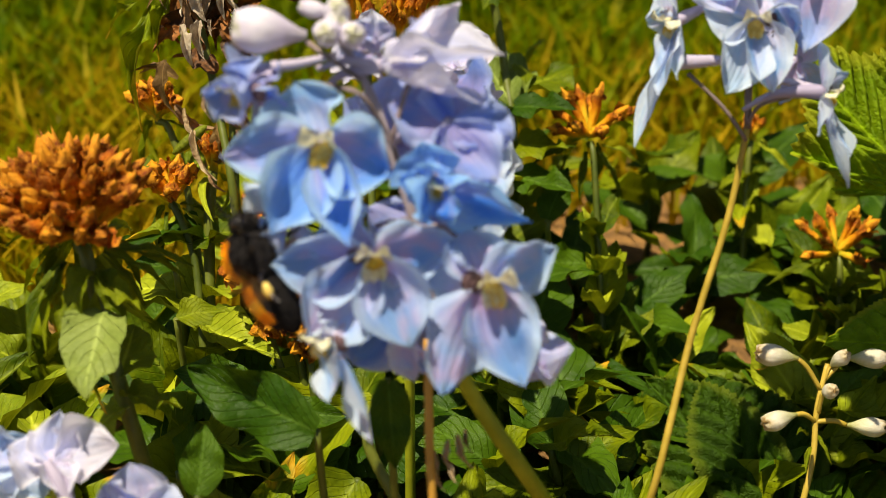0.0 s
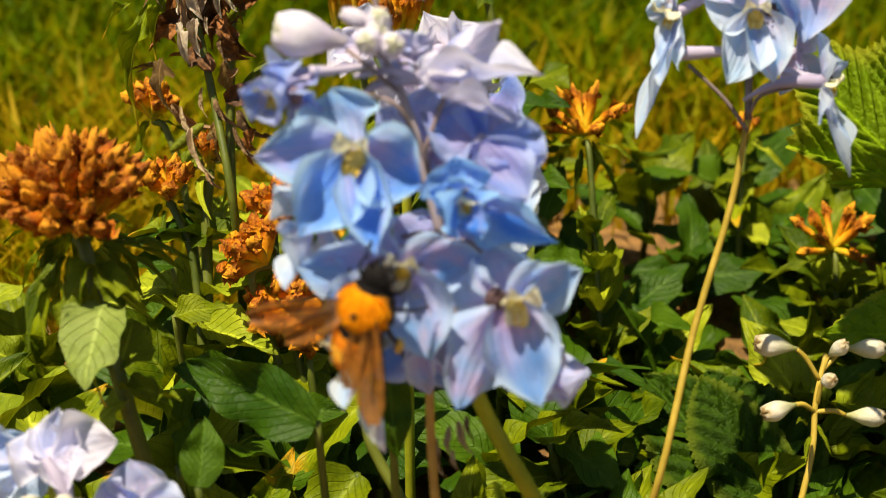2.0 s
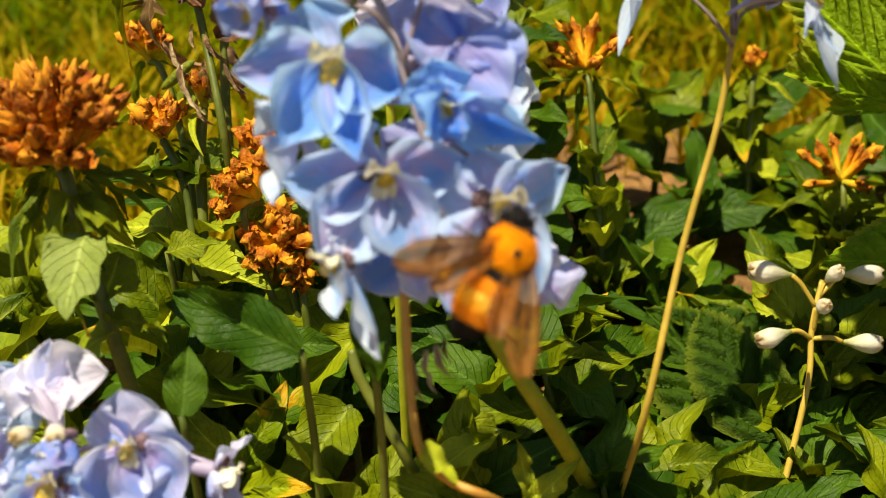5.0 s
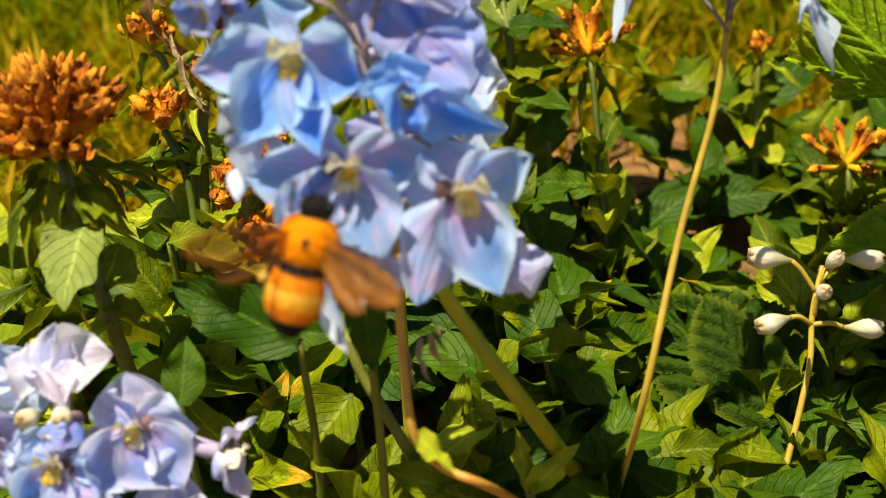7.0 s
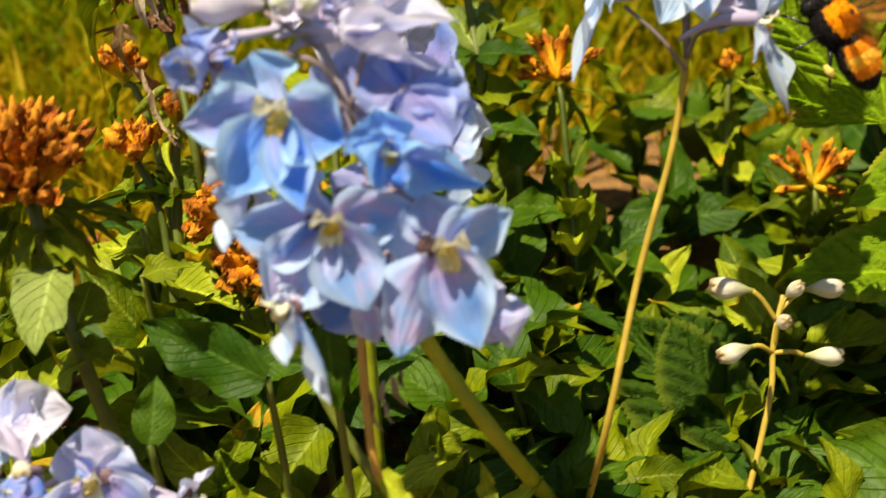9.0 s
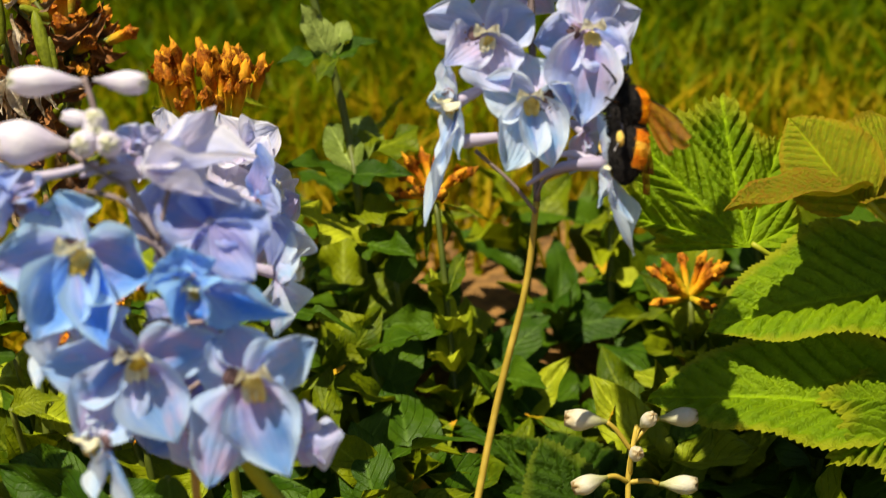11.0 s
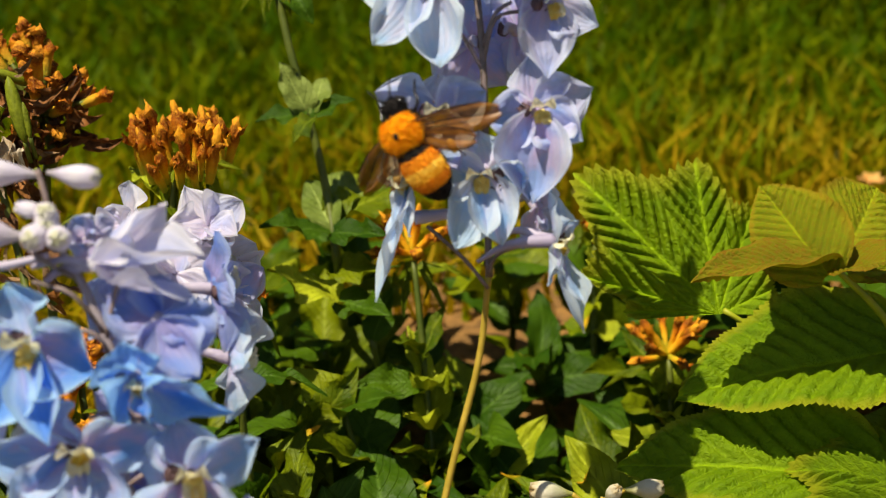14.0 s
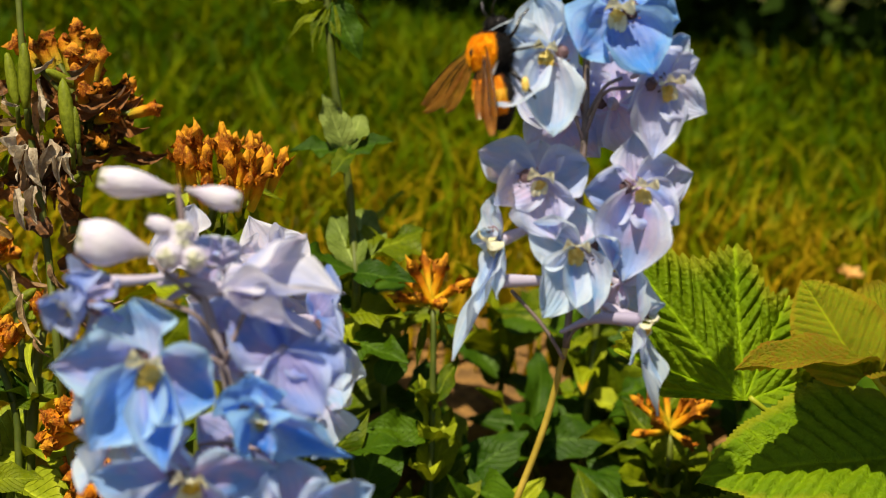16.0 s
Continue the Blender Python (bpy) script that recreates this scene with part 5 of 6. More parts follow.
    for a, b in (((-0.0717, 0.3544, 0.1207), (-0.0820, 0.3371, 0.0971)), ((-0.0675, 0.3557, 0.1232), (-0.0737, 0.3439, 0.1099)), ((-0.0759, 0.3547, 0.1214), (-0.0847, 0.3481, 0.1178))):
        lay_leaf(p, LEAF_CURLED, a, b, (0.1761, -0.5707, 0.8020), 0.5)


pod_plant()


def tall_stem():
    """An upright leafy stem with narrow leaf pairs and drying leaves at the top."""
    p = thing("leafy_plant", (0.0125, 0.4349, 0.0000), "tall green stem with paired leaves before the lawn", "plant")
    stem(p, [p.location, (0.0195, 0.3875, 0.0642), (0.0173, 0.3979, 0.0884), (0.0135, 0.4059, 0.1081), (0.0091, 0.4137, 0.1276), (0.0056, 0.4243, 0.1477), (0.0036, 0.4333, 0.1649)], 0.0013, 0.0011, STEM_DARK)
    rows = (((0.0133, 0.4055, 0.1091), (0.0079, 0.4075, 0.1249), LEAF_BIG_HOARY), ((0.0147, 0.4044, 0.1096), (0.0177, 0.4178, 0.1171), LEAF_BIG_HOARY), ((0.0142, 0.4041, 0.1091), (0.0273, 0.4072, 0.1141), LEAF_BIG_DARK),
            ((0.0134, 0.4041, 0.1092), (-0.0019, 0.4043, 0.1106), LEAF_BIG_DARK), ((0.0155, 0.4000, 0.1102), (0.0108, 0.3901, 0.1095), LEAF_BIG_GREEN),
            ((0.0187, 0.3926, 0.0782), (0.0192, 0.4210, 0.0874), LEAF_BIG_HOARY), ((0.0191, 0.3889, 0.0801), (0.0382, 0.4088, 0.0898), LEAF_BIG_GREEN), ((0.0188, 0.3889, 0.0802), (0.0113, 0.4039, 0.0911), LEAF_BIG_HOARY))
    low_rows = (
            ((0.0195, 0.3845, 0.0806), (0.0347, 0.3744, 0.0873), LEAF_BIG_DARK), ((0.0187, 0.3881, 0.0787), (0.0016, 0.3798, 0.0907), LEAF_BIG_DARK), ((0.0194, 0.3829, 0.0687), (0.0326, 0.3737, 0.0772), LEAF_BIG_GREEN),
            ((0.0196, 0.3791, 0.0616), (0.0045, 0.3740, 0.0795), LEAF_BIG_PALE), ((0.0196, 0.3791, 0.0616), (0.0342, 0.3642, 0.0681), LEAF_BIG_DARK),
            ((0.0061, 0.4231, 0.1451), (-0.0057, 0.4152, 0.1406), BRACTS[0]),
            ((0.0062, 0.4235, 0.1460), (-0.0102, 0.4257, 0.1485), BRACTS[0]),
            ((0.0064, 0.4231, 0.1451), (-0.0011, 0.4127, 0.1393), BRACTS[1]),
            ((0.0068, 0.4233, 0.1455), (0.0034, 0.4133, 0.1396), BRACTS[0]),
            ((0.0075, 0.4237, 0.1461), (0.0169, 0.4137, 0.1339), LEAF_BIG_DARK),
            ((0.0076, 0.4241, 0.1469), (0.0210, 0.4271, 0.1416), BRACTS[0]),
            ((0.0071, 0.4233, 0.1454), (0.0106, 0.4124, 0.1369), BRACTS[0]),
            ((0.0064, 0.4245, 0.1477), (-0.0027, 0.4200, 0.1538), BRACTS[1]),
            ((0.0072, 0.4237, 0.1462), (0.0121, 0.4268, 0.1339), LEAF_BIG_DARK))
    for b, t, mesh in rows + low_rows:
        lay_leaf(p, mesh, b, t, (-0.1759, -0.2168, 0.9602), 1.25)
    for k in range(22):
        a = k * 2.4
        d = (Vector((0.0290, 0.2866, 0.9576)) * 0.8 + Vector((math.cos(a), math.sin(a) * 0.6, 0.1)) * 0.6).normalized()
        part("dried_floret", TUBES[k % 6], p, facing(toward(p, (0.0072, 0.4251, 0.1488)), d, (1, 0, 0), k * 40, 0.014))


tall_stem()


# ---- low leafy bed ----
def leafy_plant(x, y, h, seed, lean=0.25):
    r = random.Random(seed)
    p = thing("leafy_shoot", (x, y, 0.0), "low green leafy shoot with paired lance-shaped leaves", "plant", "leafy shoots in the bed")
    top = Vector((x + r.uniform(-lean, lean) * h, y + r.uniform(-lean, lean) * h, h))
    mid = Vector((x, y, 0)).lerp(top, 0.5) + Vector((r.uniform(-1, 1), r.uniform(-1, 1), 0)) * h * 0.08
    stem(p, [(x, y, -0.004), mid, top], 0.0013, 0.0008, STEM_DARK)
    line = spline([(x, y, 0), mid, top], 6)
    n = max(3, int(h / 0.013))
    a = r.uniform(0, 3)
    for k in range(n):
        s = (k + 1) / n
        c = line[int(s * (len(line) - 1))]
        a += math.pi / 2 + r.uniform(-0.3, 0.3)
        size = 0.043 * (1 - 0.42 * s) * r.uniform(0.8, 1.2)
        for sgn in (0, math.pi):
            rise = 0.35 + 1.0 * s + r.uniform(-0.45, 0.45)
            out = Vector((math.cos(a + sgn), math.sin(a + sgn), rise)).normalized()
            # Shade in leaf colour: paler where lit at left, darker low down and front right.
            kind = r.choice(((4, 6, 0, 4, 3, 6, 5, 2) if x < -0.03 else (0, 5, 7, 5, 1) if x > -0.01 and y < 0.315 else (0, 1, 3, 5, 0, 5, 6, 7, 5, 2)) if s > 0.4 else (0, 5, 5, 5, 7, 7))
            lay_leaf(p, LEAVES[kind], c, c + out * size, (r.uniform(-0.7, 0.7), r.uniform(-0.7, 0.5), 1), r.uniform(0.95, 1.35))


def bed():
    r = random.Random(21)
    made = 0
    for y0 in (0.262, 0.286, 0.310, 0.334, 0.358, 0.382, 0.406, 0.430, 0.452):
        x0 = -0.19 - 0.15 * (y0 - 0.26)
        while x0 < 0.27:
            x, y = x0 + r.uniform(-0.009, 0.009), y0 + r.uniform(-0.009, 0.009)
            h = (0.022 + 0.20 * (y - 0.262)) * r.uniform(0.65, 1.08)
            if y > 0.42 and x > 0.08:
                h *= 0.6
            if 0.045 < x < 0.125 and y < 0.37:
                h *= 0.35
            if 0.03 < x < 0.115 and 0.36 < y < 0.44:
                h *= 0.5
            if r.random() < 0.10:
                h *= 0.45
            if x < 0.0 and y > 0.365:
                h *= 0.5
            if x < -0.045 and y > 0.36:
                x0 += 0.028
                continue
            if (0.07 < x < 0.095 and 0.362 < y < 0.388) or r.random() < (0.22 if y > 0.37 else 0.06):
                x0 += 0.028
                continue
            leafy_plant(x, y, h, 100 + made)
            made += 1
            x0 += 0.025 + 0.006 * (y0 > 0.4)


bed()


def broad_leaf(b, t, mesh, wide, up):
    """A larger leaf that stands out in the bed, on its own short stalk."""
    base = Vector(b)
    p = thing("broad_leaf", (base.x, base.y, 0.0), "broad green leaf with a drying yellow tip" if mesh is LEAF_BIG_TIPPED else "broad green leaf on a short stalk", "leaf", "broad leaves in the bed")
    stem(p, [(base.x, base.y, -0.003), (base.x + 0.001, base.y + 0.001, base.z * 0.5), base], 0.0011, 0.0008, STEM_DARK)
    lay_leaf(p, mesh, b, t, up, wide, "blade")


broad_leaf((-0.0165, 0.2986, 0.0419), (-0.0384, 0.2855, 0.0288), LEAF_BIG_TIPPED, 1.0, (0.1, -0.4, 0.9))
broad_leaf((0.0318, 0.3325, 0.0126), (0.0431, 0.3392, 0.0281), LEAF_BIG_TIPPED, 1.3, (-0.6, -0.6, 0.4))
broad_leaf((0.0142, 0.3136, 0.0317), (0.0394, 0.3119, 0.0261), LEAF_BIG_TIPPED, 1.25, (0.0, -0.5, 0.8))
broad_leaf((0.0654, 0.3651, 0.0081), (0.0803, 0.3756, 0.0087), LEAF_BIG_PALE, 1.4, (0, -0.5, 0.8))
broad_leaf((-0.0433, 0.2907, 0.0476), (-0.0638, 0.2972, 0.0529), LEAF_BIG_DARK, 1.3, (0.2, -0.6, 0.7))
broad_leaf((-0.0584, 0.2683, 0.0427), (-0.0548, 0.2808, 0.0480), LEAF_BIG_DARK, 1.5, (0.5, -0.7, 0.3))
broad_leaf((-0.0197, 0.2791, 0.0326), (-0.0353, 0.2575, 0.0206), LEAF_BIG_GREEN, 1.2, (-0.2, -0.6, 0.7))
broad_leaf((-0.0395, 0.2960, 0.0395), (-0.0229, 0.2929, 0.0409), LEAF_BIG_DARK, 1.3, (0, -0.6, 0.7))
broad_leaf((0.0141, 0.2672, 0.0335), (-0.0091, 0.2500, 0.0302), LEAF_BIG_PALE, 0.7, (0, -0.4, 0.9))
broad_leaf((0.0204, 0.2463, 0.0292), (0.0190, 0.2491, 0.0432), LEAF_BIG_PALE, 0.6, (0.3, -0.8, 0.3))
broad_leaf((0.0210, 0.2463, 0.0292), (0.0307, 0.2480, 0.0401), LEAF_BIG_PALE, 0.7, (-0.3, -0.6, 0.6))
broad_leaf((0.0543, 0.2782, 0.0149), (0.0735, 0.2763, 0.0181), LEAF_BIG_GREEN, 0.9, (0, -0.5, 0.8))
broad_leaf((0.0390, 0.3048, 0.0131), (0.0485, 0.3189, 0.0206), LEAF_BIG_GREEN, 1.3, (-0.4, -0.8, 0.4))
broad_leaf((0.0427, 0.2795, 0.0010), (0.0484, 0.3008, 0.0222), LEAF_BIG_GREEN, 1.1, (-0.5, -0.8, 0.2))
broad_leaf((-0.0640, 0.3093, 0.0577), (-0.0515, 0.3080, 0.0626), LEAF_BIG_GREEN, 1.2, (0, -0.4, 0.9))
broad_leaf((-0.0665, 0.3260, 0.0624), (-0.0774, 0.3226, 0.0661), LEAF_BIG_DARK, 1.3, (0, -0.4, 0.9))
broad_leaf((0.0293, 0.3729, 0.0520), (0.0345, 0.3805, 0.0655), LEAF_BIG_DARK, 1.4, (-0.5, -0.8, 0.4))
broad_leaf((0.0430, 0.3672, 0.0403), (0.0257, 0.3608, 0.0476), LEAF_BIG_DARK, 1.3, (0, -0.5, 0.8))
broad_leaf((-0.0108, 0.2450, 0.0820), (-0.0091, 0.2364, 0.0660), LEAF_BIG_DARK, 1.1, (0.2, -0.9, 0.1))
# The next two stand in shade; their dark green holds part of it.
broad_leaf((-0.0261, 0.2560, 0.0622), (-0.0563, 0.2656, 0.0716), LEAF_BIG_DARK, 1.05, (-0.25, -0.85, 0.35))
broad_leaf((-0.0493, 0.2418, 0.0564), (-0.0476, 0.2506, 0.0679), LEAF_BIG_DARK, 1.5, (0.15, -0.88, 0.3))
broad_leaf((0.0899, 0.2820, 0.0010), (0.0933, 0.2826, 0.0104), LEAF_BIG_PALE, 1.6, (0.2, -0.8, 0.4))


def loose_stalks():
    """Bent stalks under the blue spike, and the papery remains caught on them."""
    p = thing("bent_stalk", (0.0300, 0.2666, 0.0000), "bent orange-brown stalk with papery husks and small shoots", "plant")
    stem(p, [p.location, (0.0143, 0.2262, 0.0451), (0.0047, 0.2247, 0.0519), (-0.0007, 0.2240, 0.0599), (-0.0023, 0.2281, 0.0719), (-0.0027, 0.2334, 0.0860), (-0.0029, 0.2385, 0.0952)], 0.0010, 0.0008, STEM_ORANGE)
    r = random.Random(2)
    husks = [lance_leaf("husk", m, 0.34, 1.2, 0.4, 1.0, 0.35, 40 + k) for k, m in enumerate((HUSK, HUSK_BROWN, LEAF_DRY))]
    for a, b in (((0.0009, 0.2330, 0.0762), (0.0002, 0.2267, 0.0690)), ((0.0026, 0.2336, 0.0770), (0.0055, 0.2268, 0.0687)), ((-0.0018, 0.2319, 0.0744), (-0.0005, 0.2241, 0.0643)), ((0.0042, 0.2341, 0.0779), (0.0051, 0.2288, 0.0724)), ((0.0014, 0.2296, 0.0733), (0.0024, 0.2245, 0.0691))):
        lay_leaf(p, husks[r.randrange(3)], a, Vector(a).lerp(Vector(b), 0.65), (0.0507, -0.8245, 0.5636), 0.6, "husk")
    lay_leaf(p, LEAF_BIG_PALE, (-0.0007, 0.2243, 0.0603), (0.0067, 0.2181, 0.0569), (0.1723, -0.2751, 0.9459), 0.8)
    q = thing("dark_stalk", (-0.0012, 0.2781, 0.0000), "dark green stalk leaning among leaves", "plant")
    stem(q, [q.location, (-0.0044, 0.2558, 0.0317), (-0.0144, 0.2608, 0.0506), (-0.0166, 0.2643, 0.0571)], 0.0013, 0.0012, STEM_DARK)


loose_stalks()


# ---- berry bush ----
def palm_leaf(name, mat, lobes, seed, pleat=0.045, cup=0.10, rate=11.0, pad=26):
    """A broad toothed leaf with main veins fanning from its base, pleated along the side veins. Unit length, base at the origin, tip along +Y."""
    nth, nr = 420, 64
    verts, uvs, faces = [], [], []
    rays = sorted((math.radians(a), ln) for a, ln in lobes)
    low, span = rays[0][0] - math.radians(pad), rays[-1][0] - rays[0][0] + math.radians(pad + 26)
    for i in range(nth + 1):
        th = low + span * i / nth
        k = max(0, min(len(rays) - 2, sum(1 for a, _ in rays if a < th) - 1))
        (a0, l0), (a1, l1) = rays[k], rays[k + 1]
        f = (th - a0) / (a1 - a0)
        if f < 0:
            out, w, near = l0 * (1 - 0.55 * f * f), -f, a0
        elif f > 1:
            out, w, near = l1 * (1 - 0.55 * (f - 1) ** 2), f - 1, a1
        else:
            g = f * f * (3 - 2 * f)
            out = (l0 + (l1 - l0) * g) * (1 - 0.15 * math.sin(math.pi * f) ** 2)
            w, near = (2 * f, a0) if f < 0.5 else (2 - 2 * f, a1)
        tooth = 0.045 * (abs((th * 17 + 0.3 * math.sin(th * 7 + seed)) % 1 - 0.5) * 2 - 0.5) + 0.018 * ((th * 7 + 0.4 * math.sin(th * 5)) % 1 - 0.5)
        w = min(1.0, w)
        for j in range(nr + 1):
            q = (j / nr) ** 0.9
            rr = out * q * (1 + tooth * max(0.0, (q - 0.86) / 0.14))
            x, y = rr * math.sin(th), rr * math.cos(th)
            along, off = rr * math.cos(th - near), abs(rr * math.sin(th - near))
            phase = (along - off * 1.45) * rate + seed + 0.10 * noise.noise(Vector((x * 5, y * 5, seed)))
            wave = 2 * abs(math.sin(phase * math.pi)) ** 0.8 - 1
            cross = abs(math.sin((off + 0.5 * along) * 70 + 3 * math.floor(phase) + 2.5 * noise.noise(Vector((x * 9, y * 9, seed)))))
            window = math.sin(math.pi * min(1, w * 0.94)) ** 0.6 * min(1, rr * 3) * min(1, (1.03 - q) * 7)
            z = pleat * 0.46 * wave * window * (0.35 + rr) + 0.12 * math.sin(math.pi * 0.5 * w) * rr + pleat * 0.10 * cross * window
            z += pleat * 0.10 * noise.noise(Vector((x * 30, y * 30, seed))) * min(1, rr * 3)
            z += cup * math.sin(rr * 2.1 + seed) * rr - 0.14 * rr * rr + 0.06 * noise.noise(Vector((x * 2, y * 2, seed + 3)))
            verts.append((x, y, z))
            vein = max(0.0, 1.6 * (1 - off / 0.014), 0.55 * (1 - (1 + wave) / 0.35) * window)
            uvs.append((q, min(1.0, vein)))
    for i in range(nth):
        for j in range(nr):
            a = i * (nr + 1) + j
            faces.append((a, a + 1, a + nr + 2, a + nr + 1))
    return mesh_of(name, verts, faces, mat, uvs)


def ovate_leaf(name, mat, seed, rate=9.0, pleat=0.030, fold=0.16, wide=0.74):
    """A broad pointed leaflet, finely toothed, puckered between its side veins. Unit length, base at the origin, tip along +Y."""
    nu, nv = 44, 110
    top = 0.42 ** 0.55 * 0.60 ** 0.82
    verts, uvs, faces = [], [], []
    for j in range(nv + 1):
        v = j / nv
        w = wide * 0.5 * ((v + 0.02) ** 0.55 * max(0.0, 1 - v) ** 0.82) / top * (1 + 0.04 * noise.noise(Vector((v * 4, seed, 0))))
        for i in range(nu + 1):
            x = (i / nu - 0.5) * 2
            q = abs(x)
            side = 1 if x > 0 else 2
            phase = (v - q * w * 1.05 + 0.012 * noise.noise(Vector((v * 6, side * 3, seed)))) * rate + 0.5 * side
            tooth = 0.065 * (1 - (phase * 3) % 1) * max(0.0, (q - 0.90) / 0.10)
            y = v - 0.08 * q * q * w - 0.03 * (1 - v) * q
            ridge = abs(math.sin(phase * math.pi)) ** 0.7
            net = abs(math.sin((q * w * 60 + 2 * math.floor(phase)) + 2.2 * noise.noise(Vector((x * 4, v * 12, seed)))))
            calm = min(1, q * 7) * min(1, (1.04 - q) * 5) * min(1, (1.02 - v) * 6)
            z = fold * q * w * 2 + pleat * (ridge - 0.6 + 0.22 * net) * calm - 0.10 * v * v + 0.05 * noise.noise(Vector((x * 1.5, v * 2.4, seed + 3)))
            z += 0.018 * math.sin(v * 17 + 4 * side + seed) * q ** 3
            verts.append((x * w * (1 + tooth), y + tooth * 0.3, z))
            uvs.append((q, min(1.0, max(0.0, 1 - q * w / 0.008, 0.8 * (1 - ridge / 0.35) * calm))))
    for j in range(nv):
        for i in range(nu):
            k = j * (nu + 1) + i
            faces.append((k, k + 1, k + nu + 2, k + nu + 1))
    return mesh_of(name, verts, faces, mat, uvs)


WIDE = ((-68, 0.72), (-34, 0.92), (0, 1.0), (34, 0.94), (70, 0.76))
FAN = ((-44, 0.46), (-30, 0.70), (0, 1.0), (37, 0.79), (63, 0.58), (109, 0.32))
BERRY_FAN = palm_leaf("blade", BERRY, FAN, 6.0, 0.066, 0.03, rate=10.5, pad=6)
BERRY_BIG = palm_leaf("blade", BERRY, WIDE, 1.0, 0.10, rate=8.0)
BERRY_SIDE = ovate_leaf("blade", BERRY, 2.0, rate=10, pleat=0.036)
BERRY_RED = ovate_leaf("blade", BERRY_YOUNG, 3.0, rate=14, pleat=0.028)
BERRY_YELLOW = ovate_leaf("blade", BERRY_FRESH, 7.0, rate=11, pleat=0.036)
BERRY_LOW = ovate_leaf("blade", BERRY_SHADED, 5.0, rate=6.5, pleat=0.085)


def berry_leaf(plant, mesh, base, tip, up, wide=1.0):
    return lay_leaf(plant, mesh, base, tip, up, wide, "leaf_blade")


def berry_bush():
    p = thing("berry_bush", (0.1684, 0.3362, 0.0000), "berry bush with broad toothed sunlit green leaves", "shrub")
    joint = (0.1690, 0.3297, 0.0587)
    stem(p, [p.location, (0.1697, 0.3193, 0.0381), joint], 0.0014, 0.0010, STEM_GREEN)
    stem(p, [joint, (0.1622, 0.3314, 0.0767), (0.1484, 0.3316, 0.0928)], 0.0012, 0.0008, STEM_GREEN)
    stem(p, [joint, (0.1439, 0.3383, 0.0626), (0.1233, 0.3391, 0.0770)], 0.0009, 0.0007, STEM_GREEN)
    stem(p, [joint, (0.1666, 0.3286, 0.0613)], 0.0010, 0.0007, STEM_GREEN)
    stem(p, [(0.1694, 0.3213, 0.0420), (0.1573, 0.3085, 0.0456)], 0.0010, 0.0007, STEM_GREEN)
    berry_leaf(p, BERRY_FAN, (0.1220, 0.3390, 0.0760), (0.0878, 0.3605, 0.1080), (0.0136, -0.8232, 0.5676), 1.0)
    berry_leaf(p, BERRY_RED, (0.1480, 0.3286, 0.0960), (0.1127, 0.3171, 0.1020), (0.0, 0.06, 1), 0.5)
    berry_leaf(p, BERRY_YELLOW, (0.1460, 0.3250, 0.0940), (0.1320, 0.3440, 0.1100), (-0.30, -0.62, 0.72), 1.1)
    berry_leaf(p, BERRY_YELLOW, (0.1501, 0.3332, 0.0914), (0.1675, 0.3618, 0.1000), (0.25, -0.7, 0.66), 1.1)
    berry_leaf(p, BERRY_RED, (0.1490, 0.3279, 0.0944), (0.1644, 0.3152, 0.1042), (0.1, -0.1, 0.98), 1.2)
    berry_leaf(p, BERRY_RED, (0.1523, 0.3372, 0.0898), (0.1760, 0.3492, 0.0914), (0.1, -0.3, 0.95), 1.2)
    berry_leaf(p, BERRY_SIDE, (0.1699, 0.3336, 0.0662), (0.1103, 0.3185, 0.0699), (-0.05, -0.3, 0.95), 0.85)
    berry_leaf(p, BERRY_BIG, (0.1446, 0.3417, 0.0604), (0.1637, 0.3564, 0.0635), (0.0, -0.5, 0.85), 0.9)
    berry_leaf(p, BERRY_SIDE, (0.1573, 0.3085, 0.0456), (0.0947, 0.3115, 0.0544), (-0.05, -0.30, 0.95), 0.8)
    berry_leaf(p, BERRY_SIDE, (0.1590, 0.3560, 0.0430), (0.1290, 0.3600, 0.0480), (0, -0.45, 0.9), 0.9)
    berry_leaf(p, BERRY_BIG, (0.1651, 0.3020, 0.0447), (0.1346, 0.2892, 0.0475), (0, -0.3, 0.95), 1.0)
    berry_leaf(p, BERRY_BIG, (0.1686, 0.3220, 0.0570), (0.1853, 0.3088, 0.0544), (0.2, -0.3, 0.9), 1.0)


berry_bush()


def low_berry():
    p = thing("berry_shoot", (0.0834, 0.2903, 0.0000), "crinkled berry leaves low down, their shade put into the dark green", "shrub")
    stem(p, [p.location, (0.0843, 0.2993, -0.0016), (0.0834, 0.3002, 0.0047)], 0.0012, 0.0009, STEM_DARK)
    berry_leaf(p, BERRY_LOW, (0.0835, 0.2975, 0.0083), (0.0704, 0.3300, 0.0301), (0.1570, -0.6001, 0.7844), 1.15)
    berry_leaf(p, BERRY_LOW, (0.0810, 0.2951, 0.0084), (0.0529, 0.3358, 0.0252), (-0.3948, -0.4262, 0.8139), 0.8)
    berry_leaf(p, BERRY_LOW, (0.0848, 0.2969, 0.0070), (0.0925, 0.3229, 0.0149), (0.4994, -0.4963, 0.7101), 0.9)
    berry_leaf(p, BERRY_SIDE, (0.1048, 0.2837, 0.0026), (0.1005, 0.3231, 0.0145), (0.1560, -0.4083, 0.8994), 1.0)


low_berry()


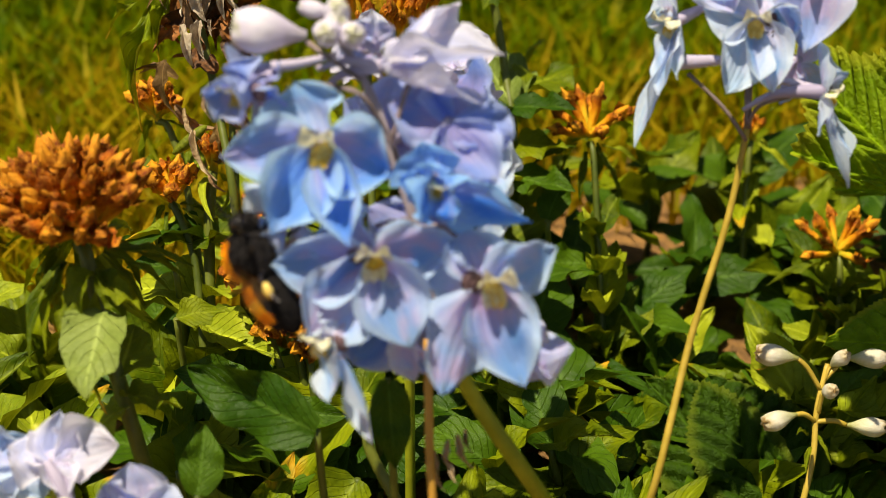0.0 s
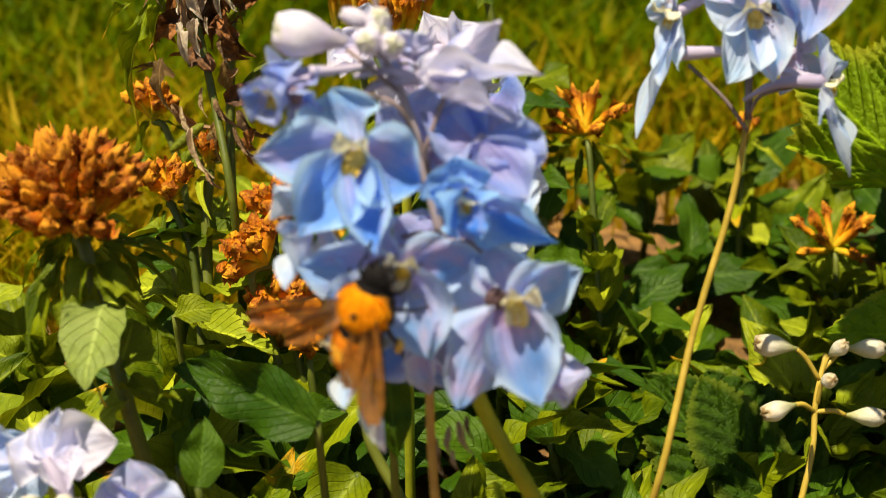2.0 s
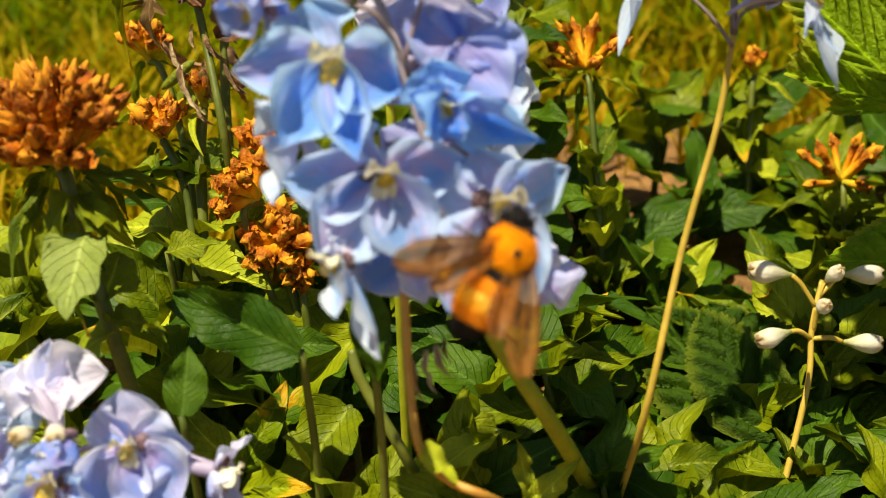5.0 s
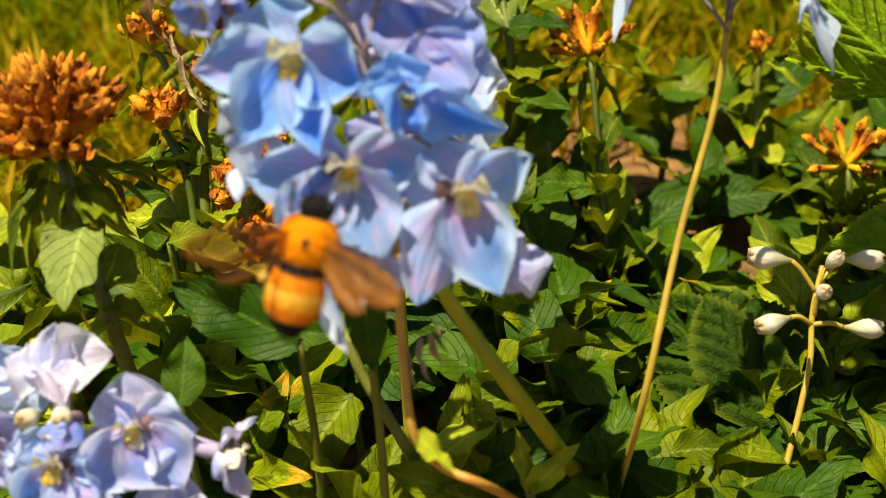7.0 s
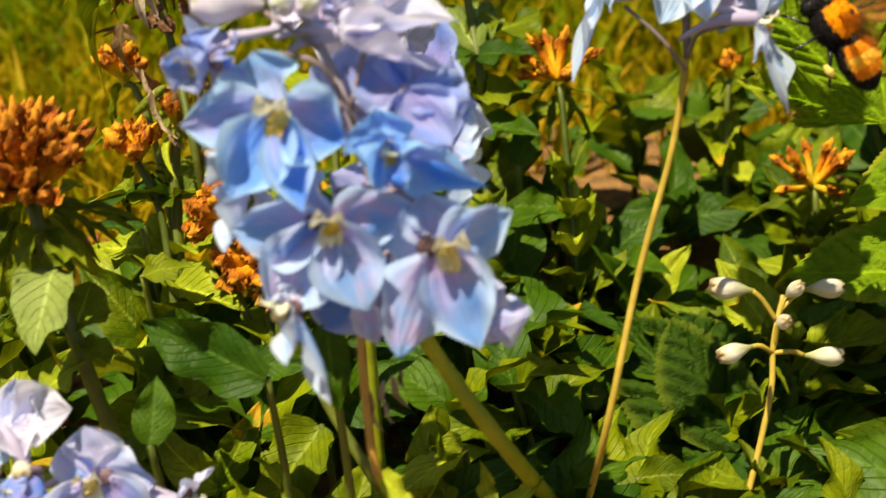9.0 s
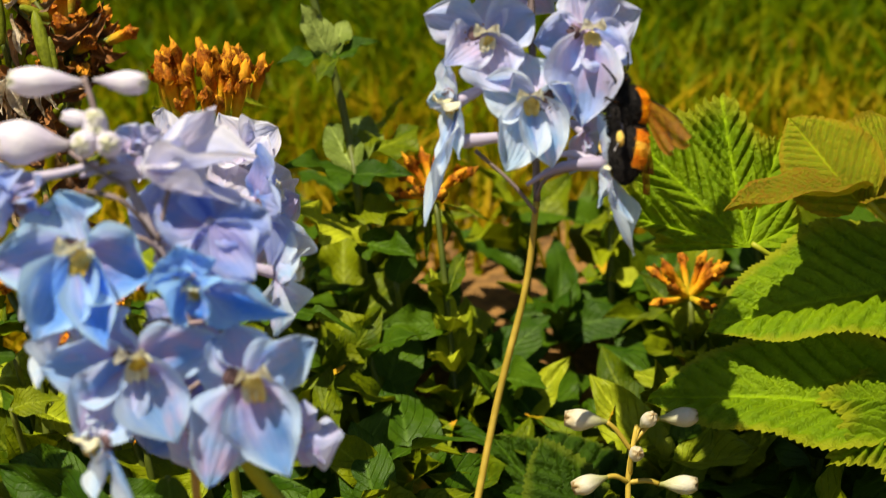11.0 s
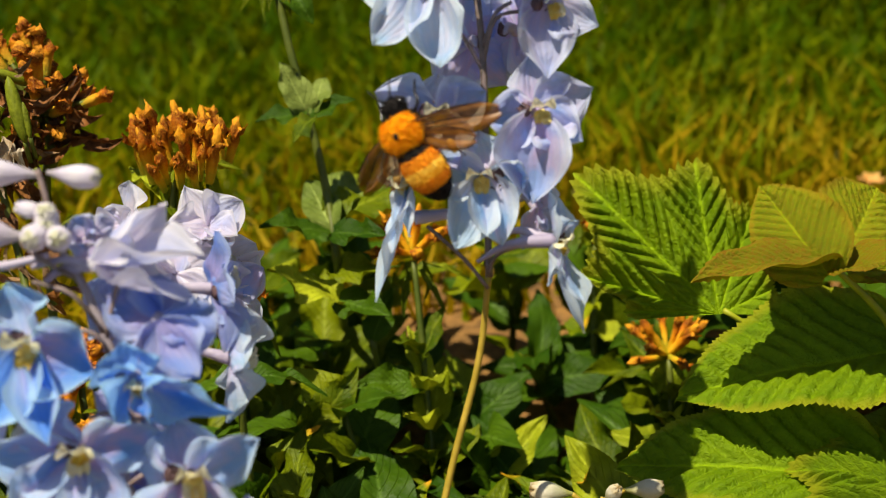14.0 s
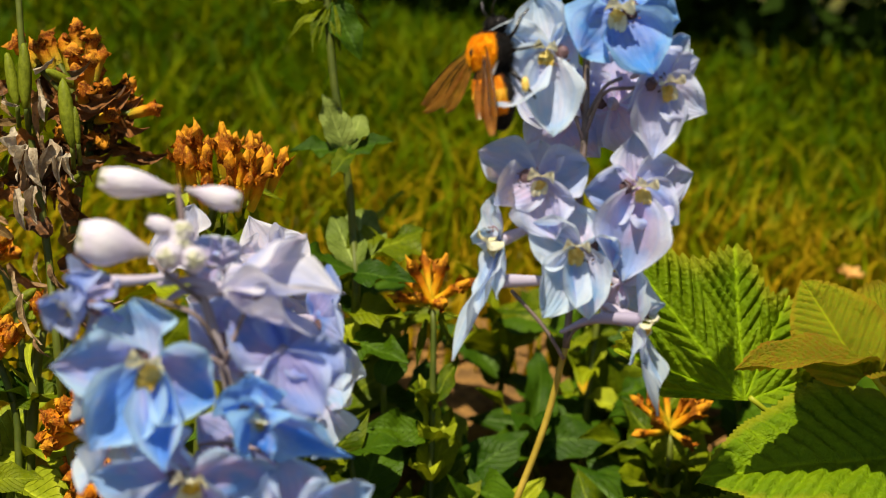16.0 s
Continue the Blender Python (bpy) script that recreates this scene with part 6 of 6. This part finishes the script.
# ---- small flowers on the lawn ----
def weed_flower(at, size, mat, label):
    at = Vector(at)
    p = thing("weed_flower", (at.x, at.y, 0.0), label, "flower")
    stem(p, [(at.x, at.y, -0.004), (at.x + 0.001, at.y, at.z * 0.6), at], 0.0007, 0.0006, STEM_GREEN)
    petal = lance_leaf("petal", mat, 0.5, 0.4, 0.1, 0.1, 0.2, 50)
    for k in range(9):
        a = k * 0.70
        lay_leaf(p, petal, at, at + Vector((math.cos(a), math.sin(a), 0.45 + 0.3 * (k % 2))).normalized() * size, name="petal")


weed_flower((0.2017, 0.6517, 0.0062), 0.0065, WEED_YELLOW, "small peach-yellow flower in the lawn")
weed_flower((0.2073, 0.5262, 0.0173), 0.0060, WEED_YELLOW, "small orange flower at the edge of the lawn")
weed_flower((-0.1068, 0.4134, 0.0099), 0.0045, PINK, "small pink flower behind the bed")


# ---- bumblebee ----
def furry(name, rx, ry, rz, bands, mats, hair, count, seed, squash=0.0, belly=-2.0):
    """A furry body: an egg along Y with bands of colour and many short hairs. bands: upper limits of -1..1 along Y."""
    seg, rings = 20, 16
    verts, faces, mi = [], [], []
    r = random.Random(seed)

    def point(th, a, k=1.0):
        s = math.sin(th)
        y = -math.cos(th)
        taper = 1 - squash * max(0, -y) ** 1.5
        return Vector((rx * s * math.cos(a) * taper * k, ry * y * k, rz * s * math.sin(a) * taper * k))

    def band(y, jitter=0.0, z=1.0):
        if z < belly + jitter:
            return 0
        for k, lim in enumerate(bands):
            if y + jitter <= lim:
                return k
        return len(bands) - 1

    for j in range(rings + 1):
        for i in range(seg):
            verts.append(point(math.pi * j / rings, 2 * math.pi * i / seg))
    for j in range(rings):
        for i in range(seg):
            a, b = j * seg + i, j * seg + (i + 1) % seg
            faces.append((a, b, b + seg, a + seg))
            mi.append(band(-math.cos(math.pi * (j + 0.5) / rings), 0.0, math.sin(2 * math.pi * (i + 0.5) / seg)))
    for k in range(count):
        th = math.acos(1 - 2 * r.random())
        a = r.uniform(0, 2 * math.pi)
        p = point(th, a, 0.98)
        n = Vector((p.x / rx ** 2, p.y / ry ** 2, p.z / rz ** 2)).normalized()
        d = (n + Vector((r.uniform(-1, 1), r.uniform(-1.4, 0.4), r.uniform(-1, 1))) * 0.45).normalized()
        s = n.cross(Vector((r.uniform(-1, 1), r.uniform(-1, 1), r.uniform(-1, 1)))).normalized() * 0.00010
        q = len(verts)
        verts += [p - s, p + s, p + d * hair * r.uniform(0.6, 1.2)]
        faces.append((q, q + 1, q + 2))
        mi.append(band(-math.cos(th), r.uniform(-0.06, 0.06), math.sin(a)))
    me = mesh_of(name, verts, faces, mats)
    me.polygons.foreach_set("material_index", mi)
    return me


bee = thing("bumblebee", (0, 0.25, 0.1), "furry bumblebee with an orange thorax and a yellow-banded abdomen", "insect")
MM = 0.00101
part("thorax", furry("thorax", 4.9 * MM, 4.5 * MM, 4.0 * MM, [-0.86, 0.80, 1.0], [FUR_BLACK, FUR_ORANGE, FUR_BLACK], 0.0008, 4600, 1, belly=0.22), bee, pose(0, 0, 0), "orange furry thorax with a bare dark spot")
part("bald_spot", blob("bald_spot", FUR_BLACK, 0.62 * MM, 0.75 * MM, 0.30 * MM, 0.3, 3, 2), bee, pose(0, -0.2 * MM, 4.15 * MM))
part("underside", furry("underside", 4.0 * MM, 5.2 * MM, 2.9 * MM, [1.0], [FUR_BLACK], 0.0010, 1500, 2), bee, pose(0, -0.4 * MM, -1.9 * MM), "black furry underside")
part("head", furry("head", 2.5 * MM, 2.0 * MM, 2.3 * MM, [1.0], [FUR_BLACK], 0.0008, 900, 3), bee, pose(0, 5.6 * MM, -1.7 * MM), "black head")
part("abdomen", furry("abdomen", 4.5 * MM, 7.1 * MM, 4.0 * MM, [-0.50, -0.22, -0.08, 0.20, 0.60, 1.0], [FUR_BLACK, FUR_RUST, FUR_YELLOW, FUR_PALE, FUR_RUST, FUR_BLACK], 0.0006, 4600, 4, 0.25, belly=-0.12), bee, pose(0, -8.5 * MM, -1.3 * MM, 16, 0, 0), "yellow banded abdomen with a black tip")
for sx in (1, -1):
    part("eye", blob("eye", CHITIN, 0.7 * MM, 1.1 * MM, 1.5 * MM, 0, 1, 3), bee, pose(2.2 * MM * sx, 6.1 * MM, -1.7 * MM))
    part("antenna", tube("antenna", [(0, 0, 0), (0.8 * MM * sx, 1.6 * MM, 0.8 * MM), (1.9 * MM * sx, 4.0 * MM, 0.6 * MM)], 0.00018, CHITIN, 6), bee, pose(0.9 * MM * sx, 7.1 * MM, -0.5 * MM))
    for k, (y, fx, fy, fz) in enumerate(((2.6, 4.4, 7.0, -4.2), (0.0, 7.2, 1.6, -5.4), (-2.6, 6.2, -7.5, -4.6))):
        part("leg", tube("leg", [(2.0 * MM * sx, y * MM, -3.0 * MM), (4.4 * MM * sx, (y + fy * 0.25) * MM, -3.4 * MM), (fx * MM * sx, (y + fy * 0.6) * MM, fz * 1.1 * MM), ((fx + 0.5) * MM * sx, (y + fy * 0.9) * MM, (fz - 2.2) * MM)],
                         lambda s, k=k: (0.00062 if k == 2 else 0.00045) * (1 - 0.62 * s), CHITIN, 7), bee)
    part("pollen_basket", blob("pollen_basket", POLLEN, 0.9 * MM, 1.6 * MM, 0.8 * MM, 0.25, 4, 6), bee, pose(6.0 * MM * sx, -6.6 * MM, -4.8 * MM))


def wing_mesh(length, width, sx, seed):
    def fn(u, v):
        w = width * math.sin(math.pi * (0.08 + 0.86 * v)) ** 0.7 * (0.45 + 0.55 * v)
        return (sx * length * v, (u - 0.72) * w - 0.10 * length * v * v, 0.0006 * math.sin(9 * u) * v)
    me = sheet("wing", fn, 8, 12, WING)
    return me


WINGS = []
for sx in (1, -1):
    wing = part("wing", wing_mesh(0.0190, 0.0082, sx, 1), bee, pose(2.6 * MM * sx, 0.6 * MM, 2.6 * MM), "smoky brown translucent wing")
    part("hindwing", wing_mesh(0.0135, 0.0062, sx, 2), wing, pose(0, -1.6 * MM, -0.2 * MM, 0, 0, -14 * sx))
    for k, (a, b) in enumerate((((0, 0.0008, 0), (0.0160, 0.0004, 0)), ((0, -0.0006, 0), (0.0150, -0.0022, 0)), ((0.002, -0.001, 0), (0.0118, -0.0044, 0)))):
        part("vein", tube("vein", [(a[0] * sx, a[1], 0.0002), ((a[0] + b[0]) / 2 * sx, (a[1] + b[1]) / 2 + 0.0005, 0.0004), (b[0] * sx, b[1], 0.0002)], 0.00012, CHITIN, 5), wing)
    WINGS.append((wing, sx))


# ---- what moves ----
FLIGHTS = ((0.0, 0.8), (2.95, 3.7), (5.2, 9.45), (9.9, 10.6), (12.05, 12.6), (13.95, 15.1))


def wing_rows(sx):
    rows = []
    for k in range(0, 481):
        t = k / 30
        flying = any(a <= t <= b for a, b in FLIGHTS)
        if flying:
            lift = (-34, 4, 42, 4)[k % 4]
            rows.append((t, pose(2.6 * MM * sx, 0.6 * MM, 2.6 * MM, 8, -lift * sx, -12 * sx + (k % 3) * 4)))
        elif k % 5 == 0 or k in (0, 480):
            rows.append((t, pose(2.6 * MM * sx, 0.6 * MM, 2.6 * MM, 0, -6 * sx, -62 if sx > 0 else 26)))
    return rows


def motions():
    walk(front, [
        (0.0, pose(0.0354, 0.2876, -0.0008, -0.00, 0.81, -0.43)),
        (0.5, pose(0.0367, 0.2864, -0.0031, -0.01, -0.68, 0.36)),
        (1.0, pose(0.0342, 0.2841, -0.0076, -0.05, 4.49, -2.34)),
        (1.5, pose(0.0356, 0.2838, -0.0081, -0.06, 4.31, -2.26)),
        (2.0, pose(0.0337, 0.2840, -0.0078, -0.07, 4.66, -2.39)),
        (2.5, pose(0.0332, 0.2844, -0.0070, -0.13, 5.09, -2.62)),
        (3.0, pose(0.0344, 0.2843, -0.0070, -0.10, 3.82, -2.01)),
        (3.5, pose(0.0408, 0.2849, -0.0060, -0.08, 3.51, -1.85)),
        (3.7, pose(0.0410, 0.2844, -0.0067, -0.11, 3.36, -1.84)),
        (5.8, pose(0.0368, 0.2862, -0.0035, -0.15, 2.09, -1.12)),
        (6.0, pose(0.0339, 0.2841, -0.0066, -0.17, 1.96, -1.08)),
        (6.5, pose(0.0366, 0.2873, -0.0013, -0.14, 1.66, -0.91)),
        (7.0, pose(0.0369, 0.2858, -0.0041, -0.08, 1.36, -0.74)),
        (7.5, pose(0.0368, 0.2864, -0.0029, -0.14, 2.54, -1.40)),
        (8.0, pose(0.0370, 0.2866, -0.0025, -0.06, 1.47, -0.81)),
        (8.5, pose(0.0388, 0.2856, -0.0045, -0.14, 2.30, -1.32)),
        (9.0, pose(0.0398, 0.2850, -0.0055, -0.15, 2.32, -1.31)),
        (9.5, pose(0.0413, 0.2871, -0.0018, 0.01, -0.41, 0.24)),
        (9.7, pose(0.0399, 0.2879, -0.0004, 0.04, -1.43, 0.79)),
        (11.8, pose(0.0376, 0.2885, 0.0008, -0.14, 2.74, -1.46)),
        (12.0, pose(0.0371, 0.2875, -0.0011, -0.15, 2.74, -1.45)),
        (12.5, pose(0.0329, 0.2856, -0.0040, -0.27, 2.75, -1.42)),
        (13.0, pose(0.0331, 0.2839, -0.0073, -0.30, 2.75, -1.40)),
        (13.5, pose(0.0372, 0.2869, -0.0022, -0.30, 2.73, -1.44)),
        (14.0, pose(0.0346, 0.2873, -0.0011, -0.19, 2.73, -1.47)),
        (14.5, pose(0.0377, 0.2882, 0.0003, -0.12, 2.74, -1.46)),
        (15.0, pose(0.0374, 0.2884, 0.0008, -0.02, 2.75, -1.44)),
        (15.5, pose(0.0385, 0.2886, 0.0012, 0.04, 2.74, -1.44)),
        (16.0, pose(0.0407, 0.2882, 0.0006, 0.07, 2.76, -1.42)),
    ])
    walk(second, [
        (0.0, pose(0.0379, 0.2735, -0.0023, 0.00, -0.00, 0.00)),
        (1.5, pose(0.0387, 0.2732, -0.0029, 0.00, -0.00, 0.00)),
        (3.7, pose(0.0389, 0.2735, -0.0021, 0.00, -0.00, 0.00)),
        (7.0, pose(0.0391, 0.2735, -0.0020, 0.00, -0.00, 0.00)),
        (9.2, pose(0.0392, 0.2737, -0.0016, 0.00, -0.00, 0.00)),
        (9.7, pose(0.0400, 0.2735, -0.0021, 0.00, -0.00, 0.00)),
        (11.8, pose(0.0417, 0.2746, -0.0002, 0.00, -0.00, 0.00)),
        (12.0, pose(0.0414, 0.2743, -0.0007, 0.00, -0.00, 0.00)),
        (12.5, pose(0.0388, 0.2743, -0.0003, 0.00, -0.00, 0.00)),
        (13.0, pose(0.0398, 0.2737, -0.0017, 0.00, -0.00, 0.00)),
        (13.5, pose(0.0408, 0.2745, -0.0003, 0.00, -0.00, 0.00)),
        (14.0, pose(0.0400, 0.2746, -0.0001, 0.00, -0.00, 0.00)),
        (14.5, pose(0.0411, 0.2747, -0.0000, 0.00, -0.00, 0.00)),
        (15.0, pose(0.0405, 0.2746, -0.0002, 0.00, -0.00, 0.00)),
        (15.5, pose(0.0401, 0.2750, 0.0005, 0.00, -0.00, 0.00)),
        (16.0, pose(0.0418, 0.2745, -0.0003, 0.00, -0.00, 0.00)),
    ])
    walk(third, [
        (0.0, pose(-0.0727, 0.2414, 0.0004, 0.00, -0.00, 0.00)),
        (0.5, pose(-0.0733, 0.2407, -0.0010, 0.00, -0.00, 0.00)),
        (1.0, pose(-0.0731, 0.2409, -0.0006, 0.00, -0.00, 0.00)),
        (1.5, pose(-0.0728, 0.2412, -0.0000, 0.00, -0.00, 0.00)),
        (2.0, pose(-0.0730, 0.2408, -0.0007, 0.00, -0.00, 0.00)),
        (2.5, pose(-0.0733, 0.2404, -0.0015, 0.00, -0.00, 0.00)),
        (3.0, pose(-0.0734, 0.2404, -0.0014, 0.00, -0.00, 0.00)),
        (3.5, pose(-0.0726, 0.2409, -0.0005, 0.00, -0.00, 0.00)),
        (3.7, pose(-0.0726, 0.2407, -0.0009, 0.00, -0.00, 0.00)),
        (5.8, pose(-0.0699, 0.2403, -0.0016, 0.00, -0.00, 0.00)),
        (6.0, pose(-0.0728, 0.2387, -0.0041, 0.00, -0.00, 0.00)),
        (6.5, pose(-0.0707, 0.2403, -0.0014, 0.00, -0.00, 0.00)),
        (7.0, pose(-0.0692, 0.2412, 0.0000, 0.00, -0.00, 0.00)),
        (7.5, pose(-0.0696, 0.2417, 0.0010, 0.00, -0.00, 0.00)),
        (8.0, pose(-0.0716, 0.2408, -0.0006, 0.00, -0.00, 0.00)),
        (8.5, pose(-0.0721, 0.2397, -0.0024, 0.00, -0.00, 0.00)),
        (9.0, pose(-0.0713, 0.2402, -0.0016, 0.00, -0.00, 0.00)),
        (16.0, pose(-0.0713, 0.2402, -0.0016, 0.00, -0.00, 0.00)),
    ])
    walk(bee, [
        (0.0, pose(-0.0346, 0.2342, 0.1149, 120.24, -13.90, -113.19)),
        (0.2, pose(-0.0354, 0.2342, 0.1133, 120.14, -13.73, -113.29)),
        (0.5, pose(-0.0363, 0.2315, 0.1112, 99.30, -28.46, -84.70)),
        (0.7, pose(-0.0334, 0.2249, 0.1073, 46.86, -4.99, -62.22)),
        (1.0, pose(-0.0206, 0.2212, 0.1089, 55.42, 20.71, -24.49)),
        (1.2, pose(-0.0153, 0.2186, 0.1094, 76.28, 6.84, -16.0)),
        (1.5, pose(-0.0109, 0.2167, 0.1095, 81.57, 4.12, -22.0)),
        (1.7, pose(-0.0129, 0.2178, 0.1110, 81.66, 7.03, -26.0)),
        (2.0, pose(-0.0133, 0.2181, 0.1105, 82.62, 14.33, -28.0)),
        (2.5, pose(-0.0131, 0.2195, 0.1094, 82.49, 14.87, -28.0)),
        (2.7, pose(-0.0139, 0.2205, 0.1098, 79.67, 15.13, -20.0)),
        (3.0, pose(-0.0163, 0.2208, 0.1079, 80.0, 12.0, -4.0)),
        (3.2, pose(-0.0038, 0.2234, 0.1136, 49.40, 29.82, -10.46)),
        (3.4, pose(0.0061, 0.2233, 0.1124, 59.39, 47.98, -16.41)),
        (3.5, pose(0.0107, 0.2217, 0.1090, 63.95, 52.14, -11.08)),
        (3.7, pose(0.0152, 0.2195, 0.1050, 65.08, 64.47, -12.86)),
        (4.5, pose(0.0147, 0.2170, 0.1047, 56.89, 49.42, -0.63)),
        (5.2, pose(0.0169, 0.2020, 0.1150, 62.32, 30.76, 10.29)),
        (5.8, pose(0.0192, 0.2015, 0.1169, 66.52, 22.56, 12.60)),
        (6.0, pose(0.0154, 0.2007, 0.1204, 61.44, 5.18, 4.97)),
        (6.2, pose(0.0081, 0.1972, 0.1151, 61.33, -0.59, 4.72)),
        (6.4, pose(0.0045, 0.1987, 0.1142, 61.31, 3.86, 2.31)),
        (6.6, pose(-0.0116, 0.2018, 0.1182, 60.84, 10.70, -1.74)),
        (6.8, pose(-0.0156, 0.2034, 0.1185, 57.33, 27.51, -12.85)),
        (7.0, pose(-0.0135, 0.2011, 0.1146, 60.27, 15.12, -5.35)),
        (7.2, pose(-0.0093, 0.2026, 0.1185, 60.65, 11.54, -3.58)),
        (7.4, pose(-0.0109, 0.2059, 0.1254, 61.36, 17.36, -1.34)),
        (7.6, pose(-0.0108, 0.2040, 0.1240, 61.16, 11.09, -0.43)),
        (7.8, pose(-0.0039, 0.2084, 0.1321, 60.64, 9.58, -3.32)),
        (8.0, pose(0.0149, 0.2219, 0.1356, 59.65, -16.63, 11.29)),
        (8.2, pose(0.0362, 0.2426, 0.1159, 61.12, -10.22, 2.20)),
        (8.4, pose(0.0630, 0.2573, 0.1192, 60.24, -5.89, 6.02)),
        (8.5, pose(0.0584, 0.2636, 0.1223, 60.17, -4.07, 5.22)),
        (8.6, pose(0.0532, 0.2707, 0.1282, 60.28, 2.95, 1.24)),
        (8.7, pose(0.0643, 0.2754, 0.1284, 60.34, 3.03, 1.22)),
        (8.8, pose(0.0778, 0.2792, 0.1268, 60.40, 3.11, 1.21)),
        (9.0, pose(0.0945, 0.2847, 0.1250, 44.64, -0.95, 58.26)),
        (9.2, pose(0.0968, 0.2870, 0.1241, 63.61, 25.62, 82.33)),
        (9.4, pose(0.0910, 0.2844, 0.1236, 102.91, 27.44, 112.59)),
        (9.5, pose(0.0877, 0.2801, 0.1183, 110.94, 24.55, 113.71)),
        (9.7, pose(0.0898, 0.2817, 0.1168, 126.22, 17.10, 112.14)),
        (11.8, pose(0.0850, 0.2875, 0.1492, 77.06, 35.56, 99.44)),
        (12.0, pose(0.0867, 0.2863, 0.1478, 83.93, 34.05, 97.36)),
        (12.2, pose(0.0841, 0.2851, 0.1503, 76.91, 24.50, 60.13)),
        (12.4, pose(0.0725, 0.2807, 0.1502, 49.46, -37.72, 36.00)),
        (12.5, pose(0.0696, 0.2798, 0.1499, 46.61, -48.29, 40.14)),
        (12.7, pose(0.0580, 0.2812, 0.1535, 51.64, -60.26, 35.11)),
        (12.9, pose(0.0511, 0.2869, 0.1495, 61.58, -25.21, -50.65)),
        (13.0, pose(0.0516, 0.2816, 0.1536, 61.63, -19.34, -7.56)),
        (13.2, pose(0.0558, 0.2820, 0.1510, 58.97, -12.05, -5.21)),
        (13.5, pose(0.0559, 0.2855, 0.1535, 51.71, -7.79, -7.05)),
        (13.8, pose(0.0545, 0.2871, 0.1535, 59.55, -16.64, -9.96)),
        (14.0, pose(0.0498, 0.2873, 0.1535, 70.92, -31.39, -10.35)),
        (14.1, pose(0.0463, 0.2924, 0.1587, 77.52, -30.89, -29.02)),
        (14.2, pose(0.0411, 0.2988, 0.1647, 67.16, -17.18, -39.71)),
        (14.3, pose(0.0373, 0.3001, 0.1646, 73.65, -24.07, -37.35)),
        (14.4, pose(0.0371, 0.3022, 0.1684, 75.19, -25.67, -37.14)),
        (14.5, pose(0.0415, 0.3033, 0.1725, 70.94, -21.42, -55.80)),
        (14.6, pose(0.0428, 0.3010, 0.1703, 75.88, -26.25, -37.70)),
        (14.8, pose(0.0421, 0.3018, 0.1745, 78.78, -26.52, -49.97)),
        (15.0, pose(0.0438, 0.2996, 0.1739, 70.91, -20.85, -55.91)),
        (15.2, pose(0.0457, 0.3001, 0.1767, 77.83, -26.64, -45.59)),
        (15.5, pose(0.0453, 0.3003, 0.1757, 80.43, -29.77, -43.28)),
        (15.8, pose(0.0440, 0.3010, 0.1748, 73.54, -23.63, -38.48)),
        (16.0, pose(0.0459, 0.3031, 0.1777, 79.57, -25.78, -58.61)),
    ])
    for wing, sx in WINGS:
        walk(wing, wing_rows(sx))


motions()
